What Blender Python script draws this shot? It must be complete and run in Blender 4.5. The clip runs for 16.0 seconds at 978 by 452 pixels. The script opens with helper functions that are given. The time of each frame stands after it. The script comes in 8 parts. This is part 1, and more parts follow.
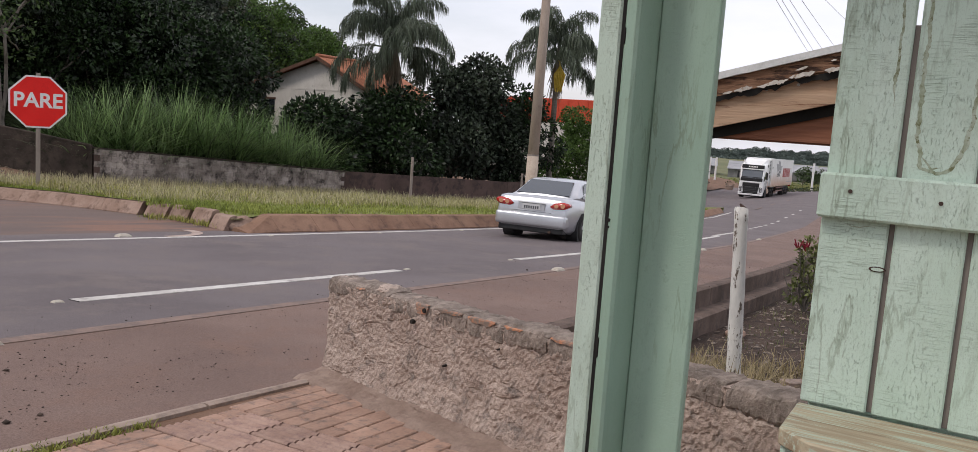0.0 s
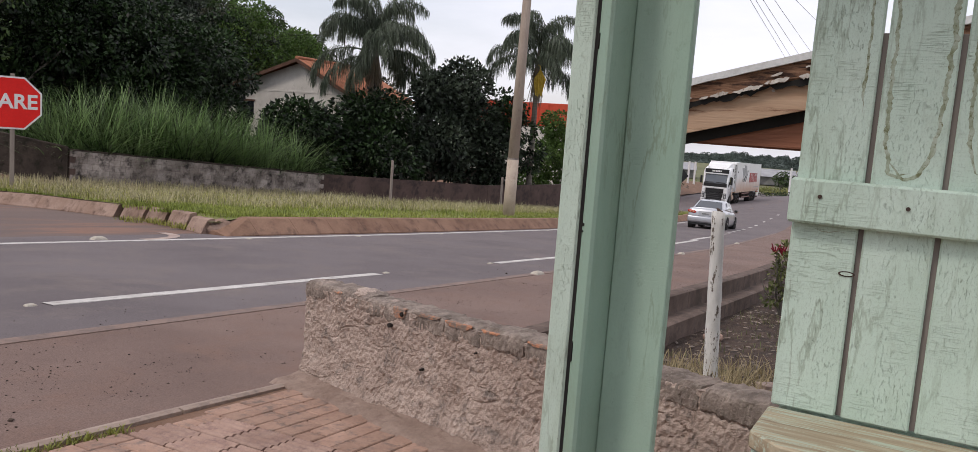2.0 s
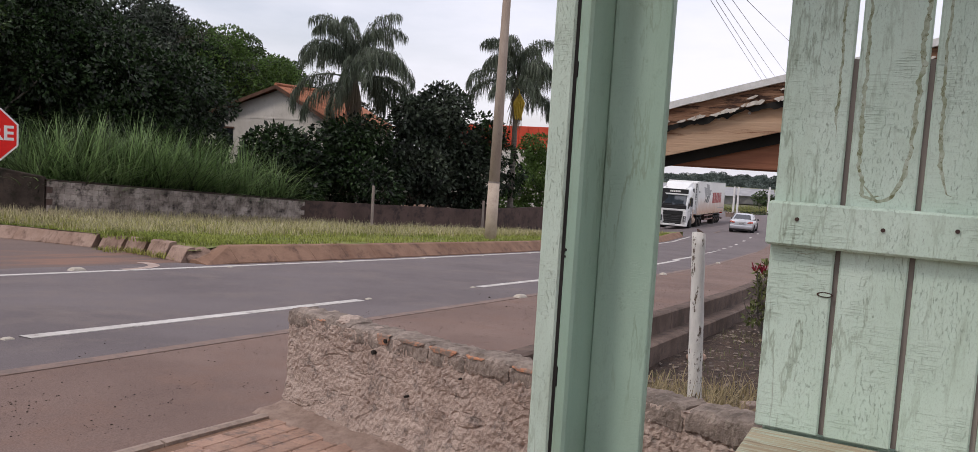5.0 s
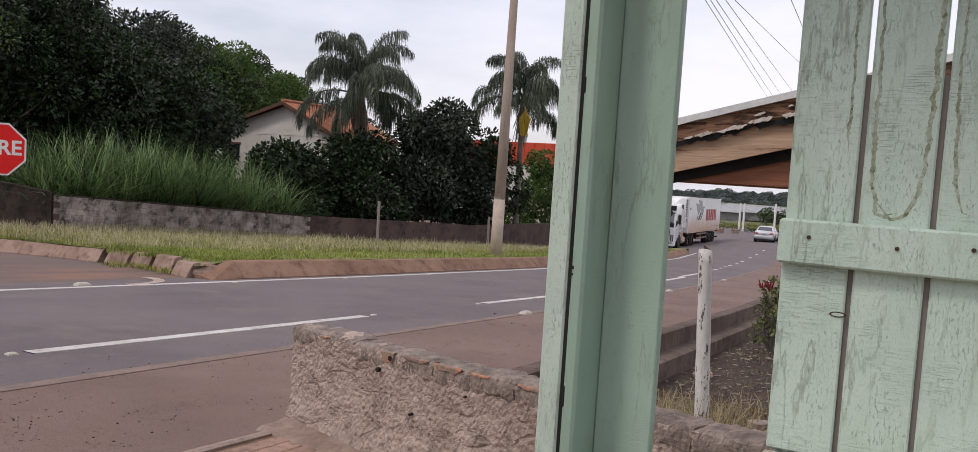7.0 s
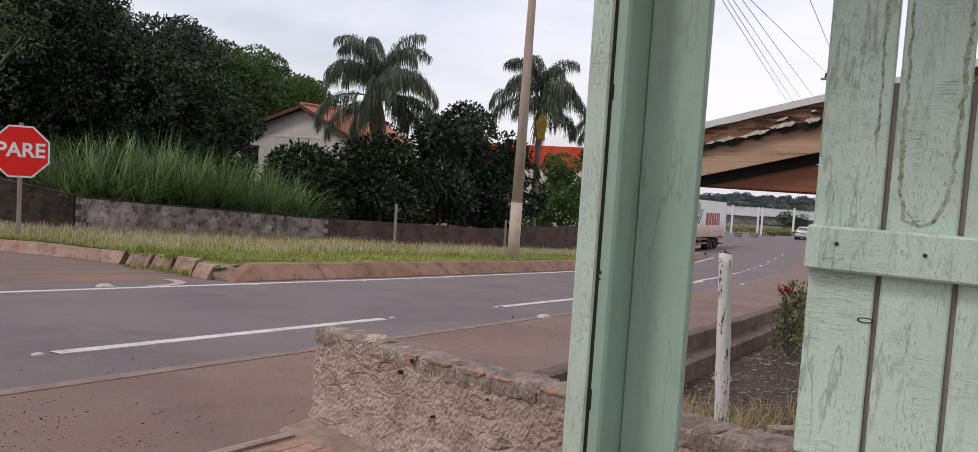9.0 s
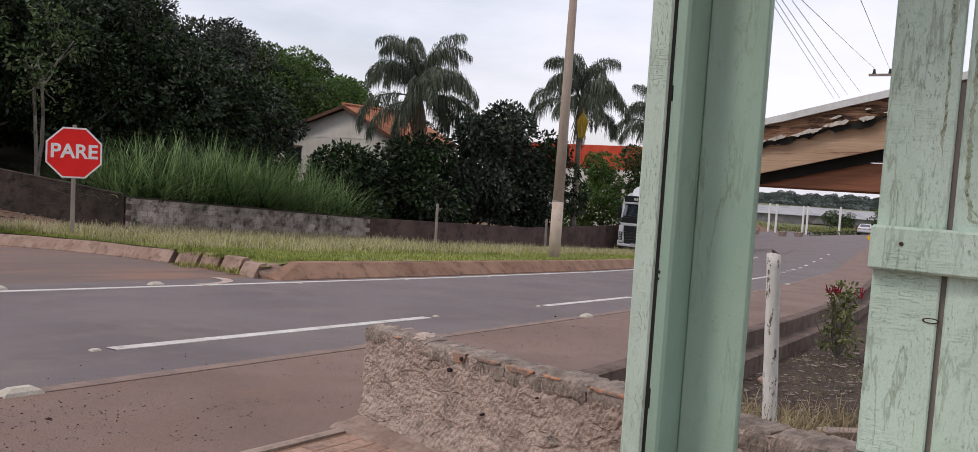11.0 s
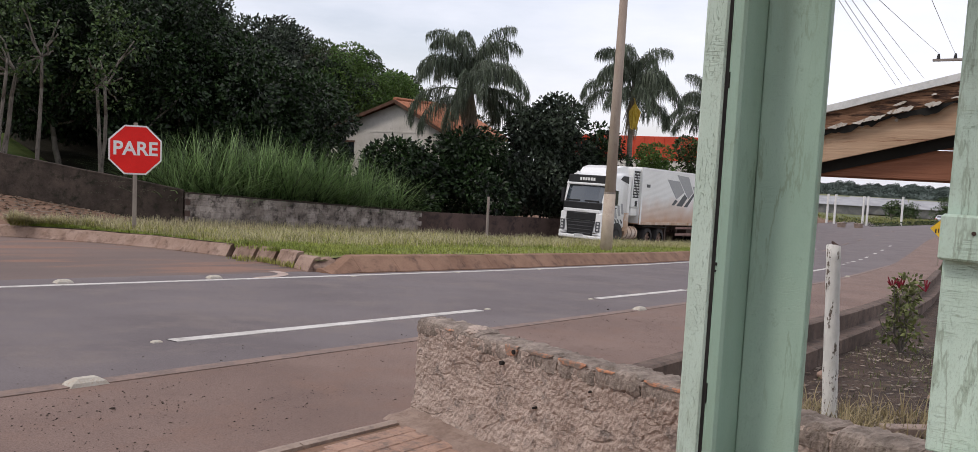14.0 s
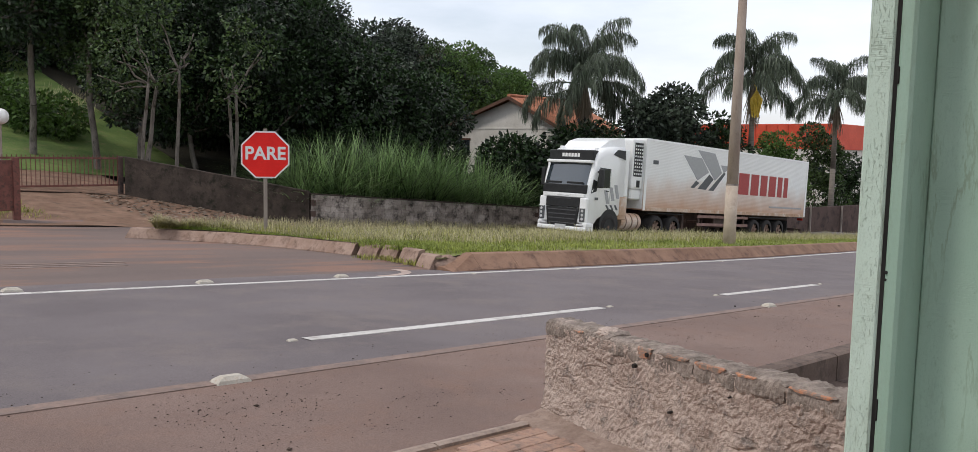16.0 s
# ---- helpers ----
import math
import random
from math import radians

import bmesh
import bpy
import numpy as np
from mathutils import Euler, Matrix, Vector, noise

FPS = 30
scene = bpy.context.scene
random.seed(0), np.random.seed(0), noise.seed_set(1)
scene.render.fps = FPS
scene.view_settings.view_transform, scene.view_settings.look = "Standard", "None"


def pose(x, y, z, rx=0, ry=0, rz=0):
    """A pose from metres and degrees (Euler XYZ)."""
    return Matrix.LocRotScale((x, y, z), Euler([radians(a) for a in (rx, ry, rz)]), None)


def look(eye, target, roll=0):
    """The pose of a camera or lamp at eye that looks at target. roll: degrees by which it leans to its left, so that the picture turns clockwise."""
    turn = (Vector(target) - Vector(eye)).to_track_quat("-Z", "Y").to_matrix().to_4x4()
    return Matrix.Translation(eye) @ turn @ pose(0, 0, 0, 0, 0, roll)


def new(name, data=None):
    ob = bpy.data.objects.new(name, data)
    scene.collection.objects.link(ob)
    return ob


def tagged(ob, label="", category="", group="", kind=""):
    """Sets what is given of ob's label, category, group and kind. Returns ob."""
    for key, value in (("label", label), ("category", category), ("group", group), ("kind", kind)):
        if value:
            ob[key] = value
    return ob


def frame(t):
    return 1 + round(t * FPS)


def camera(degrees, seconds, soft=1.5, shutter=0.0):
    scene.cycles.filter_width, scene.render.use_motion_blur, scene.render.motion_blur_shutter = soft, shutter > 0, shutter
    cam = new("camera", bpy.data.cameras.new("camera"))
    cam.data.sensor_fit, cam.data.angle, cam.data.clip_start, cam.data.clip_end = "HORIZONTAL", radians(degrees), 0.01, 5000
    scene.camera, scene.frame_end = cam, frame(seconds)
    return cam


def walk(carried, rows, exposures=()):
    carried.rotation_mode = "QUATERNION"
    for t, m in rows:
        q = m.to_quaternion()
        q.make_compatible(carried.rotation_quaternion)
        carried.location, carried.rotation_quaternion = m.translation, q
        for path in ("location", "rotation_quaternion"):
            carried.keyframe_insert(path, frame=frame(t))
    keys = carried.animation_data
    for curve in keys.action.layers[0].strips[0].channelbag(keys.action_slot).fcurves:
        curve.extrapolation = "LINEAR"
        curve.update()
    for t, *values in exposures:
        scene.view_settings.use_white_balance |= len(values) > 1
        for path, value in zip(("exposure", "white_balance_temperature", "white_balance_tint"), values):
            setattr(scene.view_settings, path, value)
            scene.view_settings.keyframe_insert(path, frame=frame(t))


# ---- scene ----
cam = camera(61.4, 16.0, soft=0.75)

PATH = [
    (0, (0.037, -0.049, 1.135), (1.755, 0.946, 0.89), 4.0),
    (0.5, (0.036, -0.047, 1.13), (1.76, 0.941, 0.895), 4.4),
    (1, (0.043, -0.054, 1.139), (1.771, 0.925, 0.904), 4.4),
    (1.5, (0.044, -0.057, 1.136), (1.782, 0.905, 0.903), 4.4),
    (2, (0.042, -0.059, 1.137), (1.783, 0.895, 0.904), 4.3),
    (2.5, (0.035, -0.06, 1.143), (1.783, 0.885, 0.912), 4.0),
    (3, (0.029, -0.063, 1.143), (1.782, 0.872, 0.918), 3.8),
    (3.5, (0.029, -0.063, 1.144), (1.787, 0.866, 0.927), 3.6),
    (4, (0.028, -0.063, 1.145), (1.789, 0.862, 0.939), 3.5),
    (6.5, (0.043, -0.055, 1.145), (1.809, 0.873, 1.01), 3.6),
    (7, (0.048, -0.051, 1.145), (1.81, 0.886, 1.009), 3.6),
    (7.5, (0.047, -0.049, 1.145), (1.806, 0.895, 1.013), 3.7),
    (8, (0.033, -0.049, 1.149), (1.788, 0.902, 1.018), 3.7),
    (10.5, (-0.011, -0.023, 1.149), (1.698, 1.007, 1.014), 3.6),
    (11, (-0.027, -0.021, 1.15), (1.666, 1.034, 1.011), 3.5),
    (11.5, (-0.022, -0.02, 1.148), (1.657, 1.056, 1.004), 3.5),
    (12, (-0.019, -0.018, 1.147), (1.649, 1.076, 0.999), 3.5),
    (12.5, (-0.013, -0.015, 1.147), (1.643, 1.096, 0.995), 3.3),
    (13, (-0.011, -0.015, 1.146), (1.634, 1.113, 0.989), 3.2),
    (13.5, (-0.015, -0.014, 1.146), (1.62, 1.126, 0.985), 3.1),
    (14, (-0.013, -0.011, 1.147), (1.611, 1.146, 0.984), 2.9),
    (14.5, (-0.029, -0.001, 1.153), (1.573, 1.184, 0.986), 2.6),
    (15, (-0.023, 0.024, 1.156), (1.528, 1.275, 0.982), 2.1),
    (15.5, (-0.021, 0.042, 1.165), (1.474, 1.358, 0.982), 1.5),
    (16, (-0.032, 0.053, 1.172), (1.413, 1.423, 0.987), 1.2),
]
EXPOSE = [(0.0, 0.06, 6620, 14), (3.5, 0.05, 6620, 16), (8.0, 0.02, 6640, 17), (12.5, 0.06, 6600, 15), (14.5, 0.13, 6560, 13), (16.0, 0.20, 6480, 10)]
walk(cam, [(row[0], look(*row[1:])) for row in PATH], EXPOSE)

# ---- world, sun ----
SUN_EL, SUN_AZ = radians(52), radians(150)
world = bpy.data.worlds.new("sky")
scene.world = world
world.use_nodes = True
wn, wl = world.node_tree.nodes, world.node_tree.links
bg = wn["Background"]
sky = wn.new("ShaderNodeTexSky")
sky.sky_type = "NISHITA"
sky.sun_disc = False
sky.sun_elevation, sky.sun_rotation = SUN_EL, radians(120)
sky.air_density, sky.dust_density = 1.0, 2.5
wtc = wn.new("ShaderNodeTexCoord")
wmap = wn.new("ShaderNodeMapping")
wmap.inputs["Scale"].default_value = (1.2, 1.2, 4.5)
wnoise = wn.new("ShaderNodeTexNoise")
wnoise.inputs["Scale"].default_value = 1.6
wnoise.inputs["Detail"].default_value = 7.0
wnoise.inputs["Roughness"].default_value = 0.55
wramp = wn.new("ShaderNodeValToRGB")
wramp.color_ramp.elements[0].position, wramp.color_ramp.elements[0].color = 0.30, (0.42, 0.42, 0.42, 1)
wramp.color_ramp.elements[1].position, wramp.color_ramp.elements[1].color = 0.60, (0.97, 0.97, 0.97, 1)
wmix = wn.new("ShaderNodeMixRGB")
wmix.inputs["Color2"].default_value = (7.75, 8.05, 8.75, 1)
wl.new(wtc.outputs["Generated"], wmap.inputs["Vector"])
wl.new(wmap.outputs["Vector"], wnoise.inputs["Vector"])
wl.new(wnoise.outputs["Fac"], wramp.inputs["Fac"])
wl.new(wramp.outputs["Color"], wmix.inputs["Fac"])
wl.new(sky.outputs["Color"], wmix.inputs["Color1"])
wl.new(wmix.outputs["Color"], bg.inputs["Color"])
bg.inputs["Strength"].default_value = 0.122
sun = new("sun", bpy.data.lights.new("sun", "SUN"))
sun.data.energy, sun.data.angle, sun.data.color = 1.5, radians(12), (1.0, 0.95, 0.88)
sun.matrix_world = look((0, 0, 0), (math.cos(radians(35)) * math.cos(SUN_EL), -math.sin(radians(35)) * math.cos(SUN_EL), -math.sin(SUN_EL)))


# ---- materials ----
def mat(name, c1, c2, scale=8.0, rough=0.8, bump=0.2, metal=0.0, stretch=(1, 1, 1), fine=60.0, c3=None, spots=None, island=0.0, obrand=0.0, bump_dist=0.01, contrast=(0.35, 0.65), coat=0.0, spec=0.3, placed=False, grain=0.35):
    """Two-scale noise paint: c1 to c2 at a large scale, c3 as stains (spots: low and high of the mask), a fine bump."""
    m = bpy.data.materials.new(name)
    m.use_nodes = True
    n, l = m.node_tree.nodes, m.node_tree.links
    b = n["Principled BSDF"]
    tc = n.new("ShaderNodeTexCoord")
    mp = n.new("ShaderNodeMapping")
    mp.inputs["Scale"].default_value = stretch
    l.new(n.new("ShaderNodeNewGeometry").outputs["Position"] if placed else tc.outputs["Object"], mp.inputs["Vector"])
    no = n.new("ShaderNodeTexNoise")
    no.inputs["Scale"].default_value, no.inputs["Detail"].default_value, no.inputs["Roughness"].default_value = scale, 6.0, 0.6
    l.new(mp.outputs["Vector"], no.inputs["Vector"])
    r = n.new("ShaderNodeValToRGB")
    r.color_ramp.elements[0].position, r.color_ramp.elements[1].position = contrast
    r.color_ramp.elements[0].color, r.color_ramp.elements[1].color = (*c1, 1), (*c2, 1)
    l.new(no.outputs["Fac"], r.inputs["Fac"])
    col = r.outputs["Color"]
    f = n.new("ShaderNodeTexNoise")
    f.inputs["Scale"].default_value, f.inputs["Detail"].default_value, f.inputs["Roughness"].default_value = fine, 5.0, 0.65
    l.new(mp.outputs["Vector"], f.inputs["Vector"])
    if c3 is not None:
        s = n.new("ShaderNodeTexNoise")
        s.inputs["Scale"].default_value, s.inputs["Detail"].default_value, s.inputs["Roughness"].default_value = scale * 2.3, 8.0, 0.7
        l.new(mp.outputs["Vector"], s.inputs["Vector"])
        sr = n.new("ShaderNodeValToRGB")
        lo, hi = spots or (0.58, 0.68)
        sr.color_ramp.elements[0].position, sr.color_ramp.elements[1].position = lo, hi
        l.new(s.outputs["Fac"], sr.inputs["Fac"])
        mx = n.new("ShaderNodeMixRGB")
        mx.inputs["Color2"].default_value = (*c3, 1)
        l.new(sr.outputs["Color"], mx.inputs["Fac"])
        l.new(col, mx.inputs["Color1"])
        col = mx.outputs["Color"]
    # fine grain in the colour
    g = n.new("ShaderNodeMixRGB")
    g.blend_type = "MULTIPLY"
    g.inputs["Fac"].default_value = grain
    gr = n.new("ShaderNodeValToRGB")
    gr.color_ramp.elements[0].position, gr.color_ramp.elements[1].position = (0.3, 0.6) if grain < 0.5 else (0.38, 0.58)
    gr.color_ramp.elements[0].color = (0.55, 0.55, 0.55, 1)
    l.new(f.outputs["Fac"], gr.inputs["Fac"])
    l.new(col, g.inputs["Color1"])
    l.new(gr.outputs["Color"], g.inputs["Color2"])
    col = g.outputs["Color"]
    if island or obrand:
        src = n.new("ShaderNodeNewGeometry").outputs["Random Per Island"] if island else n.new("ShaderNodeObjectInfo").outputs["Random"]
        h = n.new("ShaderNodeHueSaturation")
        mr = n.new("ShaderNodeMapRange")
        a = island or obrand
        mr.inputs["To Min"].default_value, mr.inputs["To Max"].default_value = 1 - a, 1 + a
        l.new(src, mr.inputs["Value"])
        l.new(mr.outputs["Result"], h.inputs["Value"])
        l.new(col, h.inputs["Color"])
        col = h.outputs["Color"]
    l.new(col, b.inputs["Base Color"])
    b.inputs["Roughness"].default_value, b.inputs["Metallic"].default_value = rough, metal
    b.inputs["Coat Weight"].default_value = coat
    b.inputs["Specular IOR Level"].default_value = 0.5 if coat or metal else spec
    if bump:
        bp = n.new("ShaderNodeBump")
        bp.inputs["Strength"].default_value, bp.inputs["Distance"].default_value = bump, bump_dist
        l.new(f.outputs["Fac"], bp.inputs["Height"])
        l.new(bp.outputs["Normal"], b.inputs["Normal"])
    return m


def leaf_mat(name, c1, c2, vary=0.45, trans=0.3, gloss=0.55):
    m = mat(name, c1, c2, scale=0.5, rough=gloss, bump=0.0, island=vary, fine=9.0)
    m.node_tree.nodes["Principled BSDF"].inputs["Specular IOR Level"].default_value = 0.32
    n, l = m.node_tree.nodes, m.node_tree.links
    b, out = n["Principled BSDF"], n["Material Output"]
    t = n.new("ShaderNodeBsdfTranslucent")
    mx = n.new("ShaderNodeMixShader")
    mx.inputs["Fac"].default_value = trans
    l.new(b.inputs["Base Color"].links[0].from_socket, t.inputs["Color"])
    l.new(b.outputs["BSDF"], mx.inputs[1])
    l.new(t.outputs["BSDF"], mx.inputs[2])
    l.new(mx.outputs["Shader"], out.inputs["Surface"])
    return m


def glass_mat(name, tint, rough=0.03):
    m = bpy.data.materials.new(name)
    m.use_nodes = True
    b = m.node_tree.nodes["Principled BSDF"]
    b.inputs["Base Color"].default_value = (*tint, 1)
    b.inputs["Roughness"].default_value = rough
    b.inputs["Specular IOR Level"].default_value = 0.5
    b.inputs["Coat Weight"].default_value = 0.35
    b.inputs["Coat Roughness"].default_value = 0.02
    return m


ASPHALT = mat("asphalt", (0.130, 0.108, 0.110), (0.166, 0.140, 0.141), 0.6, 0.85, 0.6, c3=(0.19, 0.155, 0.142), spots=(0.50, 0.72), fine=100, bump_dist=0.006, grain=0.5)
ASPHALT_DIRTY = mat("asphalt_dusty", (0.182, 0.122, 0.102), (0.238, 0.163, 0.136), 0.7, 0.9, 0.8, c3=(0.225, 0.14, 0.108), spots=(0.5, 0.72), fine=120, bump_dist=0.008, grain=0.75)
LINE = mat("road_paint", (0.46, 0.43, 0.40), (0.60, 0.57, 0.54), 3, 0.7, 0.3, c3=(0.25, 0.21, 0.19), spots=(0.55, 0.68), fine=40)
LINE_WORN = mat("worn_road_paint", (0.200, 0.138, 0.112), (0.255, 0.180, 0.148), 3, 0.8, 0.3, c3=(0.16, 0.12, 0.105), spots=(0.45, 0.6), fine=40)
STUD = mat("stud_paint", (0.40, 0.36, 0.30), (0.54, 0.50, 0.43), 12, 0.7, 0.4, c3=(0.4, 0.33, 0.26), spots=(0.5, 0.65))
KERB_RED = mat("earth_stained_concrete", (0.19, 0.105, 0.068), (0.285, 0.17, 0.115), 1.6, 0.9, 0.6, c3=(0.10, 0.06, 0.045), spots=(0.52, 0.7), fine=30, bump_dist=0.01)
KERB = mat("kerb_concrete", (0.28, 0.205, 0.165), (0.37, 0.29, 0.24), 3, 0.9, 0.6, c3=(0.17, 0.13, 0.11), spots=(0.5, 0.7), fine=35)
CONCRETE = mat("pole_concrete", (0.30, 0.23, 0.185), (0.40, 0.33, 0.275), 2, 0.85, 0.4, c3=(0.22, 0.16, 0.125), spots=(0.55, 0.75), stretch=(1, 1, 0.3))
PLASTER = mat("weathered_plaster", (0.37, 0.28, 0.232), (0.53, 0.42, 0.357), 5, 0.95, 1.0, c3=(0.20, 0.165, 0.145), spots=(0.52, 0.68), fine=55, bump_dist=0.014)
BRICK = mat("orange_clay", (0.42, 0.18, 0.10), (0.55, 0.26, 0.15), 14, 0.9, 0.5, c3=(0.22, 0.17, 0.14), spots=(0.42, 0.55), fine=60, obrand=0.15)
PAVER = mat("paver_clay", (0.315, 0.195, 0.145), (0.40, 0.258, 0.193), 7, 0.95, 0.6, c3=(0.20, 0.145, 0.12), spots=(0.5, 0.66), fine=60, obrand=0.14, bump_dist=0.004, placed=True)
PAVER_RED = mat("paver_red", (0.29, 0.185, 0.145), (0.36, 0.245, 0.195), 7, 0.95, 0.6, c3=(0.22, 0.14, 0.12), spots=(0.5, 0.66), fine=60, obrand=0.14, bump_dist=0.004, placed=True)
EARTH = mat("red_earth", (0.15, 0.085, 0.055), (0.24, 0.145, 0.10), 1.2, 0.95, 0.8, c3=(0.11, 0.075, 0.05), spots=(0.5, 0.68), fine=18, bump_dist=0.03)
SOIL = mat("dark_garden_soil", (0.032, 0.021, 0.016), (0.078, 0.050, 0.037), 3.5, 0.95, 1.0, c3=(0.15, 0.105, 0.065), spots=(0.56, 0.68), fine=22, bump_dist=0.03)
TURF = mat("turf_ground", (0.15, 0.165, 0.05), (0.22, 0.215, 0.08), 1.4, 0.95, 0.6, c3=(0.16, 0.12, 0.07), spots=(0.55, 0.72), fine=20, bump_dist=0.03)
FIELD = mat("far_field", (0.10, 0.115, 0.048), (0.17, 0.165, 0.08), 0.05, 0.95, 0.2, fine=1.0, c3=(0.17, 0.13, 0.08), spots=(0.56, 0.7))
WALLGREY = mat("old_block_wall", (0.16, 0.133, 0.114), (0.47, 0.41, 0.365), 1.3, 0.95, 0.6, c3=(0.045, 0.038, 0.034), spots=(0.47, 0.66), fine=14, bump_dist=0.02, obrand=0.12, placed=True)
WALLDARK = mat("mossy_dark_wall", (0.038, 0.029, 0.023), (0.085, 0.064, 0.052), 1.4, 0.95, 0.8, c3=(0.022, 0.021, 0.014), spots=(0.5, 0.66), fine=14, bump_dist=0.02)
WALLRED = mat("reddish_stained_wall", (0.075, 0.05, 0.042), (0.12, 0.08, 0.068), 1.0, 0.95, 0.5, fine=14, c3=(0.04, 0.03, 0.028), spots=(0.5, 0.66))
ASPHALT_RED = mat("earth_stained_asphalt", (0.125, 0.095, 0.086), (0.175, 0.125, 0.108), 0.35, 0.9, 0.6, stretch=(0.35, 1.6, 1), c3=(0.23, 0.13, 0.095), spots=(0.5, 0.62), fine=40, bump_dist=0.006)
KERB_DARK = mat("dark_stained_concrete", (0.085, 0.058, 0.046), (0.165, 0.118, 0.096), 2.2, 0.95, 0.6, c3=(0.06, 0.045, 0.038), spots=(0.5, 0.68), fine=30)


# ---- mesh helpers ----
def part(name, bm, material, parent=None, label="", smooth=False):
    me = bpy.data.meshes.new(name)
    bm.to_mesh(me)
    bm.free()
    for p in me.polygons:
        p.use_smooth = smooth
    me.materials.append(material)
    ob = new(name, me)
    ob.parent = parent
    if label:
        tagged(ob, label)
    return ob


def mesh(name, verts, faces, material, parent=None, label="", smooth=False):
    me = bpy.data.meshes.new(name)
    me.from_pydata(verts, [], faces)
    me.update()
    if smooth:
        me.polygons.foreach_set("use_smooth", [True] * len(me.polygons))
    me.materials.append(material)
    ob = new(name, me)
    ob.parent = parent
    if label:
        tagged(ob, label)
    return ob


def thing(name, label, category, m=None, group="", kind=""):
    ob = tagged(new(name), label, category, group, kind)
    ob.empty_display_size = 0.1
    if m is not None:
        ob.matrix_basis = m
    return ob


def box(bm, x0, x1, y0, y1, z0, z1, bevel=0.0, m=None, seg=1):
    c = Matrix.Translation(((x0 + x1) / 2, (y0 + y1) / 2, (z0 + z1) / 2)) @ Matrix.Diagonal((x1 - x0, y1 - y0, z1 - z0, 1))
    vs = bmesh.ops.create_cube(bm, size=1.0, matrix=(m or Matrix()) @ c)["verts"]
    if bevel:
        es = {e for v in vs for e in v.link_edges}
        bmesh.ops.bevel(bm, geom=list(es), offset=bevel, segments=seg, affect="EDGES", profile=0.6)
    return bm


def bx(*a, **k):
    return box(bmesh.new(), *a, **k)


def cyl(bm, p, q, r0, r1=None, n=12, caps=True):
    p, q = Vector(p), Vector(q)
    d = q - p
    m = Matrix.Translation((p + q) / 2) @ d.to_track_quat("Z", "Y").to_matrix().to_4x4()
    bmesh.ops.create_cone(bm, cap_ends=caps, segments=n, radius1=r0, radius2=r0 if r1 is None else r1, depth=d.length, matrix=m)
    return bm


def prism(bm, pts, a, b, axis="y"):
    """A closed outline of (u, v) pairs pushed from a to b along an axis; u, v are the other two axes in order."""
    def at(u, v, w):
        return {"x": (w, u, v), "y": (u, w, v), "z": (u, v, w)}[axis]
    A = [bm.verts.new(at(u, v, a)) for u, v in pts]
    B = [bm.verts.new(at(u, v, b)) for u, v in pts]
    n = len(pts)
    bm.faces.new(A)
    bm.faces.new(B[::-1])
    for i in range(n):
        bm.faces.new((A[i], B[i], B[(i + 1) % n], A[(i + 1) % n]))
    bmesh.ops.recalc_face_normals(bm, faces=bm.faces[:])
    return bm


# ---- lie of the land: the road falls along x, then levels out ----
PROFILE_X = [-400, 0, 40, 46, 55, 70, 110, 130, 200, 400, 1000]
PROFILE_Z = [14, 0, -2.5, -2.80, -2.98, -3.15, -3.55, -4.1, -6.2, -10.5, -16]


def gz(x, y):
    z = float(np.interp(x, PROFILE_X, PROFILE_Z)) - 0.03 * min(max(y, -6), 21)
    # the bank behind the boundary wall climbs to a wooded hill, gently behind the gate
    # the far curve's outer side is lowered to fit the truck's height in the camera's view
    z -= 0.09 * min(max((x - 52) / 10, 0), 1) * min(max(y - 12.5, 0), 9)
    w = min(max((110 - x) / 50, 0), 1)
    k = min(max((x - 11) / 9, 0), 1)
    return z + w * (min(max(y - 24 - 3.5 * k, 0), 70) * (0.10 + 0.015 * k) + max(0.0, y - 38) * 0.17 * k + max(0.0, y - 36) * 0.13 * (1 - k))


def sheet(name, xs, ys, up, material, label, category, jitter=0.0, seed=1):
    rng = random.Random(seed)
    v = [(x, y, gz(x, y) + up + rng.uniform(-jitter, jitter)) for y in ys for x in xs]
    n = len(xs)
    f = [(j * n + i, j * n + i + 1, (j + 1) * n + i + 1, (j + 1) * n + i) for j in range(len(ys) - 1) for i in range(n - 1)]
    return tagged(mesh(name, v, f, material, smooth=True), label, category, kind="structure")


def steps(a, b, n):
    return [a + (b - a) * i / n for i in range(n + 1)]


XG = [-300, -120, -60, -30] + steps(-15, 60, 50) + steps(65, 140, 15) + [170, 200, 260, 340, 500, 900, 1800]
YG = [-500, -200, -80, -40, -20] + steps(-12, 70, 41) + [80, 95, 120, 160, 240, 400, 900, 1500]
sheet("ground", XG, YG, -0.55, FIELD, "grassy and bare earth ground reaching to the far hills", "ground")


def bend(x):
    return float(np.interp(x, [14, 22, 29, 48, 69, 109, 150], [0, 0.3, 0.9, 2.7, 4.4, 6.6, 9.0]))


def strip(name, xs, offs, up, material, label, category, **k):
    """A sheet whose rows follow the bend of the main road."""
    n = len(xs)
    v = [(x, o + bend(x), gz(x, o + bend(x)) + up) for o in offs for x in xs]
    f = [(j * n + i, j * n + i + 1, (j + 1) * n + i + 1, (j + 1) * n + i) for j in range(len(offs) - 1) for i in range(n - 1)]
    return tagged(mesh(name, v, f, material, smooth=True), label, category, kind="structure")


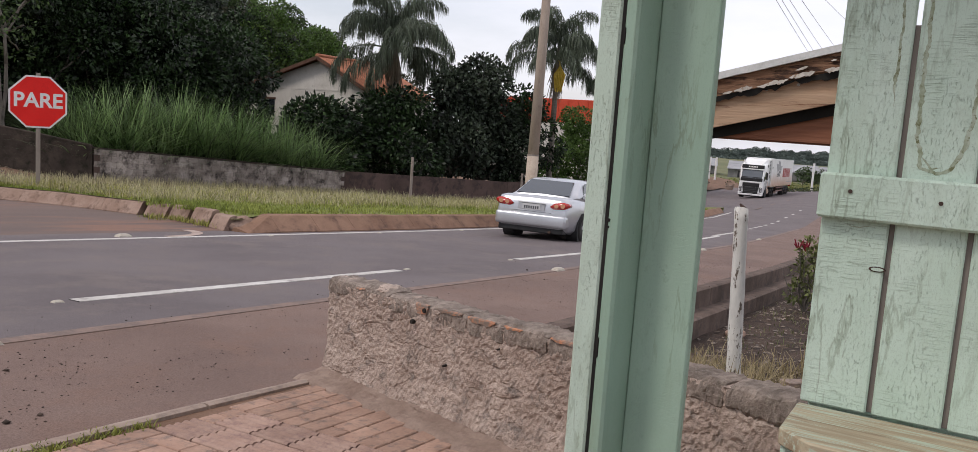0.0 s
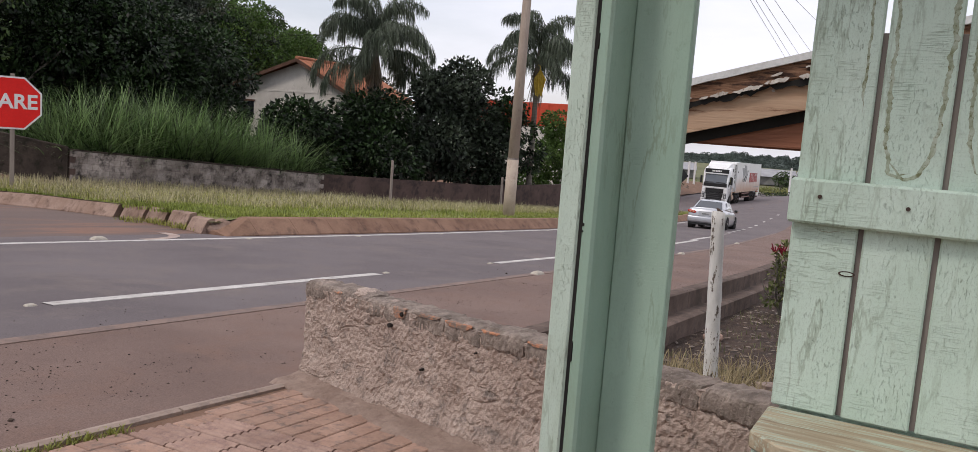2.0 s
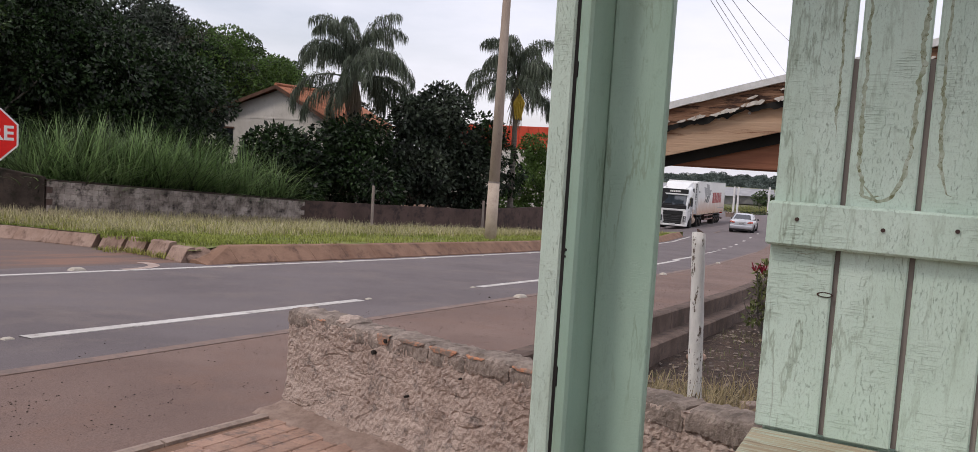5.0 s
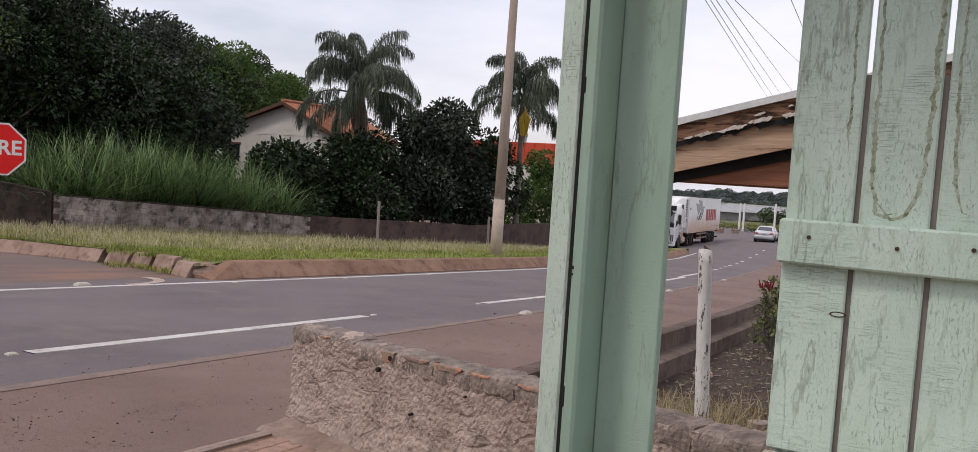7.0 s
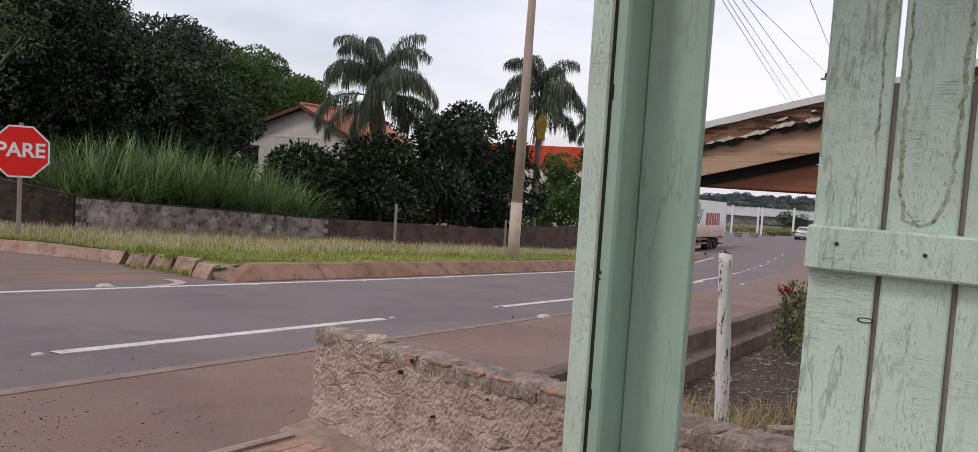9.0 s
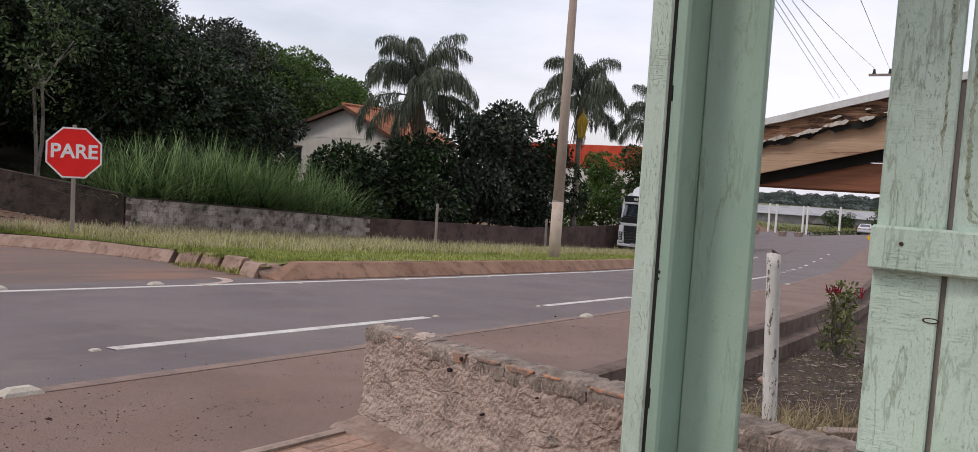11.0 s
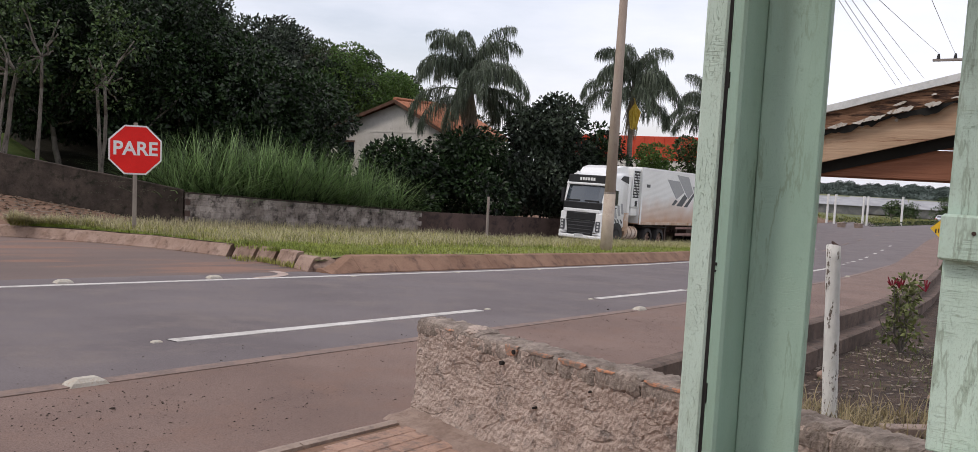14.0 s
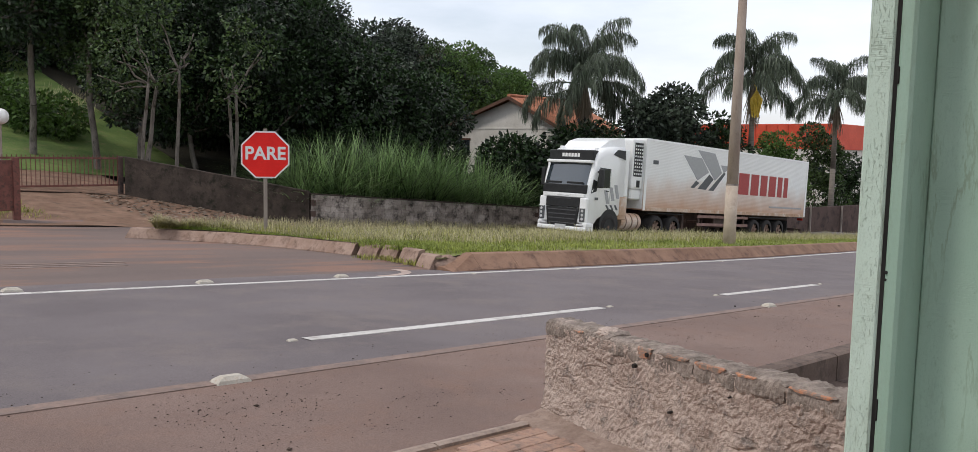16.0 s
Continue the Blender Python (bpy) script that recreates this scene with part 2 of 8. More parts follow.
XR = [-120, -60, -30] + steps(-15, 60, 75) + steps(62, 140, 30)
strip("road", XR, [4.66, 6, 8, 9.7, 10.4], 0.0, ASPHALT, "grey worn asphalt carriageway", "road")
strip("road_shoulder", XR, [2.72, 3.6, 4.66], 0.0, ASPHALT_DIRTY, "asphalt shoulder dusted with red earth and grit", "road")
strip("far_road", steps(16, 60, 44) + steps(62, 140, 30), [10.4, 12, 13, 14, 16, 19, 22, 23.5, 25], -0.004, ASPHALT, "asphalt carriageway beyond the grass island", "road")
sheet("side_road", [-120, -60, -30] + steps(-15, 16, 31), steps(10.4, 25.0, 10), 0.0, ASPHALT_RED, "asphalt crossing stained with red earth", "road")


# ---- road markings ----
def marking(name, x0, x1, y0, y1, material, label, up=0.006, n=None):
    n = n or max(2, int((x1 - x0) / 1.0))
    xs = steps(x0, x1, n)
    v = [(x, y + bend(x), gz(x, y + bend(x)) + u) for x in xs for y, u in ((y0, 0.0), (y0, up), (y1, up), (y1, 0.0))]
    f = [(i * 4 + a, i * 4 + a + 1, i * 4 + a + 5, i * 4 + a + 4) for i in range(n) for a in range(3)]
    return tagged(mesh(name, v, f, material), label, "road marking", kind="structure")


marking("edge_line", -8, 52, 9.58, 9.71, LINE, "white painted edge line along the island kerb")
marking("edge_line", -8, 40, 4.59, 4.72, LINE_WORN, "faded edge line nearly worn away under dust")
for x0, x1 in ((-2.0, 1.4), (3.75, 7.85), (10.8, 14.2), (19.5, 25.0), (25.0, 31.0), (31.9, 32.9), (34.0, 35.0), (36.2, 37.2), (38.6, 39.6), (41, 42), (44, 45), (47, 48), (51, 52), (55, 56), (60, 61)):
    y0 = float(np.interp((x0 + x1) / 2, [14, 22, 29, 35, 40], [5.60, 5.74, 5.90, 6.05, 6.22]))
    marking("lane_dash", x0, x1, y0, y0 + 0.14, LINE, "white dashed lane line on asphalt")
for x0, x1 in ((50, 53), (58, 61), (66, 69), (75, 78), (86, 89)):
    marking("centre_dash", x0, x1, 8.9, 9.05, LINE_WORN, "faded dashed centre line")
for i, y in enumerate((12.55, 12.85, 13.15)):
    marking("arrow_mark", 1.5, 5.2 + 0.1 * i, y, y + 0.14, LINE_WORN, "worn painted arrow stripes on asphalt")


# ---- grass island ----
def isl_front(x):
    return float(np.interp(x, [8.9, 9.7, 10.2, 10.35, 10.4], [19.0, 17.6, 16.0, 13.0, 10.3])) if x < 10.4 else 10.25 + bend(x)


def isl_back(x):
    return float(np.interp(x, [8.9, 12, 20, 30, 40, 50, 53], [19.2, 19.4, 18.6, 17.3, 15.9, 14.0, 13.4]))


def isl_z(x, y):
    return gz(x, y) + 0.27 + 0.05 * noise.noise((x * 0.4, y * 0.4, 0))


xs = [8.9, 9.3, 9.7, 10.0, 10.2, 10.3, 10.35, 10.4] + steps(11, 53, 54)
v, f = [], []
for x in xs:
    a, b = isl_front(x), isl_back(x)
    for j in range(13):
        y = a + (max(b, a + 0.05) - a) * j / 12
        v.append((x, y, isl_z(x, y) - (0.3 if j == 12 else 0)))
f = [(i * 13 + j, (i + 1) * 13 + j, (i + 1) * 13 + j + 1, i * 13 + j + 1) for i in range(len(xs) - 1) for j in range(12)]
tagged(mesh("island_turf", v, f, TURF, smooth=True), "mown turf island between the two carriageways", "grass", kind="structure")

kerb = thing("kerb", "sloped concrete kerb stained brown with red earth, round a grass island", "kerb", kind="structure")


KERB_NOSE = mat("reddish_broken_concrete", (0.24, 0.155, 0.115), (0.34, 0.24, 0.19), 2.2, 0.9, 0.6, c3=(0.13, 0.08, 0.06), spots=(0.5, 0.68), fine=30, bump_dist=0.01)


def kerb_stone(p, q, inner, h=0.29, run=0.30, material=KERB_RED, start=1.0):
    """One kerb stone from p to q; inner: unit vector towards the grass."""
    p, q, n = Vector((*p, 0)), Vector((*q, 0)), Vector((*inner, 0))
    prof = [(-run, -0.05), (-run, 0.03), (-0.05, h - 0.015), (0.0, h), (0.12, h), (0.12, -0.05)]
    bm = bmesh.new()
    rows = []
    for w, k in ((p + (q - p) * 0.003, start), (q - (q - p) * 0.003, 1.0)):
        rows.append([bm.verts.new((w + n * u) + Vector((0, 0, gz(w.x, w.y) + zz * k))) for u, zz in prof])
    k = len(prof)
    for i in range(k):
        bm.faces.new((rows[0][i], rows[1][i], rows[1][(i + 1) % k], rows[0][(i + 1) % k]))
    bm.faces.new(rows[0][::-1])
    bm.faces.new(rows[1])
    bmesh.ops.recalc_face_normals(bm, faces=bm.faces[:])
    part("kerb_stone", bm, material, kerb)


kerb_stone((9.55, 10.25), (10.25, 10.25), (0, 1), start=0.2)
x = 10.25
while x < 51:
    L = 1.0
    kerb_stone((x, 10.25 + bend(x)), (x + L, 10.25 + bend(x + L)), (0, 1))
    x += L
arc = [(8.3, 19.7), (9.0, 18.9), (9.55, 17.9), (9.95, 16.9), (10.2, 15.8), (10.3, 14.7), (10.33, 13.6)]
for i in range(len(arc) - 1):
    kerb_stone(arc[i], arc[i + 1], (0.93, 0.3), h=0.25, run=0.22, material=KERB_NOSE)
for p, q in (((10.33, 13.4), (10.28, 12.75)), ((10.28, 12.65), (10.15, 12.0)), ((10.1, 11.85), (9.85, 11.1)), ((9.8, 11.0), (9.6, 10.4))):
    kerb_stone(p, q, (0.95, 0.1), h=0.24 + 0.05 * (p[1] % 1), run=0.2, material=KERB_NOSE)

# rubble between the last broken stone and the straight kerb
for x, y, r in ((9.86, 10.48, 0.30), (9.72, 10.42, 0.2), (10.0, 10.62, 0.26)):
    bm = bmesh.new()
    bmesh.ops.create_icosphere(bm, subdivisions=3, radius=r)
    for w in bm.verts:
        w.co *= 1 + 0.22 * noise.noise(w.co * 5 + Vector((x * 7, 0, 0))) + 0.06 * noise.noise(w.co * 22)
        w.co.z *= 0.62
        w.co += Vector((x, y, gz(x, y) + 0.06))
    part("rubble", bm, KERB_NOSE, kerb, "broken earth-stained concrete rubble")

v = [(9.72 + 0.072 * j + 0.25 * i, 10.34 + 0.3 * j) for j in range(11) for i in range(13)]
tagged(mesh("nose_turf", [(x, y, gz(x, y) + 0.215 + 0.062 * min(1.0, max(0.0, (x - 9.8) / 0.5))) for x, y in v], [(j * 13 + i, j * 13 + i + 1, j * 13 + i + 14, j * 13 + i + 13) for j in range(10) for i in range(12)], TURF, smooth=True), "grassy earth at the island nose", "earth", kind="structure")
v = [(9.5, 10.3), (10.5, 10.3), (10.45, 13.4), (10.28, 12.7), (9.95, 11.4)]
tagged(mesh("nose_earth", [(x, y, gz(x, y) + 0.2) for x, y in v], [(0, 1, 2, 3, 4)], TURF), "earth and weeds behind broken kerb stones", "earth", kind="structure")

# ---- near pavement ----
XP = steps(-6, 3.3, 20)
pav = sheet("pavement", XP, [-6, -3, 0, 1.2, 2.65], 0.072, EARTH, "red earth bed under the pavers of the pavement", "pavement")
kp = thing("pavement_kerb", "low pale concrete kerb edging the pavers", "kerb", kind="structure")
for i in range(9):
    x0 = -5.6 + i
    v = []
    for x in (x0 + 0.006, x0 + 0.994):
        for y, z in ((2.645, -0.1), (2.645, 0.085), (2.67, 0.092), (2.72, 0.080), (2.735, -0.1)):
            v.append((x, y + 0.008 * math.sin(x * 5), gz(x, y) + z + (0.006 * math.sin(x * 9) if z > 0 else 0)))
    fc = [(i_, i_ + 1, i_ + 6, i_ + 5) for i_ in range(4)] + [(0, 5, 9, 4), (0, 1, 2, 3, 4), (5, 6, 7, 8, 9)]
    mesh("kerb_stone", v, fc, KERB, kp)

CRACK = mat("crevice_shade", (0.02, 0.017, 0.015), (0.04, 0.033, 0.028), 9, 0.95, 0.0)

# ---- rendered garden wall ----
W0, W1 = Vector((3.23, 2.72, 0)), Vector((2.42, 0.15, 0))
WD = (W1 - W0).normalized()
WN = Vector((WD.y, -WD.x, 0))            # towards the camera side
if WN.x > 0:
    WN = -WN
WLEN, WTH = (W1 - W0).length, 0.15


def wall_top(s):
    return 0.29 + 0.13 * s / WLEN


garden_wall = thing("garden_wall", "crumbling rendered hollow-brick wall with exposed orange bricks on top", "wall")
bm = bmesh.new()
NU, NV = 380, 90
grid = []
for i in range(NU + 1):
    s = WLEN * i / NU
    p = W0 + WD * s
    base = gz(p.x, p.y) - 0.05
    row = []
    for j in range(NV + 1):
        z = base + (wall_top(s) - 0.012 - base) * j / NV
        d = 0.012 * noise.noise((s * 4, z * 5, 1)) + 0.006 * noise.noise((s * 16, z * 22, 3)) + 0.009 * abs(noise.noise((s * 40, z * 30, 7))) + 0.007 * noise.noise((s * 85, z * 60, 2)) - 0.012 * max(0.0, noise.noise((s * 26, z * 34, 15)) - 0.32)
        crack = noise.noise((s * 3.1, z * 9, 11))
        if abs(crack) < 0.02:
            d -= 0.006
        low = max(0.0, 0.28 - (z - base)) * 0.22
        row.append(bm.verts.new(p + WN * (d + low) + Vector((0, 0, z))))
    grid.append(row)
for i in range(NU):
    for j in range(NV):
        bm.faces.new((grid[i][j], grid[i + 1][j], grid[i + 1][j + 1], grid[i][j + 1]))
# back, ends and top of the body
back = [[bm.verts.new(W0 + WD * (WLEN * i / 10) - WN * WTH + Vector((0, 0, z))) for z in (-1.0, wall_top(WLEN * i / 10) - 0.012)] for i in range(11)]
for i in range(10):
    bm.faces.new((back[i + 1][0], back[i][0], back[i][1], back[i + 1][1]))
bm.faces.new([r for r in grid[0]] + [back[0][1], back[0][0]])
bm.faces.new([r for r in grid[NU]][::-1] + [back[10][0], back[10][1]])
bm.faces.new([grid[i][NV] for i in range(NU + 1)] + [back[i][1] for i in range(10, -1, -1)])
bmesh.ops.recalc_face_normals(bm, faces=bm.faces[:])
part("render_coat", bm, PLASTER, garden_wall, "rough grey-brown cement render with cracks", smooth=False)
# top course: hollow bricks under a dirty mortar skin, open joints between them
CREST = mat("grey_brown_mortar", (0.16, 0.128, 0.108), (0.37, 0.30, 0.255), 12, 0.95, 1.0, c3=(0.34, 0.285, 0.24), spots=(0.53, 0.66), fine=60, bump_dist=0.012)
rng = random.Random(4)
PROFILE = [(-0.004, -0.078), (0.005, -0.068), (0.008, -0.045), (0.008, -0.022), (0.004, -0.005), (-0.008, 0.004), (-0.045, 0.008), (-0.09, 0.007), (-0.135, 0.003), (-0.152, -0.02), (-0.154, -0.075)]
ENDS = [0.0, 0.521, 1.088, 1.313, 1.555, 1.805, 2.055, 2.305, 2.555, 2.695]
for bi, (s0, s1) in enumerate(zip(ENDS, ENDS[1:])):
    a, b = s0 + (0.0055 if bi else 0.0), s1 - 0.0055
    lift, out = rng.uniform(-0.006, 0.006) + (0.014 if bi == 0 else 0.0), rng.uniform(-0.002, 0.004)
    bm = bmesh.new()
    n = max(6, int((b - a) / 0.006))
    rows = []
    for i in range(n + 1):
        q = a + (b - a) * i / n
        worn = 0.010 * max(0.0, 1 - min(i, n - i) / 3.0)
        r = []
        for j, (u, z) in enumerate(PROFILE):
            du = 0.0045 * noise.noise((q * 22, j * 0.7, bi)) + 0.0055 * noise.noise((q * 95, j * 2.6, bi + 3))
            dz = 0.010 * noise.noise((q * 16, j * 0.5, bi + 7)) + 0.007 * noise.noise((q * 85, j * 2.3, bi + 9))
            if 3 <= j <= 9:
                dz -= worn
            p = W0 + WD * q + WN * (u + out + du - worn * 0.4 * (j < 5)) + Vector((0, 0, wall_top(q) + lift + z + dz * (1.4 if j == 0 else 1.0)))
            r.append(bm.verts.new(p))
        rows.append(r)
    for i in range(n):
        for j in range(len(PROFILE) - 1):
            bm.faces.new((rows[i][j], rows[i + 1][j], rows[i + 1][j + 1], rows[i][j + 1]))
    bm.faces.new(rows[0])
    bm.faces.new(rows[n][::-1])
    bmesh.ops.recalc_face_normals(bm, faces=bm.faces[:])
    part("coping_brick", bm, CREST, garden_wall, "mortar-skinned top brick")
for q, r, up in ((0.05, 0.022, 0.012), (0.449, 0.05, 0.012), (0.68, 0.02, 0.006), (0.136, 0.03, 0.010)):
    bm = bmesh.new()
    bmesh.ops.create_icosphere(bm, subdivisions=3, radius=r)
    for w in bm.verts:
        w.co *= 1 + 0.30 * noise.noise(w.co * 30 + Vector((q * 9, 0, 0))) + 0.12 * noise.noise(w.co * 90)
        w.co.z *= 0.42
        w.co.x *= 1.3
    bmesh.ops.translate(bm, verts=bm.verts[:], vec=W0 + WD * q - WN * 0.055 + Vector((0, 0, wall_top(q) + up)))
    part("mortar_lump", bm, PLASTER, garden_wall, "loose lump of old mortar")
# bare orange clay where the mortar has fallen off the upper edge
for q0, q1, h in [(0.256, 0.339, 0.01), (0.749, 0.836, 0.045), (0.896, 1.063, 0.016), (1.102, 1.265, 0.022), (1.322, 1.423, 0.012), (1.571, 1.768, 0.014)]:
    bm = bmesh.new()
    rows = []
    for i in range(13):
        q = q0 + (q1 - q0) * i / 12
        e = min(1.0, i / 2, (12 - i) / 2)
        hh = h * (0.35 + 0.65 * e) * (0.8 + 0.5 * abs(noise.noise((q * 60, 1, 0))))
        z = wall_top(q) + 0.004 + 0.003 * noise.noise((q * 30, 5, 0))
        rows.append([bm.verts.new(W0 + WD * q + WN * u + Vector((0, 0, zz))) for u, zz in ((0.0, z - hh * 1.35), (0.0135, z - hh * 1.25), (0.0130, z - 0.007), (0.008, z - 0.003), (-0.006, z - 0.004))])
    for i in range(12):
        for j in range(4):
            bm.faces.new((rows[i][j], rows[i + 1][j], rows[i + 1][j + 1], rows[i][j + 1]))
    bmesh.ops.recalc_face_normals(bm, faces=bm.faces[:])
    part("brick", bm, BRICK, garden_wall, "bare orange clay edge of a hollow brick")
# holes are dark plugs on the face, their shade put into the colour
for q, z, r in ((0.816, 0.024, 0.013), (0.732, 0.088, 0.013), (0.97, 0.24, 0.007), (1.3, 0.10, 0.005)):
    p = W0 + WD * q + Vector((0, 0, wall_top(q) - z))
    part("hole", cyl(bmesh.new(), p - WN * 0.02, p + WN * 0.021, r, r * 0.8, n=7), CRACK, garden_wall, "dark plug drawn as the shade of a small hole in the render")

# ---- garden kerb and soil ----
gk = thing("garden_kerb", "long stained concrete kerb retaining the road edge above a garden", "kerb", kind="structure")
for i in range(20):
    x0 = 3.5 + i * 1.6
    prof = [(2.50, -0.9), (2.50, 0.055), (2.53, 0.07), (2.66, 0.07), (2.70, 0.05), (2.71, -0.3)]
    v = []
    for x in (x0, x0 + 1.585):
        v += [(x, y + bend(x), gz(x, y) + z) for y, z in prof]
    n = len(prof)
    fc = [(a, (a + 1) % n, (a + 1) % n + n, a + n) for a in range(n)] + [tuple(range(n)), tuple(range(2 * n - 1, n - 1, -1))]
    mesh("kerb_block", v, fc, KERB_DARK, gk)
    v = []
    for x in (x0, x0 + 1.585):
        v += [(x, y + bend(x), gz(x, y) + z) for y, z in [(2.28, -0.9), (2.28, -0.17), (2.31, -0.155), (2.498, -0.15), (2.498, -0.9)]]
    fc = [(a, (a + 1) % 5, (a + 1) % 5 + 5, a + 5) for a in range(5)] + [tuple(range(5)), tuple(range(9, 4, -1))]
    mesh("kerb_footing", v, fc, KERB_DARK, gk)
soil_x, soil_y = steps(2.45, 40, 75), steps(-9, 2.4, 22)
v = [(x, y + bend(x) * (y > 2.2), gz(x, y) - 0.36 + 0.07 * noise.noise((x * 0.7, y * 0.7, 0)) + 0.03 * noise.noise((x * 2.5, y * 2.5, 3))) for y in soil_y for x in soil_x]
n = len(soil_x)
f = [(j * n + i, j * n + i + 1, (j + 1) * n + i + 1, (j + 1) * n + i) for j in range(len(soil_y) - 1) for i in range(n - 1)]
tagged(mesh("garden_soil", v, f, SOIL, smooth=True), "dark bare garden soil with litter and dry tufts", "soil", kind="structure")


# ---- green wooden kiosk front (in the plane x = 1.5) ----
BARE = mat("weathered_bare_wood", (0.28, 0.21, 0.135), (0.47, 0.40, 0.28), 30, 0.8, 0.5, stretch=(2.2, 0.10, 1), fine=160, c3=(0.46, 0.53, 0.42), spots=(0.50, 0.60), bump_dist=0.002, contrast=(0.34, 0.62))
STRIP = mat("grey_cover_strip", (0.22, 0.185, 0.165), (0.33, 0.285, 0.255), 5, 0.85, 0.3, stretch=(1, 1, 0.2), fine=40)
# near-black: shade of gaps and splits put into colour, also the paint chips
DARK = mat("gap_shade_and_chips", (0.012, 0.011, 0.01), (0.022, 0.02, 0.018), 6, 0.9, 0.0)
RUST = mat("rusty_nail", (0.05, 0.035, 0.03), (0.09, 0.05, 0.035), 60, 0.7, 0.2, metal=0.4)


def paint_wear(base_name, c1, c2, crack=0.5, seed=0.0):
    """Old gloss paint on planks: long grain cracks, greenish-brown mould streaks and small chips."""
    m = bpy.data.materials.new(base_name)
    m.use_nodes = True
    n, l = m.node_tree.nodes, m.node_tree.links
    b = n["Principled BSDF"]
    tc = n.new("ShaderNodeTexCoord")

    def tex(sx, sy, sz, scale, detail=6.0, rough=0.6):
        mp = n.new("ShaderNodeMapping")
        mp.inputs["Scale"].default_value = (sx, sy, sz)
        mp.inputs["Location"].default_value = (seed, seed * 1.7, seed * 0.6)
        l.new(tc.outputs["Object"], mp.inputs["Vector"])
        t = n.new("ShaderNodeTexNoise")
        t.inputs["Scale"].default_value, t.inputs["Detail"].default_value, t.inputs["Roughness"].default_value = scale, detail, rough
        l.new(mp.outputs["Vector"], t.inputs["Vector"])
        return t.outputs["Fac"]

    def ramp(src, lo, hi, a=(0, 0, 0), z=(1, 1, 1)):
        r = n.new("ShaderNodeValToRGB")
        r.color_ramp.elements[0].position, r.color_ramp.elements[1].position = lo, hi
        r.color_ramp.elements[0].color, r.color_ramp.elements[1].color = (*a, 1), (*z, 1)
        l.new(src, r.inputs["Fac"])
        return r.outputs["Color"]

    def mix(fac, a, colour, amount=1.0):
        x = n.new("ShaderNodeMixRGB")
        k = n.new("ShaderNodeMath")
        k.operation = "MULTIPLY"
        k.inputs[1].default_value = amount
        l.new(fac, k.inputs[0])
        l.new(k.outputs[0], x.inputs["Fac"])
        l.new(a, x.inputs["Color1"])
        x.inputs["Color2"].default_value = (*colour, 1)
        return x.outputs["Color"]

    def times(a, c):
        k = n.new("ShaderNodeMath")
        k.operation = "MULTIPLY"
        l.new(a, k.inputs[0])
        l.new(c, k.inputs[1])
        return k.outputs[0]

    base = ramp(tex(1, 1, 0.35, 5), 0.35, 0.65, c1, c2)
    mould = ramp(tex(1, 1, 0.22, 7, 8, 0.7), 0.54, 0.74)
    # wandering tide lines left by running water
    tide = tex(1, 1, 0.16, 11, 7, 0.62)
    lines = times(ramp(tide, 0.485, 0.50), ramp(tide, 0.505, 0.525, (1, 1, 1), (0, 0, 0)))
    lines = times(lines, ramp(tex(1, 1, 0.5, 3.2, 4), 0.46, 0.62))
    # short splits along the grain, and fainter saw marks across it
    cracks = times(ramp(tex(1, 1, 0.06, 700, 4, 0.75), 0.57, 0.66), ramp(tex(1, 1, 0.45, 9, 6, 0.65), 0.47, 0.65))
    saw = times(ramp(tex(1, 0.04, 1, 620, 3, 0.7), 0.55, 0.66), ramp(tex(1, 0.8, 1, 6, 5), 0.50, 0.66))
    chips = ramp(tex(1, 1, 0.4, 95, 6, 0.7), 0.665, 0.69)
    specks = times(ramp(tex(1, 1, 0.3, 260, 4, 0.8), 0.57, 0.63), ramp(tex(1, 1, 0.4, 14, 6, 0.7), 0.45, 0.64))
    col = mix(mould, base, (0.20, 0.24, 0.14), 0.42)
    col = mix(specks, col, (0.17, 0.20, 0.13), crack * 0.34)
    col = mix(saw, col, (0.16, 0.20, 0.13), crack * 0.30)
    col = mix(lines, col, (0.13, 0.15, 0.08), 0.45)
    col = mix(cracks, col, (0.13, 0.15, 0.10), crack * 0.45)
    crackle = ramp(tex(1, 1, 0.55, 380, 5, 0.8), 0.52, 0.63)
    col = mix(crackle, col, (0.17, 0.22, 0.16), 0.10 + 0.22 * crack)
    blot = times(ramp(tex(1, 1, 0.8, 30, 7, 0.75), 0.57, 0.72), ramp(tex(1, 1, 0.5, 4.5, 4), 0.42, 0.62))
    col = mix(blot, col, (0.10, 0.13, 0.06), 0.42)
    col = mix(chips, col, (0.10, 0.09, 0.07), 0.55 * crack)
    relief = n.new("ShaderNodeMath")
    relief.operation = "MAXIMUM"
    l.new(specks, relief.inputs[0])
    l.new(saw, relief.inputs[1])
    l.new(col, b.inputs["Base Color"])
    b.inputs["Roughness"].default_value = 0.5
    bp = n.new("ShaderNodeBump")
    bp.inputs["Strength"].default_value, bp.inputs["Distance"].default_value = 0.15 + 0.65 * crack, 0.003
    inv = n.new("ShaderNodeMath")
    inv.operation = "SUBTRACT"
    inv.inputs[0].default_value = 1.0
    l.new(relief.outputs[0], inv.inputs[1])
    l.new(inv.outputs[0], bp.inputs["Height"])
    l.new(bp.outputs["Normal"], b.inputs["Normal"])
    return m


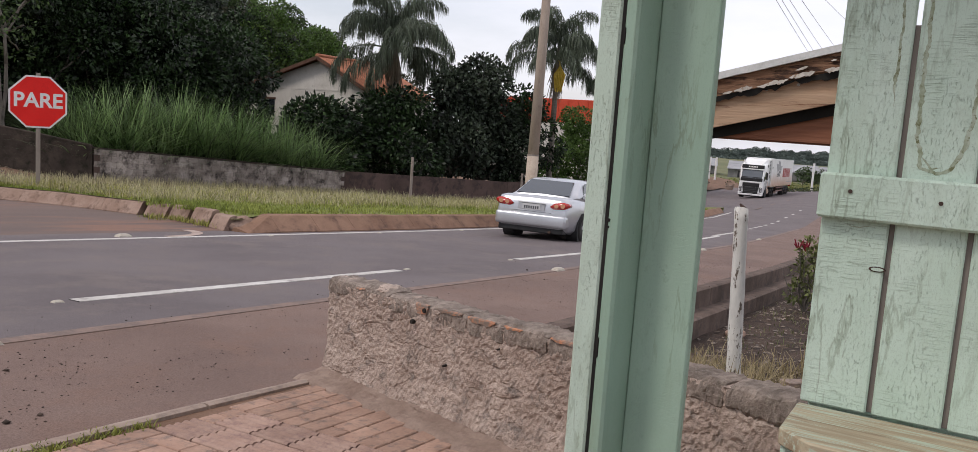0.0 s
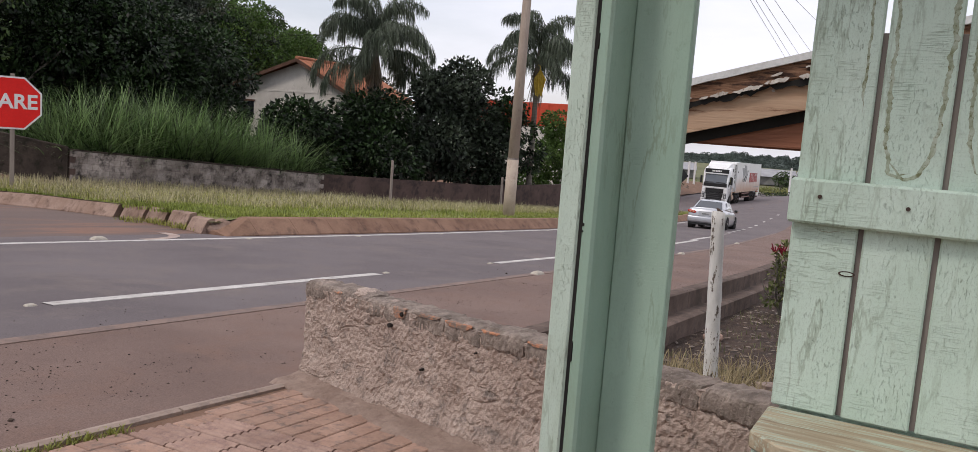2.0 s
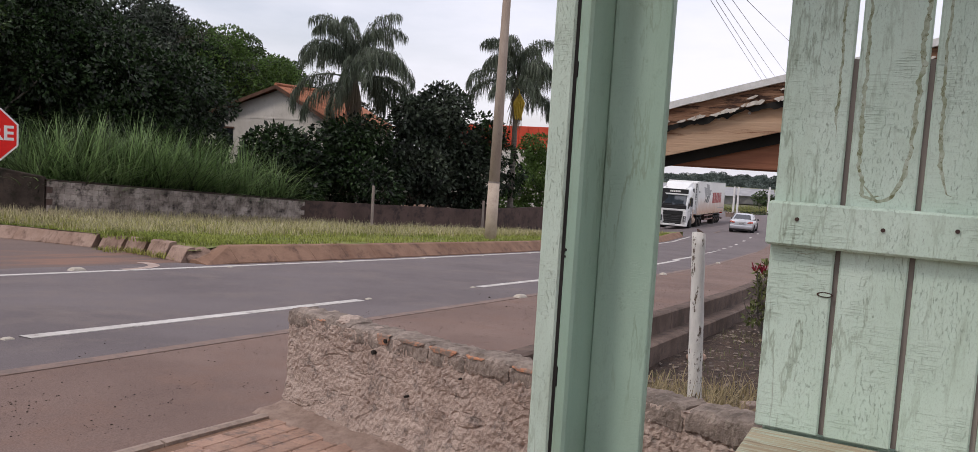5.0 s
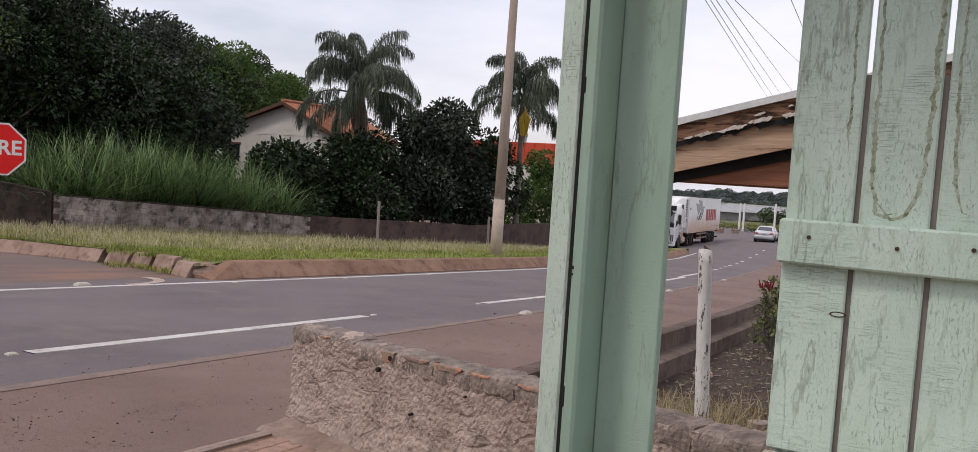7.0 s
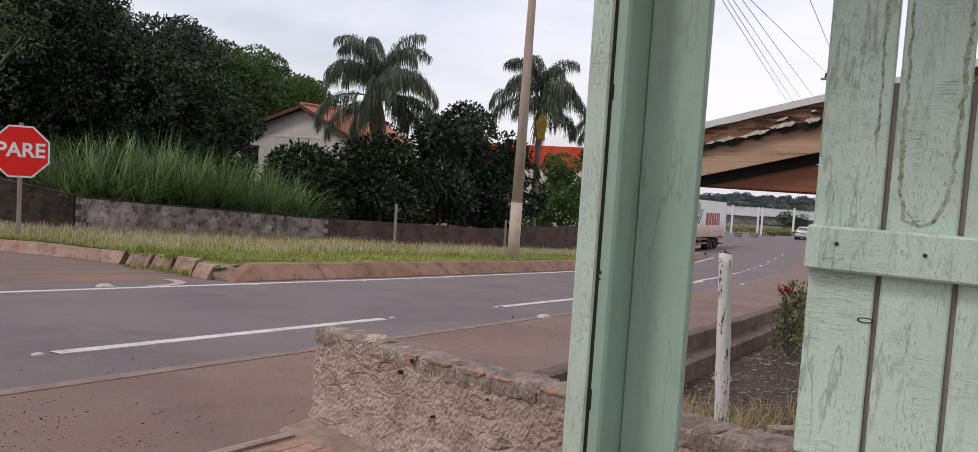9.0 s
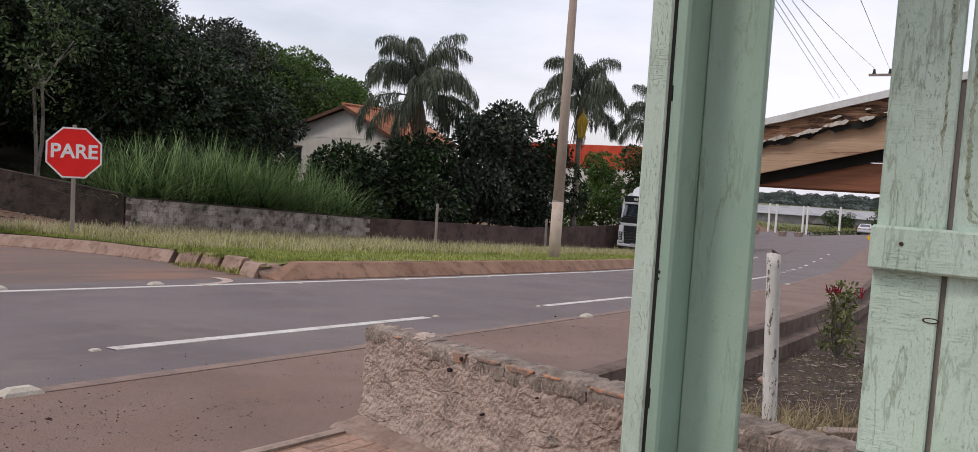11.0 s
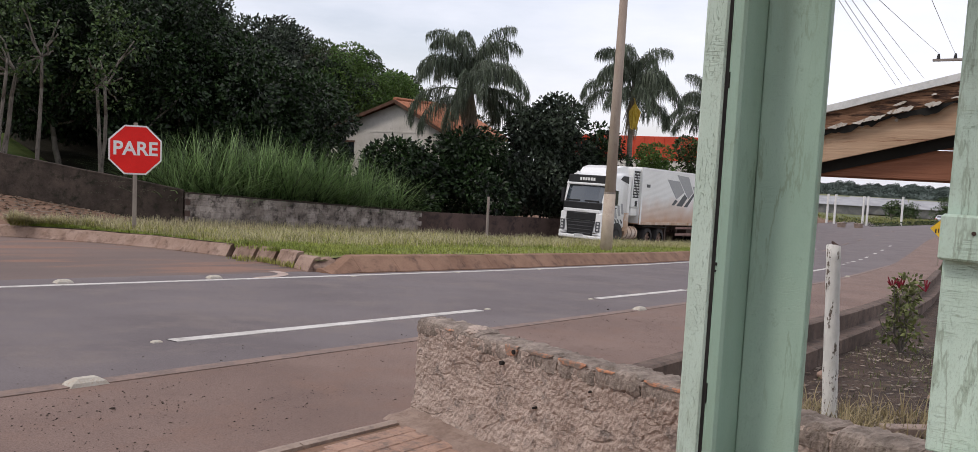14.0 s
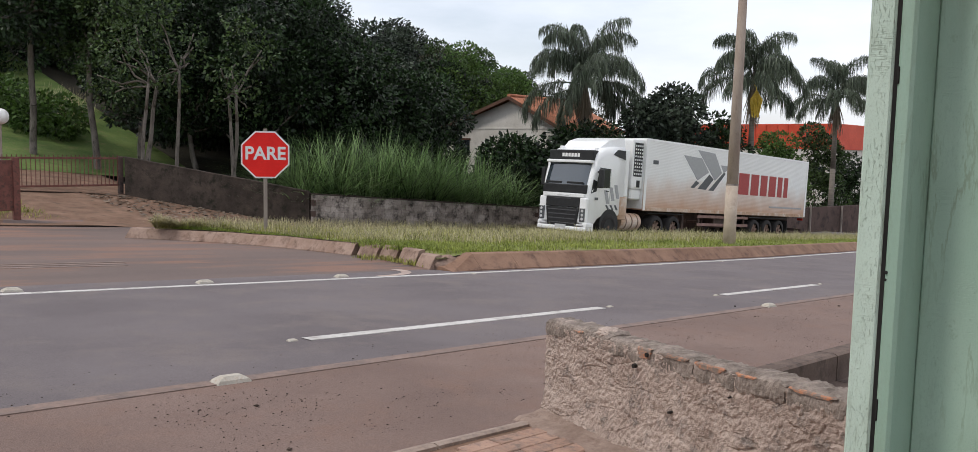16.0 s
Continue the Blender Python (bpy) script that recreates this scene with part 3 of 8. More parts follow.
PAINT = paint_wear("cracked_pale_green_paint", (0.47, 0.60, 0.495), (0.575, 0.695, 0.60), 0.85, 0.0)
# lighter copy of the post's green: the edge board's lit look is in its colour
PAINT_EDGE = paint_wear("lit_tone_edge_paint", (0.45, 0.56, 0.465), (0.54, 0.645, 0.555), 0.95, 2.3)
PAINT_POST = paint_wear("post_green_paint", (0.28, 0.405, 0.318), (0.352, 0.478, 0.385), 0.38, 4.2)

kpost = thing("kiosk_post", "pale green painted wooden corner post with chamfered trim, weathered", "post")
ZB, ZT = -0.25, 2.35
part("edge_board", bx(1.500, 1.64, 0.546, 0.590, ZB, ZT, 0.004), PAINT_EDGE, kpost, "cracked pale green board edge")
bm = bmesh.new()
prism(bm, [(1.504, 0.5385), (1.500, 0.534), (1.500, 0.518), (1.506, 0.512), (1.60, 0.5065), (1.64, 0.5065), (1.64, 0.5385)], ZB, ZT, "z")
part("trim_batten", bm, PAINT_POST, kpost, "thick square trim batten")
# solid strip in the slit; the groove's shade is its black colour
part("groove_shade_strip", bx(1.5035, 1.63, 0.539, 0.5455, ZB, ZT), DARK, kpost, "near-black strip drawn as the shade in the gap between two boards")
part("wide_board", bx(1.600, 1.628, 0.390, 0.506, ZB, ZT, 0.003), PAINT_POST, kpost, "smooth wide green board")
# splintered chips along the groove
for z, w, h in ((0.967, 0.004, 0.006), (0.955, 0.003, 0.004), (1.30, 0.002, 0.03), (0.70, 0.002, 0.04)):
    part("chip", bx(1.4985, 1.503, 0.537 - w, 0.539, z, z + h, 0.0012), DARK, kpost, "dark chip at the board edge")

shutter = thing("kiosk_shutter", "pale green plank shutter with a cross batten and cracked paint", "shutter")
edges = [0.160, 0.0525, -0.058, -0.168, -0.278, -0.388, -0.498]
for i in range(len(edges) - 1):
    a, b = edges[i] - (0.0042 if i else 0), edges[i + 1] + 0.0042
    part("plank", bx(1.500, 1.522, b, a, 0.703, 1.86 if i % 2 else 1.83, 0.003), PAINT, shutter)
for y in edges[1:-1]:
    part("cover_strip", bx(1.509, 1.530, y - 0.0041, y + 0.0041, 0.705, 1.335, 0.0005), STRIP, shutter, "bare grey strip behind the plank joint")
part("batten", bx(1.478, 1.4995, -0.52, 0.166, 1.022, 1.096, 0.004), PAINT, shutter, "horizontal nailed batten")
for y, z in ((0.118, 1.068), (-0.012, 1.062), (-0.115, 1.07), (-0.225, 1.06)):
    part("nail", cyl(bmesh.new(), (1.4755, y, z), (1.482, y, z), 0.0035, n=8), RUST, shutter)
# algae tide marks left by water running down the planks
ALGAE = mat("brown_green_algae", (0.26, 0.30, 0.19), (0.46, 0.52, 0.42), 45, 0.8, 0.3, fine=220, c3=(0.17, 0.18, 0.09), spots=(0.52, 0.62), bump_dist=0.001)


def tide_mark(pts, w0, w1, seed):
    """A ragged narrow stain along a broken line of (y, z) on the planks' face."""
    P = [Vector((0, y, z)) for y, z in pts]
    dense = []
    for a, b in zip(P, P[1:]):
        k = max(2, int((b - a).length / 0.004))
        dense += [a.lerp(b, i / k) for i in range(k)]
    bm = bmesh.new()
    rows = []
    for i, p in enumerate(dense):
        d = (dense[min(i + 1, len(dense) - 1)] - dense[max(i - 1, 0)]).normalized()
        n = Vector((0, -d.z, d.y))
        e = min(1.0, i / 12, (len(dense) - 1 - i) / 12)
        w = (w0 + (w1 - w0) * i / len(dense)) * e
        o = n * 0.004 * noise.noise((p.y * 60, p.z * 40, seed))
        l = w * (0.35 + 0.9 * abs(noise.noise((p.y * 130, p.z * 130, seed))))
        r = w * (0.35 + 0.9 * abs(noise.noise((p.y * 130, p.z * 130, seed + 4))))
        rows.append([bm.verts.new(p + o + n * l + Vector((1.4996, 0, 0))), bm.verts.new(p + o - n * r + Vector((1.4996, 0, 0)))])
    for a, b in zip(rows, rows[1:]):
        bm.faces.new((a[0], b[0], b[1], a[1]))
    part("algae_stain", bm, ALGAE, shutter, "brown-green algae tide mark")


tide_mark([(0.040, 1.60), (0.036, 1.35), (0.034, 1.16), (0.022, 1.115), (0.002, 1.106), (-0.018, 1.115), (-0.034, 1.15), (-0.042, 1.24), (-0.046, 1.5)], 0.004, 0.007, 1)
tide_mark([(0.026, 1.135), (0.008, 1.112), (-0.012, 1.118)], 0.009, 0.006, 2)
tide_mark([(-0.075, 1.5), (-0.076, 1.28), (-0.082, 1.17), (-0.095, 1.125), (-0.11, 1.118)], 0.003, 0.006, 5)
tide_mark([(0.072, 1.6), (0.076, 1.42), (0.073, 1.2)], 0.003, 0.004, 6)
tide_mark([(0.125, 1.015), (0.10, 1.010), (0.07, 1.014)], 0.004, 0.004, 7)
# oval knot in the first plank
bm = bmesh.new()
bmesh.ops.create_cone(bm, cap_ends=True, segments=20, radius1=0.5, radius2=0.5, depth=1, matrix=Matrix.Translation((1.4995, 0.066, 0.945)) @ pose(0, 0, 0, 0, 90, 0) @ Matrix.Diagonal((0.009, 0.026, 0.002, 1)))
part("knot", bm, RUST, shutter, "dark oval knot ring")
bm = bmesh.new()
bmesh.ops.create_cone(bm, cap_ends=True, segments=20, radius1=0.5, radius2=0.5, depth=1, matrix=Matrix.Translation((1.4985, 0.066, 0.945)) @ pose(0, 0, 0, 0, 90, 0) @ Matrix.Diagonal((0.0055, 0.019, 0.0022, 1)))
part("knot_core", bm, PAINT, shutter)

sill = thing("kiosk_sill", "worn wooden counter sill with faded green paint and bare wood", "sill")
bm = bmesh.new()
prism(bm, [(1.499, 0.163), (1.345, 0.163), (1.302, 0.112), (1.302, -0.55), (1.499, -0.55)], 0.672, 0.70, "z")
bmesh.ops.bevel(bm, geom=bm.edges[:], offset=0.003, segments=1, affect="EDGES")
part("board", bm, BARE, sill)
part("front_lip", bx(1.303, 1.325, -0.55, 0.10, 0.60, 0.6715, 0.003), PAINT, sill, "green apron under the sill")
part("bracket", bx(1.345, 1.49, 0.135, 0.158, 0.50, 0.6715, 0.003), PAINT, sill)
part("back_board", bx(1.49, 1.52, -0.55, 0.15, 0.30, 0.6715, 0.003), PAINT, sill)
# unseen board, added only to keep sky light off the shutter's top
eave = thing("kiosk_shade_panel", "unseen board added over the kiosk front to shade it", "eave", kind="structure")
part("shade_board", bx(0.75, 1.9, -2.2, 0.72, 2.36, 2.40, 0.004), PAINT_POST, eave)
base = thing("kiosk_wall", "pale green plank wall below the kiosk counter", "wall", kind="structure")
part("wall_panel", bx(1.525, 1.56, -2.2, 0.15, -0.4, 0.70, 0.004), PAINT, base)
part("wall_panel", bx(1.525, 1.56, -2.2, -0.52, 0.70, 2.35, 0.004), PAINT, base)

# ---- neighbouring lean-to roof ----
ROT = mat("rotten_fascia_wood", (0.17, 0.085, 0.05), (0.30, 0.17, 0.105), 14, 0.9, 0.9, stretch=(1, 0.25, 1.6), fine=60, c3=(0.06, 0.032, 0.022), spots=(0.5, 0.58), bump_dist=0.01)
TAN = mat("tan_planed_board", (0.42, 0.27, 0.175), (0.55, 0.385, 0.265), 9, 0.8, 0.4, stretch=(1, 0.12, 2.2), fine=40, c3=(0.22, 0.11, 0.065), spots=(0.60, 0.66))
PEEL = mat("peeling_white_paint", (0.38, 0.34, 0.30), (0.54, 0.50, 0.45), 20, 0.8, 0.5, c3=(0.28, 0.19, 0.13), spots=(0.55, 0.62))
REDWOOD = mat("reddish_plank", (0.20, 0.075, 0.042), (0.28, 0.115, 0.066), 2.5, 0.7, 0.3, stretch=(1, 0.2, 4), fine=25)
SHEET = mat("white_roof_sheet", (0.62, 0.62, 0.61), (0.72, 0.72, 0.71), 6, 0.6, 0.2, c3=(0.5, 0.48, 0.45), spots=(0.55, 0.7))
RAKE = 0.262


def rk(y, z0):
    """Height on the rake at y, z0 being its height at y = 0.83."""
    return z0 + (0.83 - y) * RAKE


leanto = thing("lean_to_roof", "low roof with rotten peeling wooden fascia and white sheet covering", "roof")


def rake_board(name, x0, x1, y0, y1, z0, z1, material, label="", n=60, rag=0.0, seed=0):
    bm = bmesh.new()
    rows = []
    for i in range(n + 1):
        y = y0 + (y1 - y0) * i / n
        lo = rk(y, z0) + rag * noise.noise((y * 14, seed, 1)) + rag * 0.6 * noise.noise((y * 40, seed, 2))
        hi = rk(y, z1)
        rows.append([bm.verts.new(p) for p in ((x0, y, lo), (x0, y, hi), (x1, y, hi), (x1, y, lo))])
    for i in range(n):
        for k in range(4):
            bm.faces.new((rows[i][k], rows[i + 1][k], rows[i + 1][(k + 1) % 4], rows[i][(k + 1) % 4]))
    bm.faces.new(rows[0])
    bm.faces.new(rows[n][::-1])
    bmesh.ops.recalc_face_normals(bm, faces=bm.faces[:])
    return part(name, bm, material, leanto, label)


rake_board("upper_fascia", 3.44, 3.465, -1.6, 1.02, 1.325, 1.395, ROT, "rotten split upper fascia board", rag=0.018, seed=3)
rake_board("lower_fascia", 3.455, 3.48, -1.6, 1.02, 1.203, 1.335, TAN, "planed tan lower fascia board")
# black strip laid on the board gives the split its depth by colour
rake_board("split", 3.4365, 3.4395, -1.6, 1.02, 1.307, 1.327, DARK, "ragged split along the fascia, its shade drawn as a black strip", n=220, rag=0.02, seed=7)
rake_board("rot_edge", 3.434, 3.4362, -1.6, 1.02, 1.333, 1.352, ROT, "ragged rotten strip above the split", n=140, rag=0.016, seed=12)
fr = random.Random(17)


def peel(y0, y1, zc, th, x, seed):
    """A curling strip of old paint with both edges broken."""
    bm = bmesh.new()
    n = max(6, int(abs(y1 - y0) / 0.006))
    rows = []
    for i in range(n + 1):
        s = i / n
        y = y0 + (y1 - y0) * s
        env = math.sin(math.pi * s) ** 0.5
        c = rk(y, zc) + 0.010 * noise.noise((y * 18, seed, 0))
        up = th * env * (0.45 + 0.9 * abs(noise.noise((y * 55, seed, 3))))
        dn = th * env * (0.35 + 1.3 * abs(noise.noise((y * 70, seed, 9))))
        curl = 0.006 * noise.noise((y * 30, seed, 5))
        rows.append([bm.verts.new(p) for p in ((x + curl - 0.004, y, c - dn), (x, y, c + up), (x + 0.004, y, c + up), (x + curl, y, c - dn))])
    for i in range(n):
        for k in range(4):
            bm.faces.new((rows[i][k], rows[i + 1][k], rows[i + 1][(k + 1) % 4], rows[i][(k + 1) % 4]))
    bmesh.ops.recalc_face_normals(bm, faces=bm.faces[:])
    part("paint_flake", bm, PEEL, leanto)


y = 0.97
k = 0
while y > -0.7:
    w = fr.uniform(0.03, 0.12)
    peel(y, y - w, 1.337 + fr.uniform(-0.006, 0.004), fr.uniform(0.006, 0.014), 3.427, k * 3.1)
    if fr.random() < 0.55:
        peel(y - 0.02, y - w * 0.7, 1.362 + fr.uniform(-0.006, 0.008), fr.uniform(0.004, 0.010), 3.431, k * 5.3 + 1)
    y -= w * fr.uniform(0.9, 1.6)
    k += 1
# black board behind the fascia paints the shade of the open slot
rake_board("slot_shade_strip", 3.50, 3.51, -1.6, 1.0, 1.16, 1.25, DARK, "black strip drawn as the shade in the gap under the fascia")
rake_board("roof_sheet", 3.43, 6.2, -1.6, 1.03, 1.396, 1.408, SHEET, "white sheet roofing", n=2)
rake_board("sheet_edge", 3.425, 3.432, -1.6, 1.03, 1.396, 1.424, SHEET, "white rolled sheet edge", rag=0.004, seed=2)
for i in range(5):
    z0 = 1.150 + i * 0.115
    bm = bmesh.new()
    y_hi = 0.83 - (z0 - 1.185) / RAKE
    prism(bm, [(min(1.0, y_hi + 0.18), z0), (-1.6, z0), (-1.6, z0 + 0.112), (min(1.0, y_hi - 0.24), z0 + 0.112)], 3.515, 3.535, "x")
    part("gable_plank", bm, REDWOOD, leanto, "reddish horizontal gable plank")
part("tie_beam", bx(3.5355, 3.575, -1.6, 0.98, 1.142, 1.20, 0.002), REDWOOD, leanto)
part("steel_post", cyl(bmesh.new(), (3.61, 0.20, gz(3.61, 0.2) - 0.6), (3.61, 0.20, 1.20), 0.022, n=12), STRIP, leanto, "thin grey roof post")
part("steel_post", cyl(bmesh.new(), (6.0, -0.6, gz(6.0, -0.6) - 0.6), (6.0, -0.6, 1.78), 0.022, n=12), STRIP, leanto, "thin grey roof post")
part("steel_post", cyl(bmesh.new(), (3.60, -1.5, gz(3.6, -1.5) - 0.6), (3.60, -1.5, 1.98), 0.022, n=12), STRIP, leanto, "thin grey roof post")
for y, z in ((0.70, 1.312), (0.58, 1.305)):
    part("nail", cyl(bmesh.new(), (3.449, y, rk(y, z)), (3.456, y, rk(y, z)), 0.006, n=8), PEEL, leanto)

# ---- stop sign ----
SIGNRED = mat("sign_red", (0.74, 0.012, 0.008), (0.82, 0.018, 0.012), 3, 0.55, 0.05, c3=(0.52, 0.015, 0.01), spots=(0.6, 0.75))
SIGNWHITE = mat("sign_white", (0.72, 0.71, 0.69), (0.8, 0.79, 0.77), 5, 0.5, 0.05)
POSTWOOD = mat("grey_sign_post", (0.24, 0.20, 0.17), (0.33, 0.28, 0.24), 6, 0.9, 0.4, stretch=(1, 1, 0.2))
SX, SY, SZ = 10.6, 17.55, 0.935
SIGN_R = 0.56
stop = thing("stop_sign", "red octagonal stop sign, white letters, on a grey post", "road sign", Matrix.Translation((SX, SY, SZ)) @ Matrix.Rotation(math.atan2(SY, SX), 4, "Z"))


def octagon(r, x0, x1):
    a = [(r / math.cos(math.pi / 8) * math.cos(math.pi / 8 + i * math.pi / 4), r / math.cos(math.pi / 8) * math.sin(math.pi / 8 + i * math.pi / 4)) for i in range(8)]
    return prism(bmesh.new(), a, x0, x1, "x")


part("border", octagon(SIGN_R, -0.004, 0.0), SIGNWHITE, stop, "white octagon border")
part("face", octagon(SIGN_R * 0.935, -0.010, -0.0045), SIGNRED, stop, "red octagon face")
part("back_plate", octagon(SIGN_R * 0.99, 0.0005, 0.01), STRIP, stop)
part("post", bx(0.012, 0.09, -0.045, 0.045, gz(SX, SY) - SZ - 0.2, SIGN_R + 0.06, 0.006), POSTWOOD, stop, "square grey wooden post")


def lettering(name, text, size, material, parent, m, depth=0.002, sx=1.0, bold=0.0):
    cu = bpy.data.curves.new(name, "FONT")
    cu.body, cu.size, cu.align_x, cu.align_y, cu.extrude, cu.offset = text, size, "CENTER", "CENTER", depth, bold
    tmp = bpy.data.objects.new(name, cu)
    scene.collection.objects.link(tmp)
    me = bpy.data.meshes.new_from_object(tmp.evaluated_get(bpy.context.evaluated_depsgraph_get()))
    bpy.data.objects.remove(tmp)
    me.materials.clear()
    me.materials.append(material)
    me.transform(m @ Matrix.Diagonal((sx, 1, 1, 1)))
    ob = new(name, me)
    ob.parent = parent
    return ob


lettering("word", "PARE", 0.43, SIGNWHITE, stop, Matrix.Translation((-0.0125, 0, 0.02)) @ pose(0, 0, 0, 90, 0, -90), 0.0015, 0.97, 0.011)

# ---- concrete utility pole ----
upole = thing("utility_pole", "tapered round concrete utility pole standing in grass", "pole")
PX, PY = 22.6, 11.65
cz = isl_z(PX, PY)
part("shaft", cyl(bmesh.new(), (PX, PY, cz - 0.3), (PX + 0.15, PY - 0.03, cz + 10.5), 0.185, 0.10, n=20), CONCRETE, upole, smooth=True)
part("lower_coat", cyl(bmesh.new(), (PX, PY, cz - 0.25), (PX + 0.025, PY - 0.005, cz + 1.75), 0.189, 0.176, n=20), mat("pale_pole_base", (0.42, 0.34, 0.27), (0.52, 0.43, 0.35), 2, 0.85, 0.4, c3=(0.33, 0.25, 0.2), spots=(0.55, 0.75)), upole, "paler lower coat", smooth=True)
part("band", cyl(bmesh.new(), (PX + 0.03, PY, cz + 1.75), (PX + 0.031, PY, cz + 1.80), 0.183, 0.183, n=20), STRIP, upole, "dark seam ring")

# ---- white broken post ----
WHITEPAINT = mat("chipped_white_paint", (0.62, 0.60, 0.56), (0.74, 0.72, 0.68), 9, 0.7, 0.5, c3=(0.14, 0.11, 0.085), spots=(0.565, 0.585), fine=30, stretch=(1, 1, 0.35))
wpost = thing("white_post", "leaning wooden post with chipped white paint and a jagged top", "post")
bm = cyl(bmesh.new(), (5.87, 1.22, -0.95), (5.88, 1.31, 0.68), 0.052, 0.047, n=14)
bmesh.ops.subdivide_edges(bm, edges=[e for e in bm.edges if abs((e.verts[0].co - e.verts[1].co).z) > 1], cuts=18)
for vv in bm.verts:
    vv.co += Vector((noise.noise(vv.co * 9), noise.noise(vv.co * 9 + Vector((5, 0, 0))), 0)) * 0.007
    if vv.co.z > 0.66:
        vv.co.z += 0.03 * noise.noise(vv.co * 40)
part("shaft", bm, WHITEPAINT, wpost, smooth=True)
part("broken_top", cyl(bmesh.new(), (5.88, 1.295, 0.672), (5.88, 1.325, 0.705), 0.02, 0.006, n=6), RUST, wpost, "dark splintered tip")


# ---- vehicles ----
WHITECAR = mat("white_truck_paint", (0.80, 0.80, 0.79), (0.86, 0.86, 0.85), 0.8, 0.32, 0.02, c3=(0.62, 0.52, 0.43), spots=(0.66, 0.9), fine=30, coat=0.3)
MUD = mat("mud_dusted_panel", (0.42, 0.26, 0.16), (0.60, 0.46, 0.36), 1.0, 0.8, 0.2, c3=(0.68, 0.62, 0.56), spots=(0.5, 0.7), fine=25)
SILVER = mat("silver_car_paint", (0.50, 0.51, 0.535), (0.56, 0.57, 0.595), 1.5, 0.28, 0.02, metal=0.6, coat=0.6, fine=80)
BLACKP = mat("black_plastic", (0.018, 0.018, 0.019), (0.03, 0.03, 0.03), 5, 0.5, 0.1)
RUBBER = mat("tyre_rubber", (0.018, 0.017, 0.017), (0.035, 0.031, 0.029), 4, 0.85, 0.3, c3=(0.12, 0.08, 0.055), spots=(0.6, 0.75))
ALLOY = mat("alloy_rim", (0.60, 0.60, 0.59), (0.70, 0.70, 0.69), 6, 0.4, 0.05, metal=0.4)
RIMDARK = mat("dusty_steel_rim", (0.16, 0.10, 0.075), (0.24, 0.16, 0.12), 4, 0.7, 0.2, metal=0.2)
GLASSD = glass_mat("dark_vehicle_glass", (0.02, 0.024, 0.028))
GLASSB = glass_mat("rear_window_glass", (0.018, 0.025, 0.034), 0.05)
GLASSB.node_tree.nodes["Principled BSDF"].inputs["Specular IOR Level"].default_value = 0.9
TAIL = mat("tail_lamp_red", (0.42, 0.02, 0.015), (0.55, 0.03, 0.02), 8, 0.2, 0.0, coat=0.8)
LAMPCLEAR = mat("lamp_lens", (0.5, 0.5, 0.5), (0.62, 0.62, 0.62), 6, 0.15, 0.0, coat=0.8)
GRILLEGREY = mat("satin_grey_slat", (0.055, 0.055, 0.057), (0.08, 0.08, 0.082), 8, 0.4, 0.05)
LAMPDARK = mat("dark_lamp_housing", (0.07, 0.075, 0.08), (0.12, 0.125, 0.13), 6, 0.15, 0.0, coat=0.8)
LAMPSEG = mat("amber_lamp_lens", (0.55, 0.25, 0.14), (0.62, 0.32, 0.2), 6, 0.2, 0.0, coat=0.8)
PLATE = mat("plate_grey", (0.5, 0.5, 0.5), (0.58, 0.58, 0.58), 9, 0.5, 0.05)
GREYLOGO = mat("grey_decal", (0.33, 0.335, 0.34), (0.39, 0.395, 0.40), 10, 0.5, 0.05)
DARKLOGO = mat("dark_grey_decal", (0.075, 0.08, 0.085), (0.11, 0.115, 0.12), 10, 0.5, 0.05)
REDLOGO = mat("dark_red_decal", (0.33, 0.045, 0.045), (0.40, 0.065, 0.06), 10, 0.5, 0.05)
CHASSIS = mat("dusty_chassis", (0.05, 0.035, 0.03), (0.10, 0.065, 0.05), 3, 0.85, 0.3)
SKIRT = mat("dusty_guard_rail", (0.20, 0.12, 0.10), (0.30, 0.19, 0.16), 3, 0.8, 0.2)


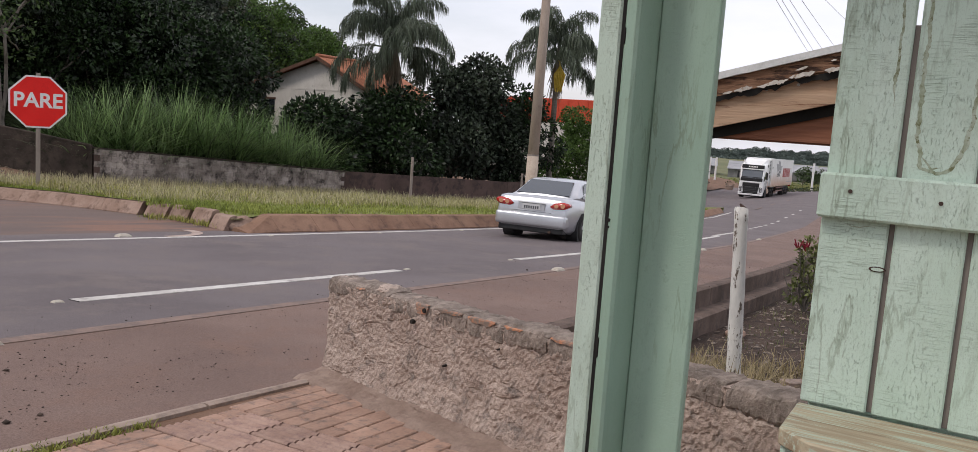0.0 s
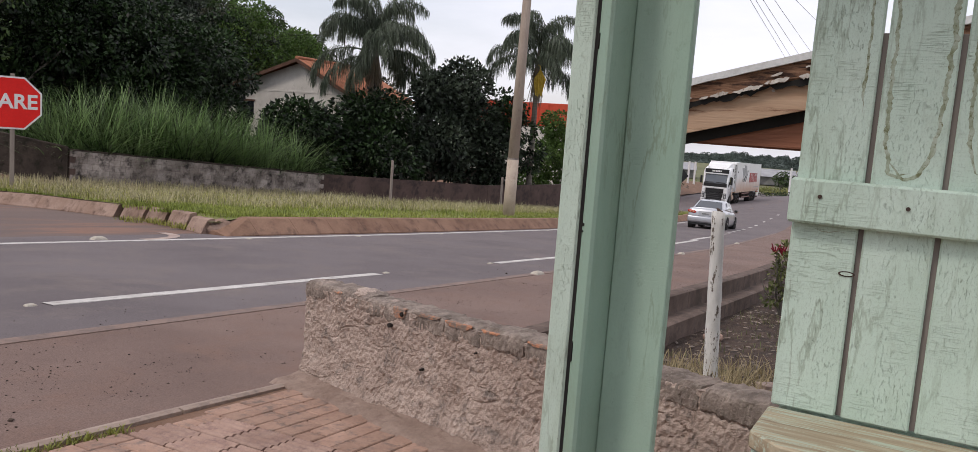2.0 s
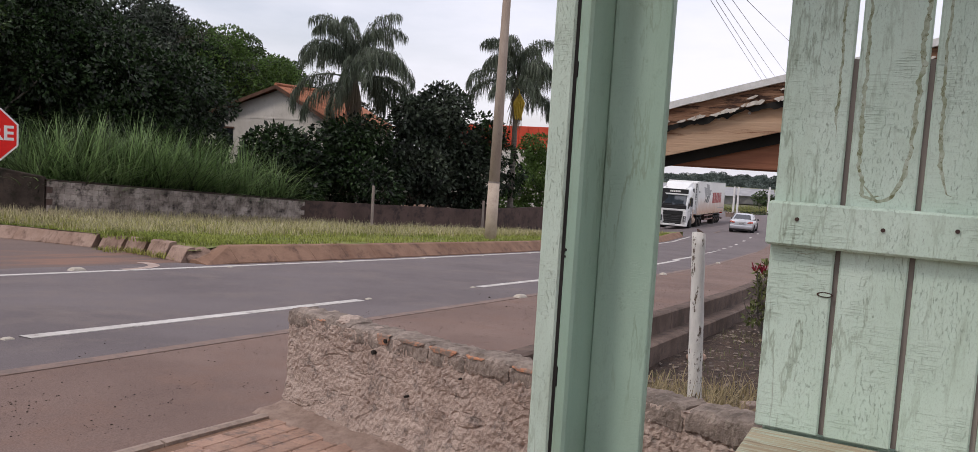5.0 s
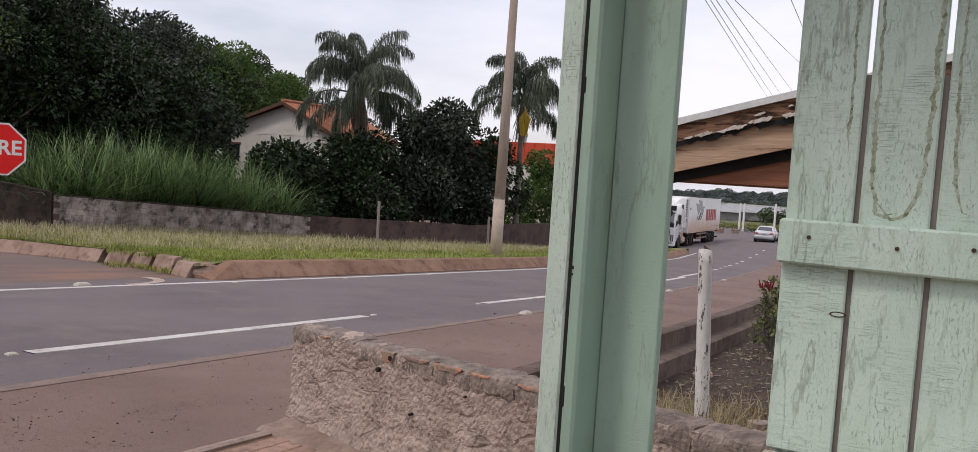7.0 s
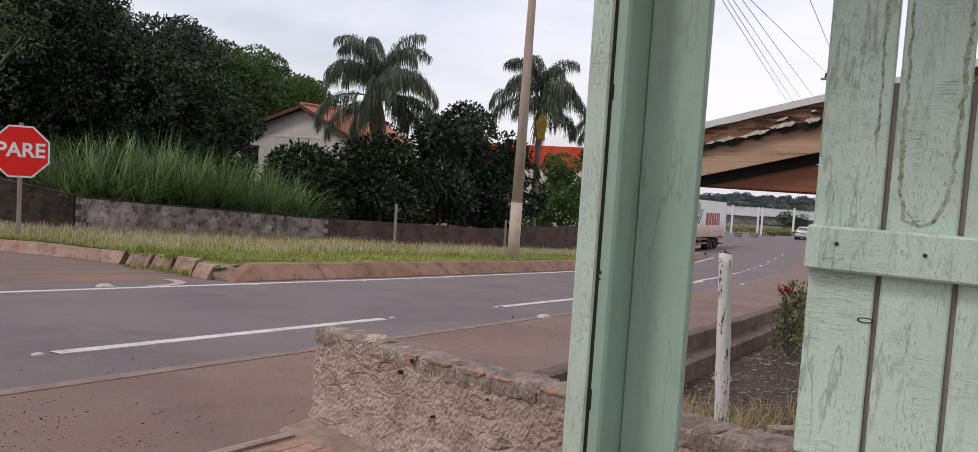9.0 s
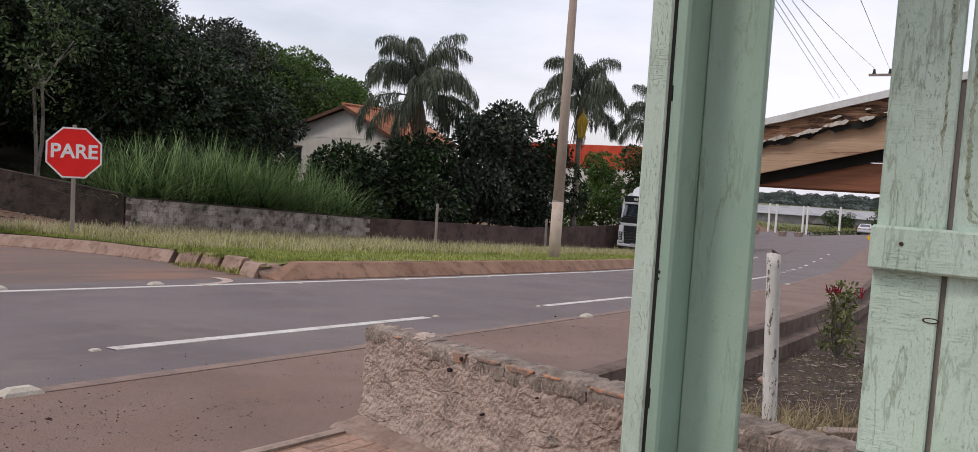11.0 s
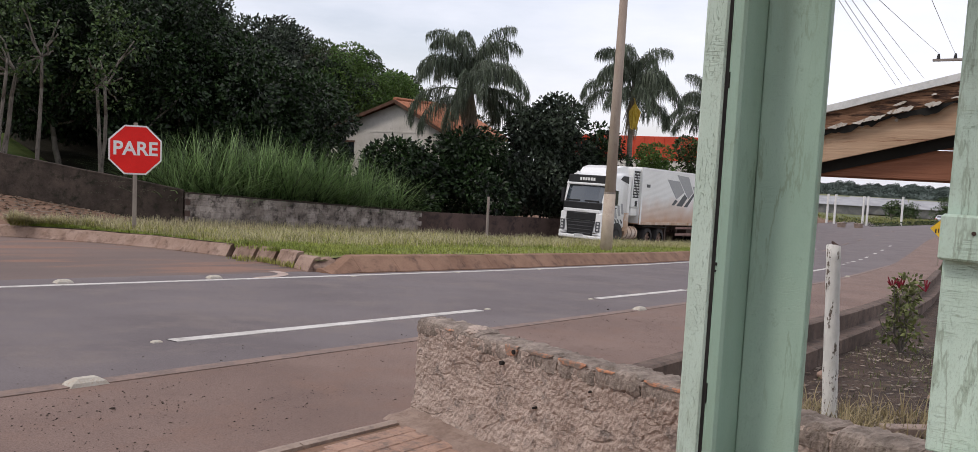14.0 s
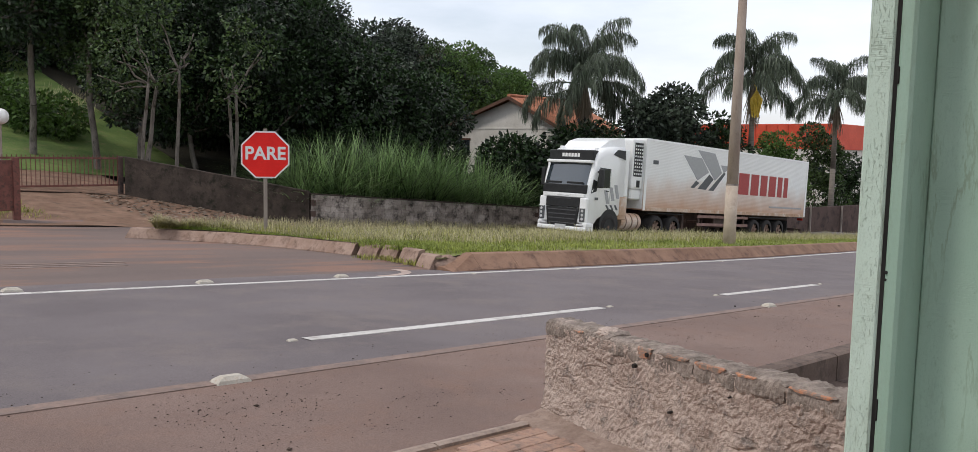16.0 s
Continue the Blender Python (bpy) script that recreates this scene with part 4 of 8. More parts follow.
def reefer_mat():
    """White ribbed trailer panel: fine vertical ribs and road dirt rising from the lower edge."""
    m = mat("ribbed_white_panel", (0.78, 0.78, 0.765), (0.84, 0.84, 0.825), 0.5, 0.4, 0.0, fine=25)
    n, l = m.node_tree.nodes, m.node_tree.links
    b = n["Principled BSDF"]
    tc = n.new("ShaderNodeTexCoord")
    w = n.new("ShaderNodeTexWave")
    w.bands_direction = "Z"
    w.inputs["Scale"].default_value = 5.0
    l.new(tc.outputs["Object"], w.inputs["Vector"])
    bp = n.new("ShaderNodeBump")
    bp.inputs["Strength"].default_value, bp.inputs["Distance"].default_value = 0.25, 0.01
    l.new(w.outputs["Fac"], bp.inputs["Height"])
    l.new(bp.outputs["Normal"], b.inputs["Normal"])
    sep = n.new("ShaderNodeSeparateXYZ")
    l.new(tc.outputs["Object"], sep.inputs["Vector"])
    no = n.new("ShaderNodeTexNoise")
    no.inputs["Scale"].default_value, no.inputs["Detail"].default_value = 1.3, 6.0
    l.new(tc.outputs["Object"], no.inputs["Vector"])
    ma = n.new("ShaderNodeMath")
    ma.operation = "MULTIPLY_ADD"
    ma.inputs[1].default_value = -0.9
    l.new(no.outputs["Fac"], ma.inputs[0])
    l.new(sep.outputs["Z"], ma.inputs[2])
    mr = n.new("ShaderNodeMapRange")
    mr.inputs["From Min"].default_value, mr.inputs["From Max"].default_value = 0.95, 2.3
    mr.inputs["To Min"].default_value, mr.inputs["To Max"].default_value = 0.9, 0.0
    l.new(ma.outputs[0], mr.inputs["Value"])
    mx = n.new("ShaderNodeMixRGB")
    mx.inputs["Color2"].default_value = (0.48, 0.27, 0.16, 1)
    l.new(mr.outputs["Result"], mx.inputs["Fac"])
    l.new(b.inputs["Base Color"].links[0].from_socket, mx.inputs["Color1"])
    l.new(mx.outputs["Color"], b.inputs["Base Color"])
    return m


REEFER = reefer_mat()


def loft(name, rings, material, parent, label="", smooth=True, close=True):
    """Skin over rings of equal point count; both ends are capped."""
    n = len(rings[0])
    v = [p for r in rings for p in r]
    f = []
    for i in range(len(rings) - 1):
        for k in range(n if close else n - 1):
            f.append((i * n + k, i * n + (k + 1) % n, (i + 1) * n + (k + 1) % n, (i + 1) * n + k))
    if close:
        f += [tuple(range(n - 1, -1, -1)), tuple(range((len(rings) - 1) * n, len(rings) * n))]
    ob = mesh(name, v, f, material, parent, label, smooth)
    bm = bmesh.new()
    bm.from_mesh(ob.data)
    bmesh.ops.recalc_face_normals(bm, faces=bm.faces[:])
    bm.to_mesh(ob.data)
    bm.free()
    return ob


def wheel(parent, x, y, r, w, rimmat, spokes=5):
    """A wheel turning about its own y axis: tyre and rim with spokes."""
    ob = new("wheel")
    ob.parent = parent
    ob.location = (x, y, r)
    s = 1 if y > 0 else -1
    bm = bmesh.new()
    prof = [(r * 0.62, -w / 2), (r * 0.93, -w / 2), (r, -w * 0.36), (r, w * 0.36), (r * 0.93, w / 2), (r * 0.62, w / 2)]
    N = 28
    rows = [[bm.verts.new((rr * math.cos(2 * math.pi * i / N), yy, rr * math.sin(2 * math.pi * i / N))) for rr, yy in prof] for i in range(N)]
    for i in range(N):
        for k in range(5):
            bm.faces.new((rows[i][k], rows[i][k + 1], rows[(i + 1) % N][k + 1], rows[(i + 1) % N][k]))
    part("tyre", bm, RUBBER, ob, smooth=True)
    bm = bmesh.new()
    cyl(bm, (0, -s * w * 0.3, 0), (0, s * w * 0.22, 0), r * 0.63, r * 0.63, n=24)
    cyl(bm, (0, s * w * 0.22, 0), (0, s * w * 0.46, 0), r * 0.16, r * 0.12, n=12)
    for i in range(spokes):
        box(bm, r * 0.1, r * 0.62, s * w * 0.32 - 0.012, s * w * 0.32 + 0.03, -r * 0.10, r * 0.10, 0.0, Matrix.Rotation(2 * math.pi * i / spokes, 4, "Y"))
    part("rim", bm, rimmat, ob)
    # black disc puts the shade between the spokes into colour
    bm = bmesh.new()
    cyl(bm, (0, s * w * 0.221, 0), (0, s * w * 0.235, 0), r * 0.55, r * 0.55, n=24)
    part("brake_shade", bm, BLACKP, ob)
    return ob


# silver sedan: nose at x = 0, tail at x = -4.5
car = thing("sedan", "silver four-door sedan with a clean body, driving on the road", "car")


def car_ring(x, w, zb, zt, crown=0.02):
    half = [(0.0, zb), (w * 0.86, zb), (w * 0.97, zb + 0.10), (w, zb + (zt - zb) * 0.45), (w * 0.985, zb + (zt - zb) * 0.75), (w * 0.93, zt - 0.015), (w * 0.80, zt + crown * 0.4), (0.0, zt + crown)]
    return [(x, y, z) for y, z in half] + [(x, -y, z) for y, z in half[-2:0:-1]]


loft("body", [car_ring(*a) for a in ((0, 0.55, 0.34, 0.60), (-0.06, 0.68, 0.27, 0.66), (-0.25, 0.79, 0.20, 0.73), (-0.7, 0.84, 0.18, 0.82), (-1.25, 0.85, 0.18, 0.91), (-2.2, 0.853, 0.18, 0.94),
                                      (-3.2, 0.85, 0.18, 0.97), (-3.75, 0.845, 0.19, 1.00), (-4.15, 0.82, 0.22, 1.005), (-4.36, 0.79, 0.26, 0.985), (-4.42, 0.765, 0.30, 0.93), (-4.44, 0.75, 0.34, 0.70))], SILVER, car, "silver painted body")


def roof_ring(x, wb, wt, zb, zt):
    half = [(0.0, zb), (wb, zb), (wb * 0.97, zb + (zt - zb) * 0.35), (wt + (wb - wt) * 0.3, zb + (zt - zb) * 0.75), (wt, zt - 0.03), (wt * 0.8, zt - 0.005), (0.0, zt + 0.012)]
    return [(x, y, z) for y, z in half] + [(x, -y, z) for y, z in half[-2:0:-1]]


loft("cabin", [roof_ring(*a) for a in ((-1.18, 0.72, 0.68, 0.90, 0.945), (-1.55, 0.76, 0.63, 0.90, 1.18), (-1.95, 0.78, 0.58, 0.92, 1.40), (-2.4, 0.785, 0.57, 0.93, 1.46), (-2.95, 0.78, 0.565, 0.95, 1.45),
                                        (-3.25, 0.77, 0.57, 0.97, 1.385), (-3.55, 0.755, 0.59, 0.985, 1.21), (-3.86, 0.72, 0.62, 0.99, 1.035))], SILVER, car, "silver roof and pillars")


def quad(name, pts, material, parent, label="", th=0.006):
    """A thin panel on four or more corners, thickened along its normal."""
    P = [Vector(p) for p in pts]
    nrm = (P[1] - P[0]).cross(P[2] - P[0]).normalized() * th
    n = len(P)
    v = [tuple(p + nrm) for p in P] + [tuple(p - nrm) for p in P]
    f = [tuple(range(n)), tuple(range(2 * n - 1, n - 1, -1))] + [(i, i + n, (i + 1) % n + n, (i + 1) % n) for i in range(n)]
    ob = mesh(name, v, f, material, parent, label)
    bm = bmesh.new()
    bm.from_mesh(ob.data)
    bmesh.ops.recalc_face_normals(bm, faces=bm.faces[:])
    bm.to_mesh(ob.data)
    bm.free()
    return ob


quad("rear_window", [(-3.27, 0.50, 1.375), (-3.27, -0.50, 1.375), (-3.83, -0.60, 1.055), (-3.83, 0.60, 1.055)], GLASSB, car, "tinted rear window", 0.012)
quad("windscreen", [(-1.22, 0.60, 0.965), (-1.22, -0.60, 0.965), (-1.92, -0.52, 1.39), (-1.92, 0.52, 1.39)], GLASSD, car, "windscreen", 0.012)
for s in (1, -1):
    quad("side_window", [(-2.42, s * 0.79, 0.965), (-1.62, s * 0.785, 0.95), (-2.02, s * 0.655, 1.355), (-2.42, s * 0.645, 1.39)], GLASSD, car, "front side window", 0.006)
    quad("side_window", [(-3.42, s * 0.765, 1.03), (-2.48, s * 0.79, 0.968), (-2.48, s * 0.645, 1.39), (-3.0, s * 0.64, 1.375)], GLASSD, car, "rear side window", 0.006)
    almond = [(0.40, 0.80), (0.50, 0.885), (0.68, 0.925), (0.80, 0.90), (0.815, 0.83), (0.72, 0.765), (0.50, 0.745)]
    bm = prism(bmesh.new(), [(s * y, z) for y, z in almond], -4.462, -4.20, "x")
    bmesh.ops.bevel(bm, geom=bm.edges[:], offset=0.012, segments=2, affect="EDGES")
    part("tail_lamp", bm, TAIL, car, "red almond-shaped tail lamp", smooth=True)
    part("tail_lamp_lens", cyl(bmesh.new(), (-4.470, s * 0.69, 0.84), (-4.458, s * 0.69, 0.84), 0.05, n=14), LAMPSEG, car, "amber round lens")
    part("tail_lamp_lens", cyl(bmesh.new(), (-4.470, s * 0.55, 0.825), (-4.458, s * 0.55, 0.825), 0.045, n=14), LAMPSEG, car, "pale round reversing lens")
    part("door_handle", bx(-2.42, -2.25, min(s * 0.845, s * 0.865), max(s * 0.845, s * 0.865), 0.80, 0.825, 0.006), SILVER, car)
    part("wing_mirror", bx(-1.72, -1.55, min(s * 0.86, s * 1.0), max(s * 0.86, s * 1.0), 0.93, 1.05, 0.03, seg=2), BLACKP, car)
    part("sill_trim", bx(-3.1, -1.2, min(s * 0.845, s * 0.862), max(s * 0.845, s * 0.862), 0.50, 0.55, 0.006), SILVER, car)
    for x in (-0.92, -3.52):
        # no opening is cut: a black disc paints the arch's shade
        bm = bmesh.new()
        cyl(bm, (x, s * 0.60, 0.315), (x, s * 0.857, 0.315), 0.36, n=24)
        part("wheel_arch_shade", bm, BLACKP, car)
part("rear_bumper", bx(-4.50, -4.20, -0.79, 0.79, 0.33, 0.62, 0.07, seg=3), SILVER, car, "silver rear bumper", smooth=True)
# black block drawn as the shaded gap below the bumper
part("under_bumper_shade", bx(-4.43, -4.1, -0.72, 0.72, 0.20, 0.33, 0.02), BLACKP, car)
part("boot_recess", bx(-4.455, -4.43, -0.30, 0.30, 0.68, 0.84, 0.01), SILVER, car)
part("boot_trim", bx(-4.47, -4.44, -0.30, 0.30, 0.845, 0.87, 0.006), ALLOY, car, "chrome boot trim strip")
plate = part("number_plate", bx(-4.468, -4.456, -0.2, 0.2, 0.70, 0.83, 0.004), PLATE, car, "grey number plate with dark bars")
for i in range(7):
    part("plate_bar", bx(-4.472, -4.4675, -0.165 + i * 0.049, -0.133 + i * 0.049, 0.72, 0.785), DARKLOGO, plate)
part("exhaust", cyl(bmesh.new(), (-4.5, -0.45, 0.24), (-4.3, -0.45, 0.24), 0.03, n=10), CHASSIS, car)
part("aerial", cyl(bmesh.new(), (-3.0, 0, 1.45), (-3.1, 0, 1.60), 0.006, n=6), BLACKP, car)
part("shut_line", bx(-4.441, -4.425, -0.45, 0.45, 0.655, 0.662), BLACKP, car)
for o in car.children_recursive:
    o.data.transform(Matrix.Translation((0, 0, -0.03)) @ Matrix.Diagonal((1, 1, 0.93, 1)))
car_wheels = [wheel(car, x, s * 0.782, 0.31, 0.19, ALLOY, 5) for x in (-0.92, -3.52) for s in (1, -1)]

# ---- articulated lorry: tractor (bumper at x = 0) ----
tractor = thing("truck_tractor", "white long-haul tractor unit with high roof, dusty with red mud", "truck")


def cab_ring(x, w, z0, z1, r=0.12):
    half = [(0, z0), (w - 0.03, z0), (w, z0 + 0.06), (w, z1 - r * 2.4), (w - r * 0.35, z1 - r * 0.8), (w - r * 1.2, z1), (0, z1 + 0.02)]
    return [(x, y, z) for y, z in half] + [(x, -y, z) for y, z in half[-2:0:-1]]


loft("cab", [cab_ring(*a) for a in ((-0.10, 1.04, 0.62, 1.66), (-0.16, 1.10, 0.62, 2.06), (-0.30, 1.18, 0.62, 2.50), (-0.44, 1.215, 0.62, 2.92), (-0.52, 1.23, 0.62, 3.22), (-0.66, 1.24, 0.80, 3.36),
                                    (-1.0, 1.24, 0.95, 3.52), (-1.6, 1.24, 0.95, 3.62), (-2.25, 1.24, 0.95, 3.66))], WHITECAR, tractor, "white cab shell")
loft("roof_fairing", [[(x, y, z) for y, z in ((-w, z0), (-w * 0.94, z1), (w * 0.94, z1), (w, z0))] for x, w, z0, z1 in ((-0.95, 0.95, 3.40, 3.50), (-1.4, 1.05, 3.5, 3.82), (-2.0, 1.12, 3.55, 3.98), (-2.32, 1.14, 3.55, 4.0))], WHITECAR, tractor, "white roof air deflector", smooth=False)
for s in (1, -1):
    quad("fairing_window", [(-1.42, s * 1.245, 3.30), (-2.22, s * 1.245, 3.14), (-2.22, s * 1.225, 3.50), (-1.72, s * 1.225, 3.50)], BLACKP, tractor, "dark rear fairing vent", 0.012)
    part("side_fairing", bx(-2.52, -2.28, min(s * 1.18, s * 1.235), max(s * 1.18, s * 1.235), 1.72, 3.55, 0.02), WHITECAR, tractor, "white side air fairing")
    part("side_fairing", bx(-2.52, -2.0, min(s * 1.19, s * 1.2455), max(s * 1.19, s * 1.2455), 0.95, 1.715, 0.02), MUD, tractor, "side fairing caked with orange mud")
    quad("side_window", [(-0.46, s * 1.236, 1.98), (-1.30, s * 1.243, 2.02), (-1.30, s * 1.243, 2.74), (-0.64, s * 1.236, 2.76)], GLASSD, tractor, "cab side window", 0.008)
    part("door_line", bx(-1.36, -1.345, min(s * 1.236, s * 1.244), max(s * 1.236, s * 1.244), 1.15, 2.75), GREYLOGO, tractor)
    quad("pillar_trim", [(-0.26, s * 1.16, 1.75), (-0.50, s * 1.236, 1.85), (-0.58, s * 1.244, 2.20), (-0.34, s * 1.19, 2.30)], BLACKP, tractor, "black windscreen pillar trim", 0.008)
    part("mirror", bx(-0.62, -0.42, min(s * 1.33, s * 1.50), max(s * 1.33, s * 1.50), 1.98, 2.70, 0.05, seg=2), BLACKP, tractor, "tall black mirror housing")
    part("mirror_arm", bx(-0.58, -0.50, min(s * 1.22, s * 1.36), max(s * 1.22, s * 1.36), 2.55, 2.62, 0.01), BLACKP, tractor)
    part("door_handle", bx(-1.25, -1.08, min(s * 1.24, s * 1.262), max(s * 1.24, s * 1.262), 1.86, 1.90, 0.006), BLACKP, tractor)
    part("lower_fairing", bx(-2.52, -1.98, min(s * 1.15, s * 1.225), max(s * 1.15, s * 1.225), 0.80, 1.55, 0.02), MUD, tractor, "lower side panel caked with red mud")
    for i, (x0, z0) in enumerate(((-1.15, 1.40), (-1.48, 1.52), (-1.78, 1.62))):
        quad("grey_decal", [(x0, s * 1.246, z0), (x0 - 0.20, s * 1.246, z0), (x0 - 0.02, s * 1.246, z0 + 0.52), (x0 + 0.18, s * 1.246, z0 + 0.52)][::s], GREYLOGO, tractor, "slanted grey decal", 0.003)
    for i in range(3):
        x0 = -1.25 - 0.28 * i
        quad("dark_decal", [(x0, s * 1.247, 1.17), (x0 - 0.12, s * 1.247, 1.17), (x0 + 0.04, s * 1.247, 1.36), (x0 + 0.16, s * 1.247, 1.36)][::s], DARKLOGO, tractor, "slanted dark decal", 0.003)
    # black disc on the cab side in place of a shaded wheel opening
    bm = bmesh.new()
    cyl(bm, (-1.40, s * 0.85, 0.60), (-1.40, s * 1.246, 0.60), 0.60, n=28)
    part("wheel_arch_shade", bm, BLACKP, tractor, "black disc drawn as the shade in the front wheel arch")
    part("number_mark", bx(-0.62, -0.42, min(s * 1.238, s * 1.246), max(s * 1.238, s * 1.246), 1.52, 1.62), DARKLOGO, tractor)
    part("headlamp", bx(-0.16, -0.01, min(s * 0.86, s * 1.12), max(s * 0.86, s * 1.12), 0.66, 1.20, 0.05, seg=2), LAMPDARK, tractor, "tall dark headlamp cluster")
    for zz in (0.78, 0.93, 1.08):
        part("lamp_reflector", cyl(bmesh.new(), (-0.02, s * 1.01, zz), (0.0, s * 1.01, zz), 0.055, n=14), LAMPCLEAR, tractor, "round silver reflector")
    part("light_strip", bx(-0.02, 0.0, min(s * 0.88, s * 1.15), max(s * 0.88, s * 1.15), 1.17, 1.205, 0.004), SIGNWHITE, tractor, "thin white light strip")
    part("lamp_surround", bx(-0.20, -0.045, min(s * 0.81, s * 1.17), max(s * 0.81, s * 1.17), 0.60, 1.57, 0.04), WHITECAR, tractor, "white headlamp surround")
    part("fog_lamp", bx(-0.10, 0.01, min(s * 0.74, s * 1.08), max(s * 0.74, s * 1.08), 0.50, 0.58, 0.02), LAMPCLEAR, tractor)
    bm = cyl(bmesh.new(), (-2.3, s * 0.86, 0.72), (-3.65, s * 0.86, 0.72), 0.34, n=24)
    tank = part("fuel_tank", bm, MUD, tractor, "round fuel tank covered in orange mud", smooth=False)
    for x in (-2.6, -3.0, -3.4):
        part("tank_strap", cyl(bmesh.new(), (x, s * 0.86, 0.72), (x - 0.06, s * 0.86, 0.72), 0.35, n=24), RIMDARK, tank)
    part("mud_guard", bx(-6.9, -4.1, min(s * 0.78, s * 1.2), max(s * 0.78, s * 1.2), 1.08, 1.12, 0.01), BLACKP, tractor)
SCREEN = glass_mat("windscreen_glass", (0.035, 0.045, 0.055), 0.04)
SCREEN.node_tree.nodes["Principled BSDF"].inputs["Specular IOR Level"].default_value = 1.0
SCREEN.node_tree.nodes["Principled BSDF"].inputs["Coat Weight"].default_value = 1.0
loft("windscreen", [[(x0 - 0.04, -1.02, z), (x0 + 0.012, -0.80, z), (x0 + 0.03, 0.0, z), (x0 + 0.012, 0.80, z), (x0 - 0.04, 1.02, z), (x0 - 0.09, 1.0, z), (x0 - 0.09, -1.0, z)] for x0, z in ((-0.12, 2.06), (-0.24, 2.46), (-0.37, 2.88))], SCREEN, tractor, "wide curved windscreen", smooth=False)
for y0, y1 in ((-0.95, -0.15), (0.1, 0.9)):
    part("dashboard_edge", bx(-0.115, -0.098, y0, y1, 2.09, 2.17, 0.006), BLACKP, tractor, "dark dashboard behind the glass")
part("dash_panel", bx(-0.20, -0.085, -1.07, 1.07, 1.73, 2.07, 0.04, seg=2), BLACKP, tractor, "black panel under the windscreen")
part("sun_visor", bx(-0.62, -0.22, -1.08, 1.08, 2.90, 3.01, 0.035, seg=2), WHITECAR, tractor, "white sun visor")
part("header_panel", bx(-0.70, -0.36, -1.09, 1.09, 3.015, 3.40, 0.06, seg=3), BLACKP, tractor, "dark header panel with pale bars")
for i in range(6):
    part("header_bar", bx(-0.366, -0.352, -0.42 + i * 0.15, -0.31 + i * 0.15, 3.13, 3.27), SIGNWHITE, tractor)
for y in (-0.55, 0.45):
    part("wiper", bx(-0.20, -0.15, y - 0.35, y + 0.2, 2.07, 2.10, 0.0, pose(0, 0, 0, 3, 0, 0)), BLACKP, tractor)
part("nose_panel", bx(-0.16, -0.055, -1.02, 1.02, 1.575, 1.725, 0.03, seg=2), WHITECAR, tractor, "white nose panel over the grille")
upper = part("upper_grille", bx(-0.13, -0.035, -0.82, 0.82, 1.19, 1.57, 0.03, seg=2), BLACKP, tractor, "black upper radiator grille")
part("grille_slat", bx(-0.04, -0.024, -0.40, 0.40, 1.50, 1.53, 0.004), GRILLEGREY, upper)
grille = part("lower_grille", prism(bmesh.new(), [(-0.80, 1.175), (0.80, 1.175), (0.68, 0.46), (-0.68, 0.46)], -0.13, -0.035, "x"), BLACKP, tractor, "black lower radiator grille")
for i in range(4):
    z = 1.08 - i * 0.165
    w = 0.70 - 0.028 * i
    part("grille_slat", bx(-0.045, -0.018, -w, w, z - 0.03, z + 0.015, 0.008), GRILLEGREY, grille)
part("chrome_bar", bx(-0.062, -0.045, -0.30, 0.30, 1.63, 1.655, 0.004), ALLOY, tractor)
part("badge_bar", bx(-0.11, -0.09, -0.42, 0.42, 1.85, 1.88, 0.004, pose(0, 0, 0, 16, 0, 0) @ Matrix.Translation((0, 0.5, 0))), ALLOY, tractor, "slanted silver bar")
part("badge_ring", cyl(bmesh.new(), (-0.12, 0, 1.84), (-0.10, 0, 1.84), 0.085, n=20), ALLOY, tractor, "round silver badge")
part("bumper", bx(-0.55, 0.0, -1.19, 1.19, 0.30, 0.47, 0.06, seg=3), WHITECAR, tractor, "white front bumper", smooth=True)
for yy in (-1.1, 1.1):
    part("bumper_corner", bx(-0.5, -0.04, yy - 0.11, yy + 0.11, 0.45, 0.64, 0.05, seg=2), WHITECAR, tractor, "white bumper corner")
part("plate_bar", bx(-0.01, 0.012, -0.26, 0.26, 0.40, 0.52, 0.004), PLATE, tractor, "grey number plate bar")
part("air_dam", bx(-0.45, -0.05, -1.1, 1.1, 0.22, 0.37, 0.03), BLACKP, tractor)
part("chassis", bx(-6.9, -0.6, -0.45, 0.45, 0.72, 1.0, 0.02), CHASSIS, tractor, "dusty ladder chassis")
part("fifth_wheel", cyl(bmesh.new(), (-5.3, 0, 1.0), (-5.3, 0, 1.16), 0.5, n=20), CHASSIS, tractor)
part("roof_beacon", cyl(bmesh.new(), (-0.86, -0.85, 3.42), (-0.86, -0.85, 3.58), 0.13, 0.09, n=16), WHITECAR, tractor, "white roof dome")
part("roof_beacon", cyl(bmesh.new(), (-0.86, 0.85, 3.42), (-0.86, 0.85, 3.52), 0.1, 0.08, n=16), WHITECAR, tractor, "white roof dome")
truck_wheels = [wheel(tractor, -1.40, s * 1.115, 0.51, 0.30, RIMDARK, 8) for s in (1, -1)]
truck_wheels += [wheel(tractor, x, s * 0.95, 0.51, 0.56, RIMDARK, 8) for x in (-4.75, -6.08) for s in (1, -1)]

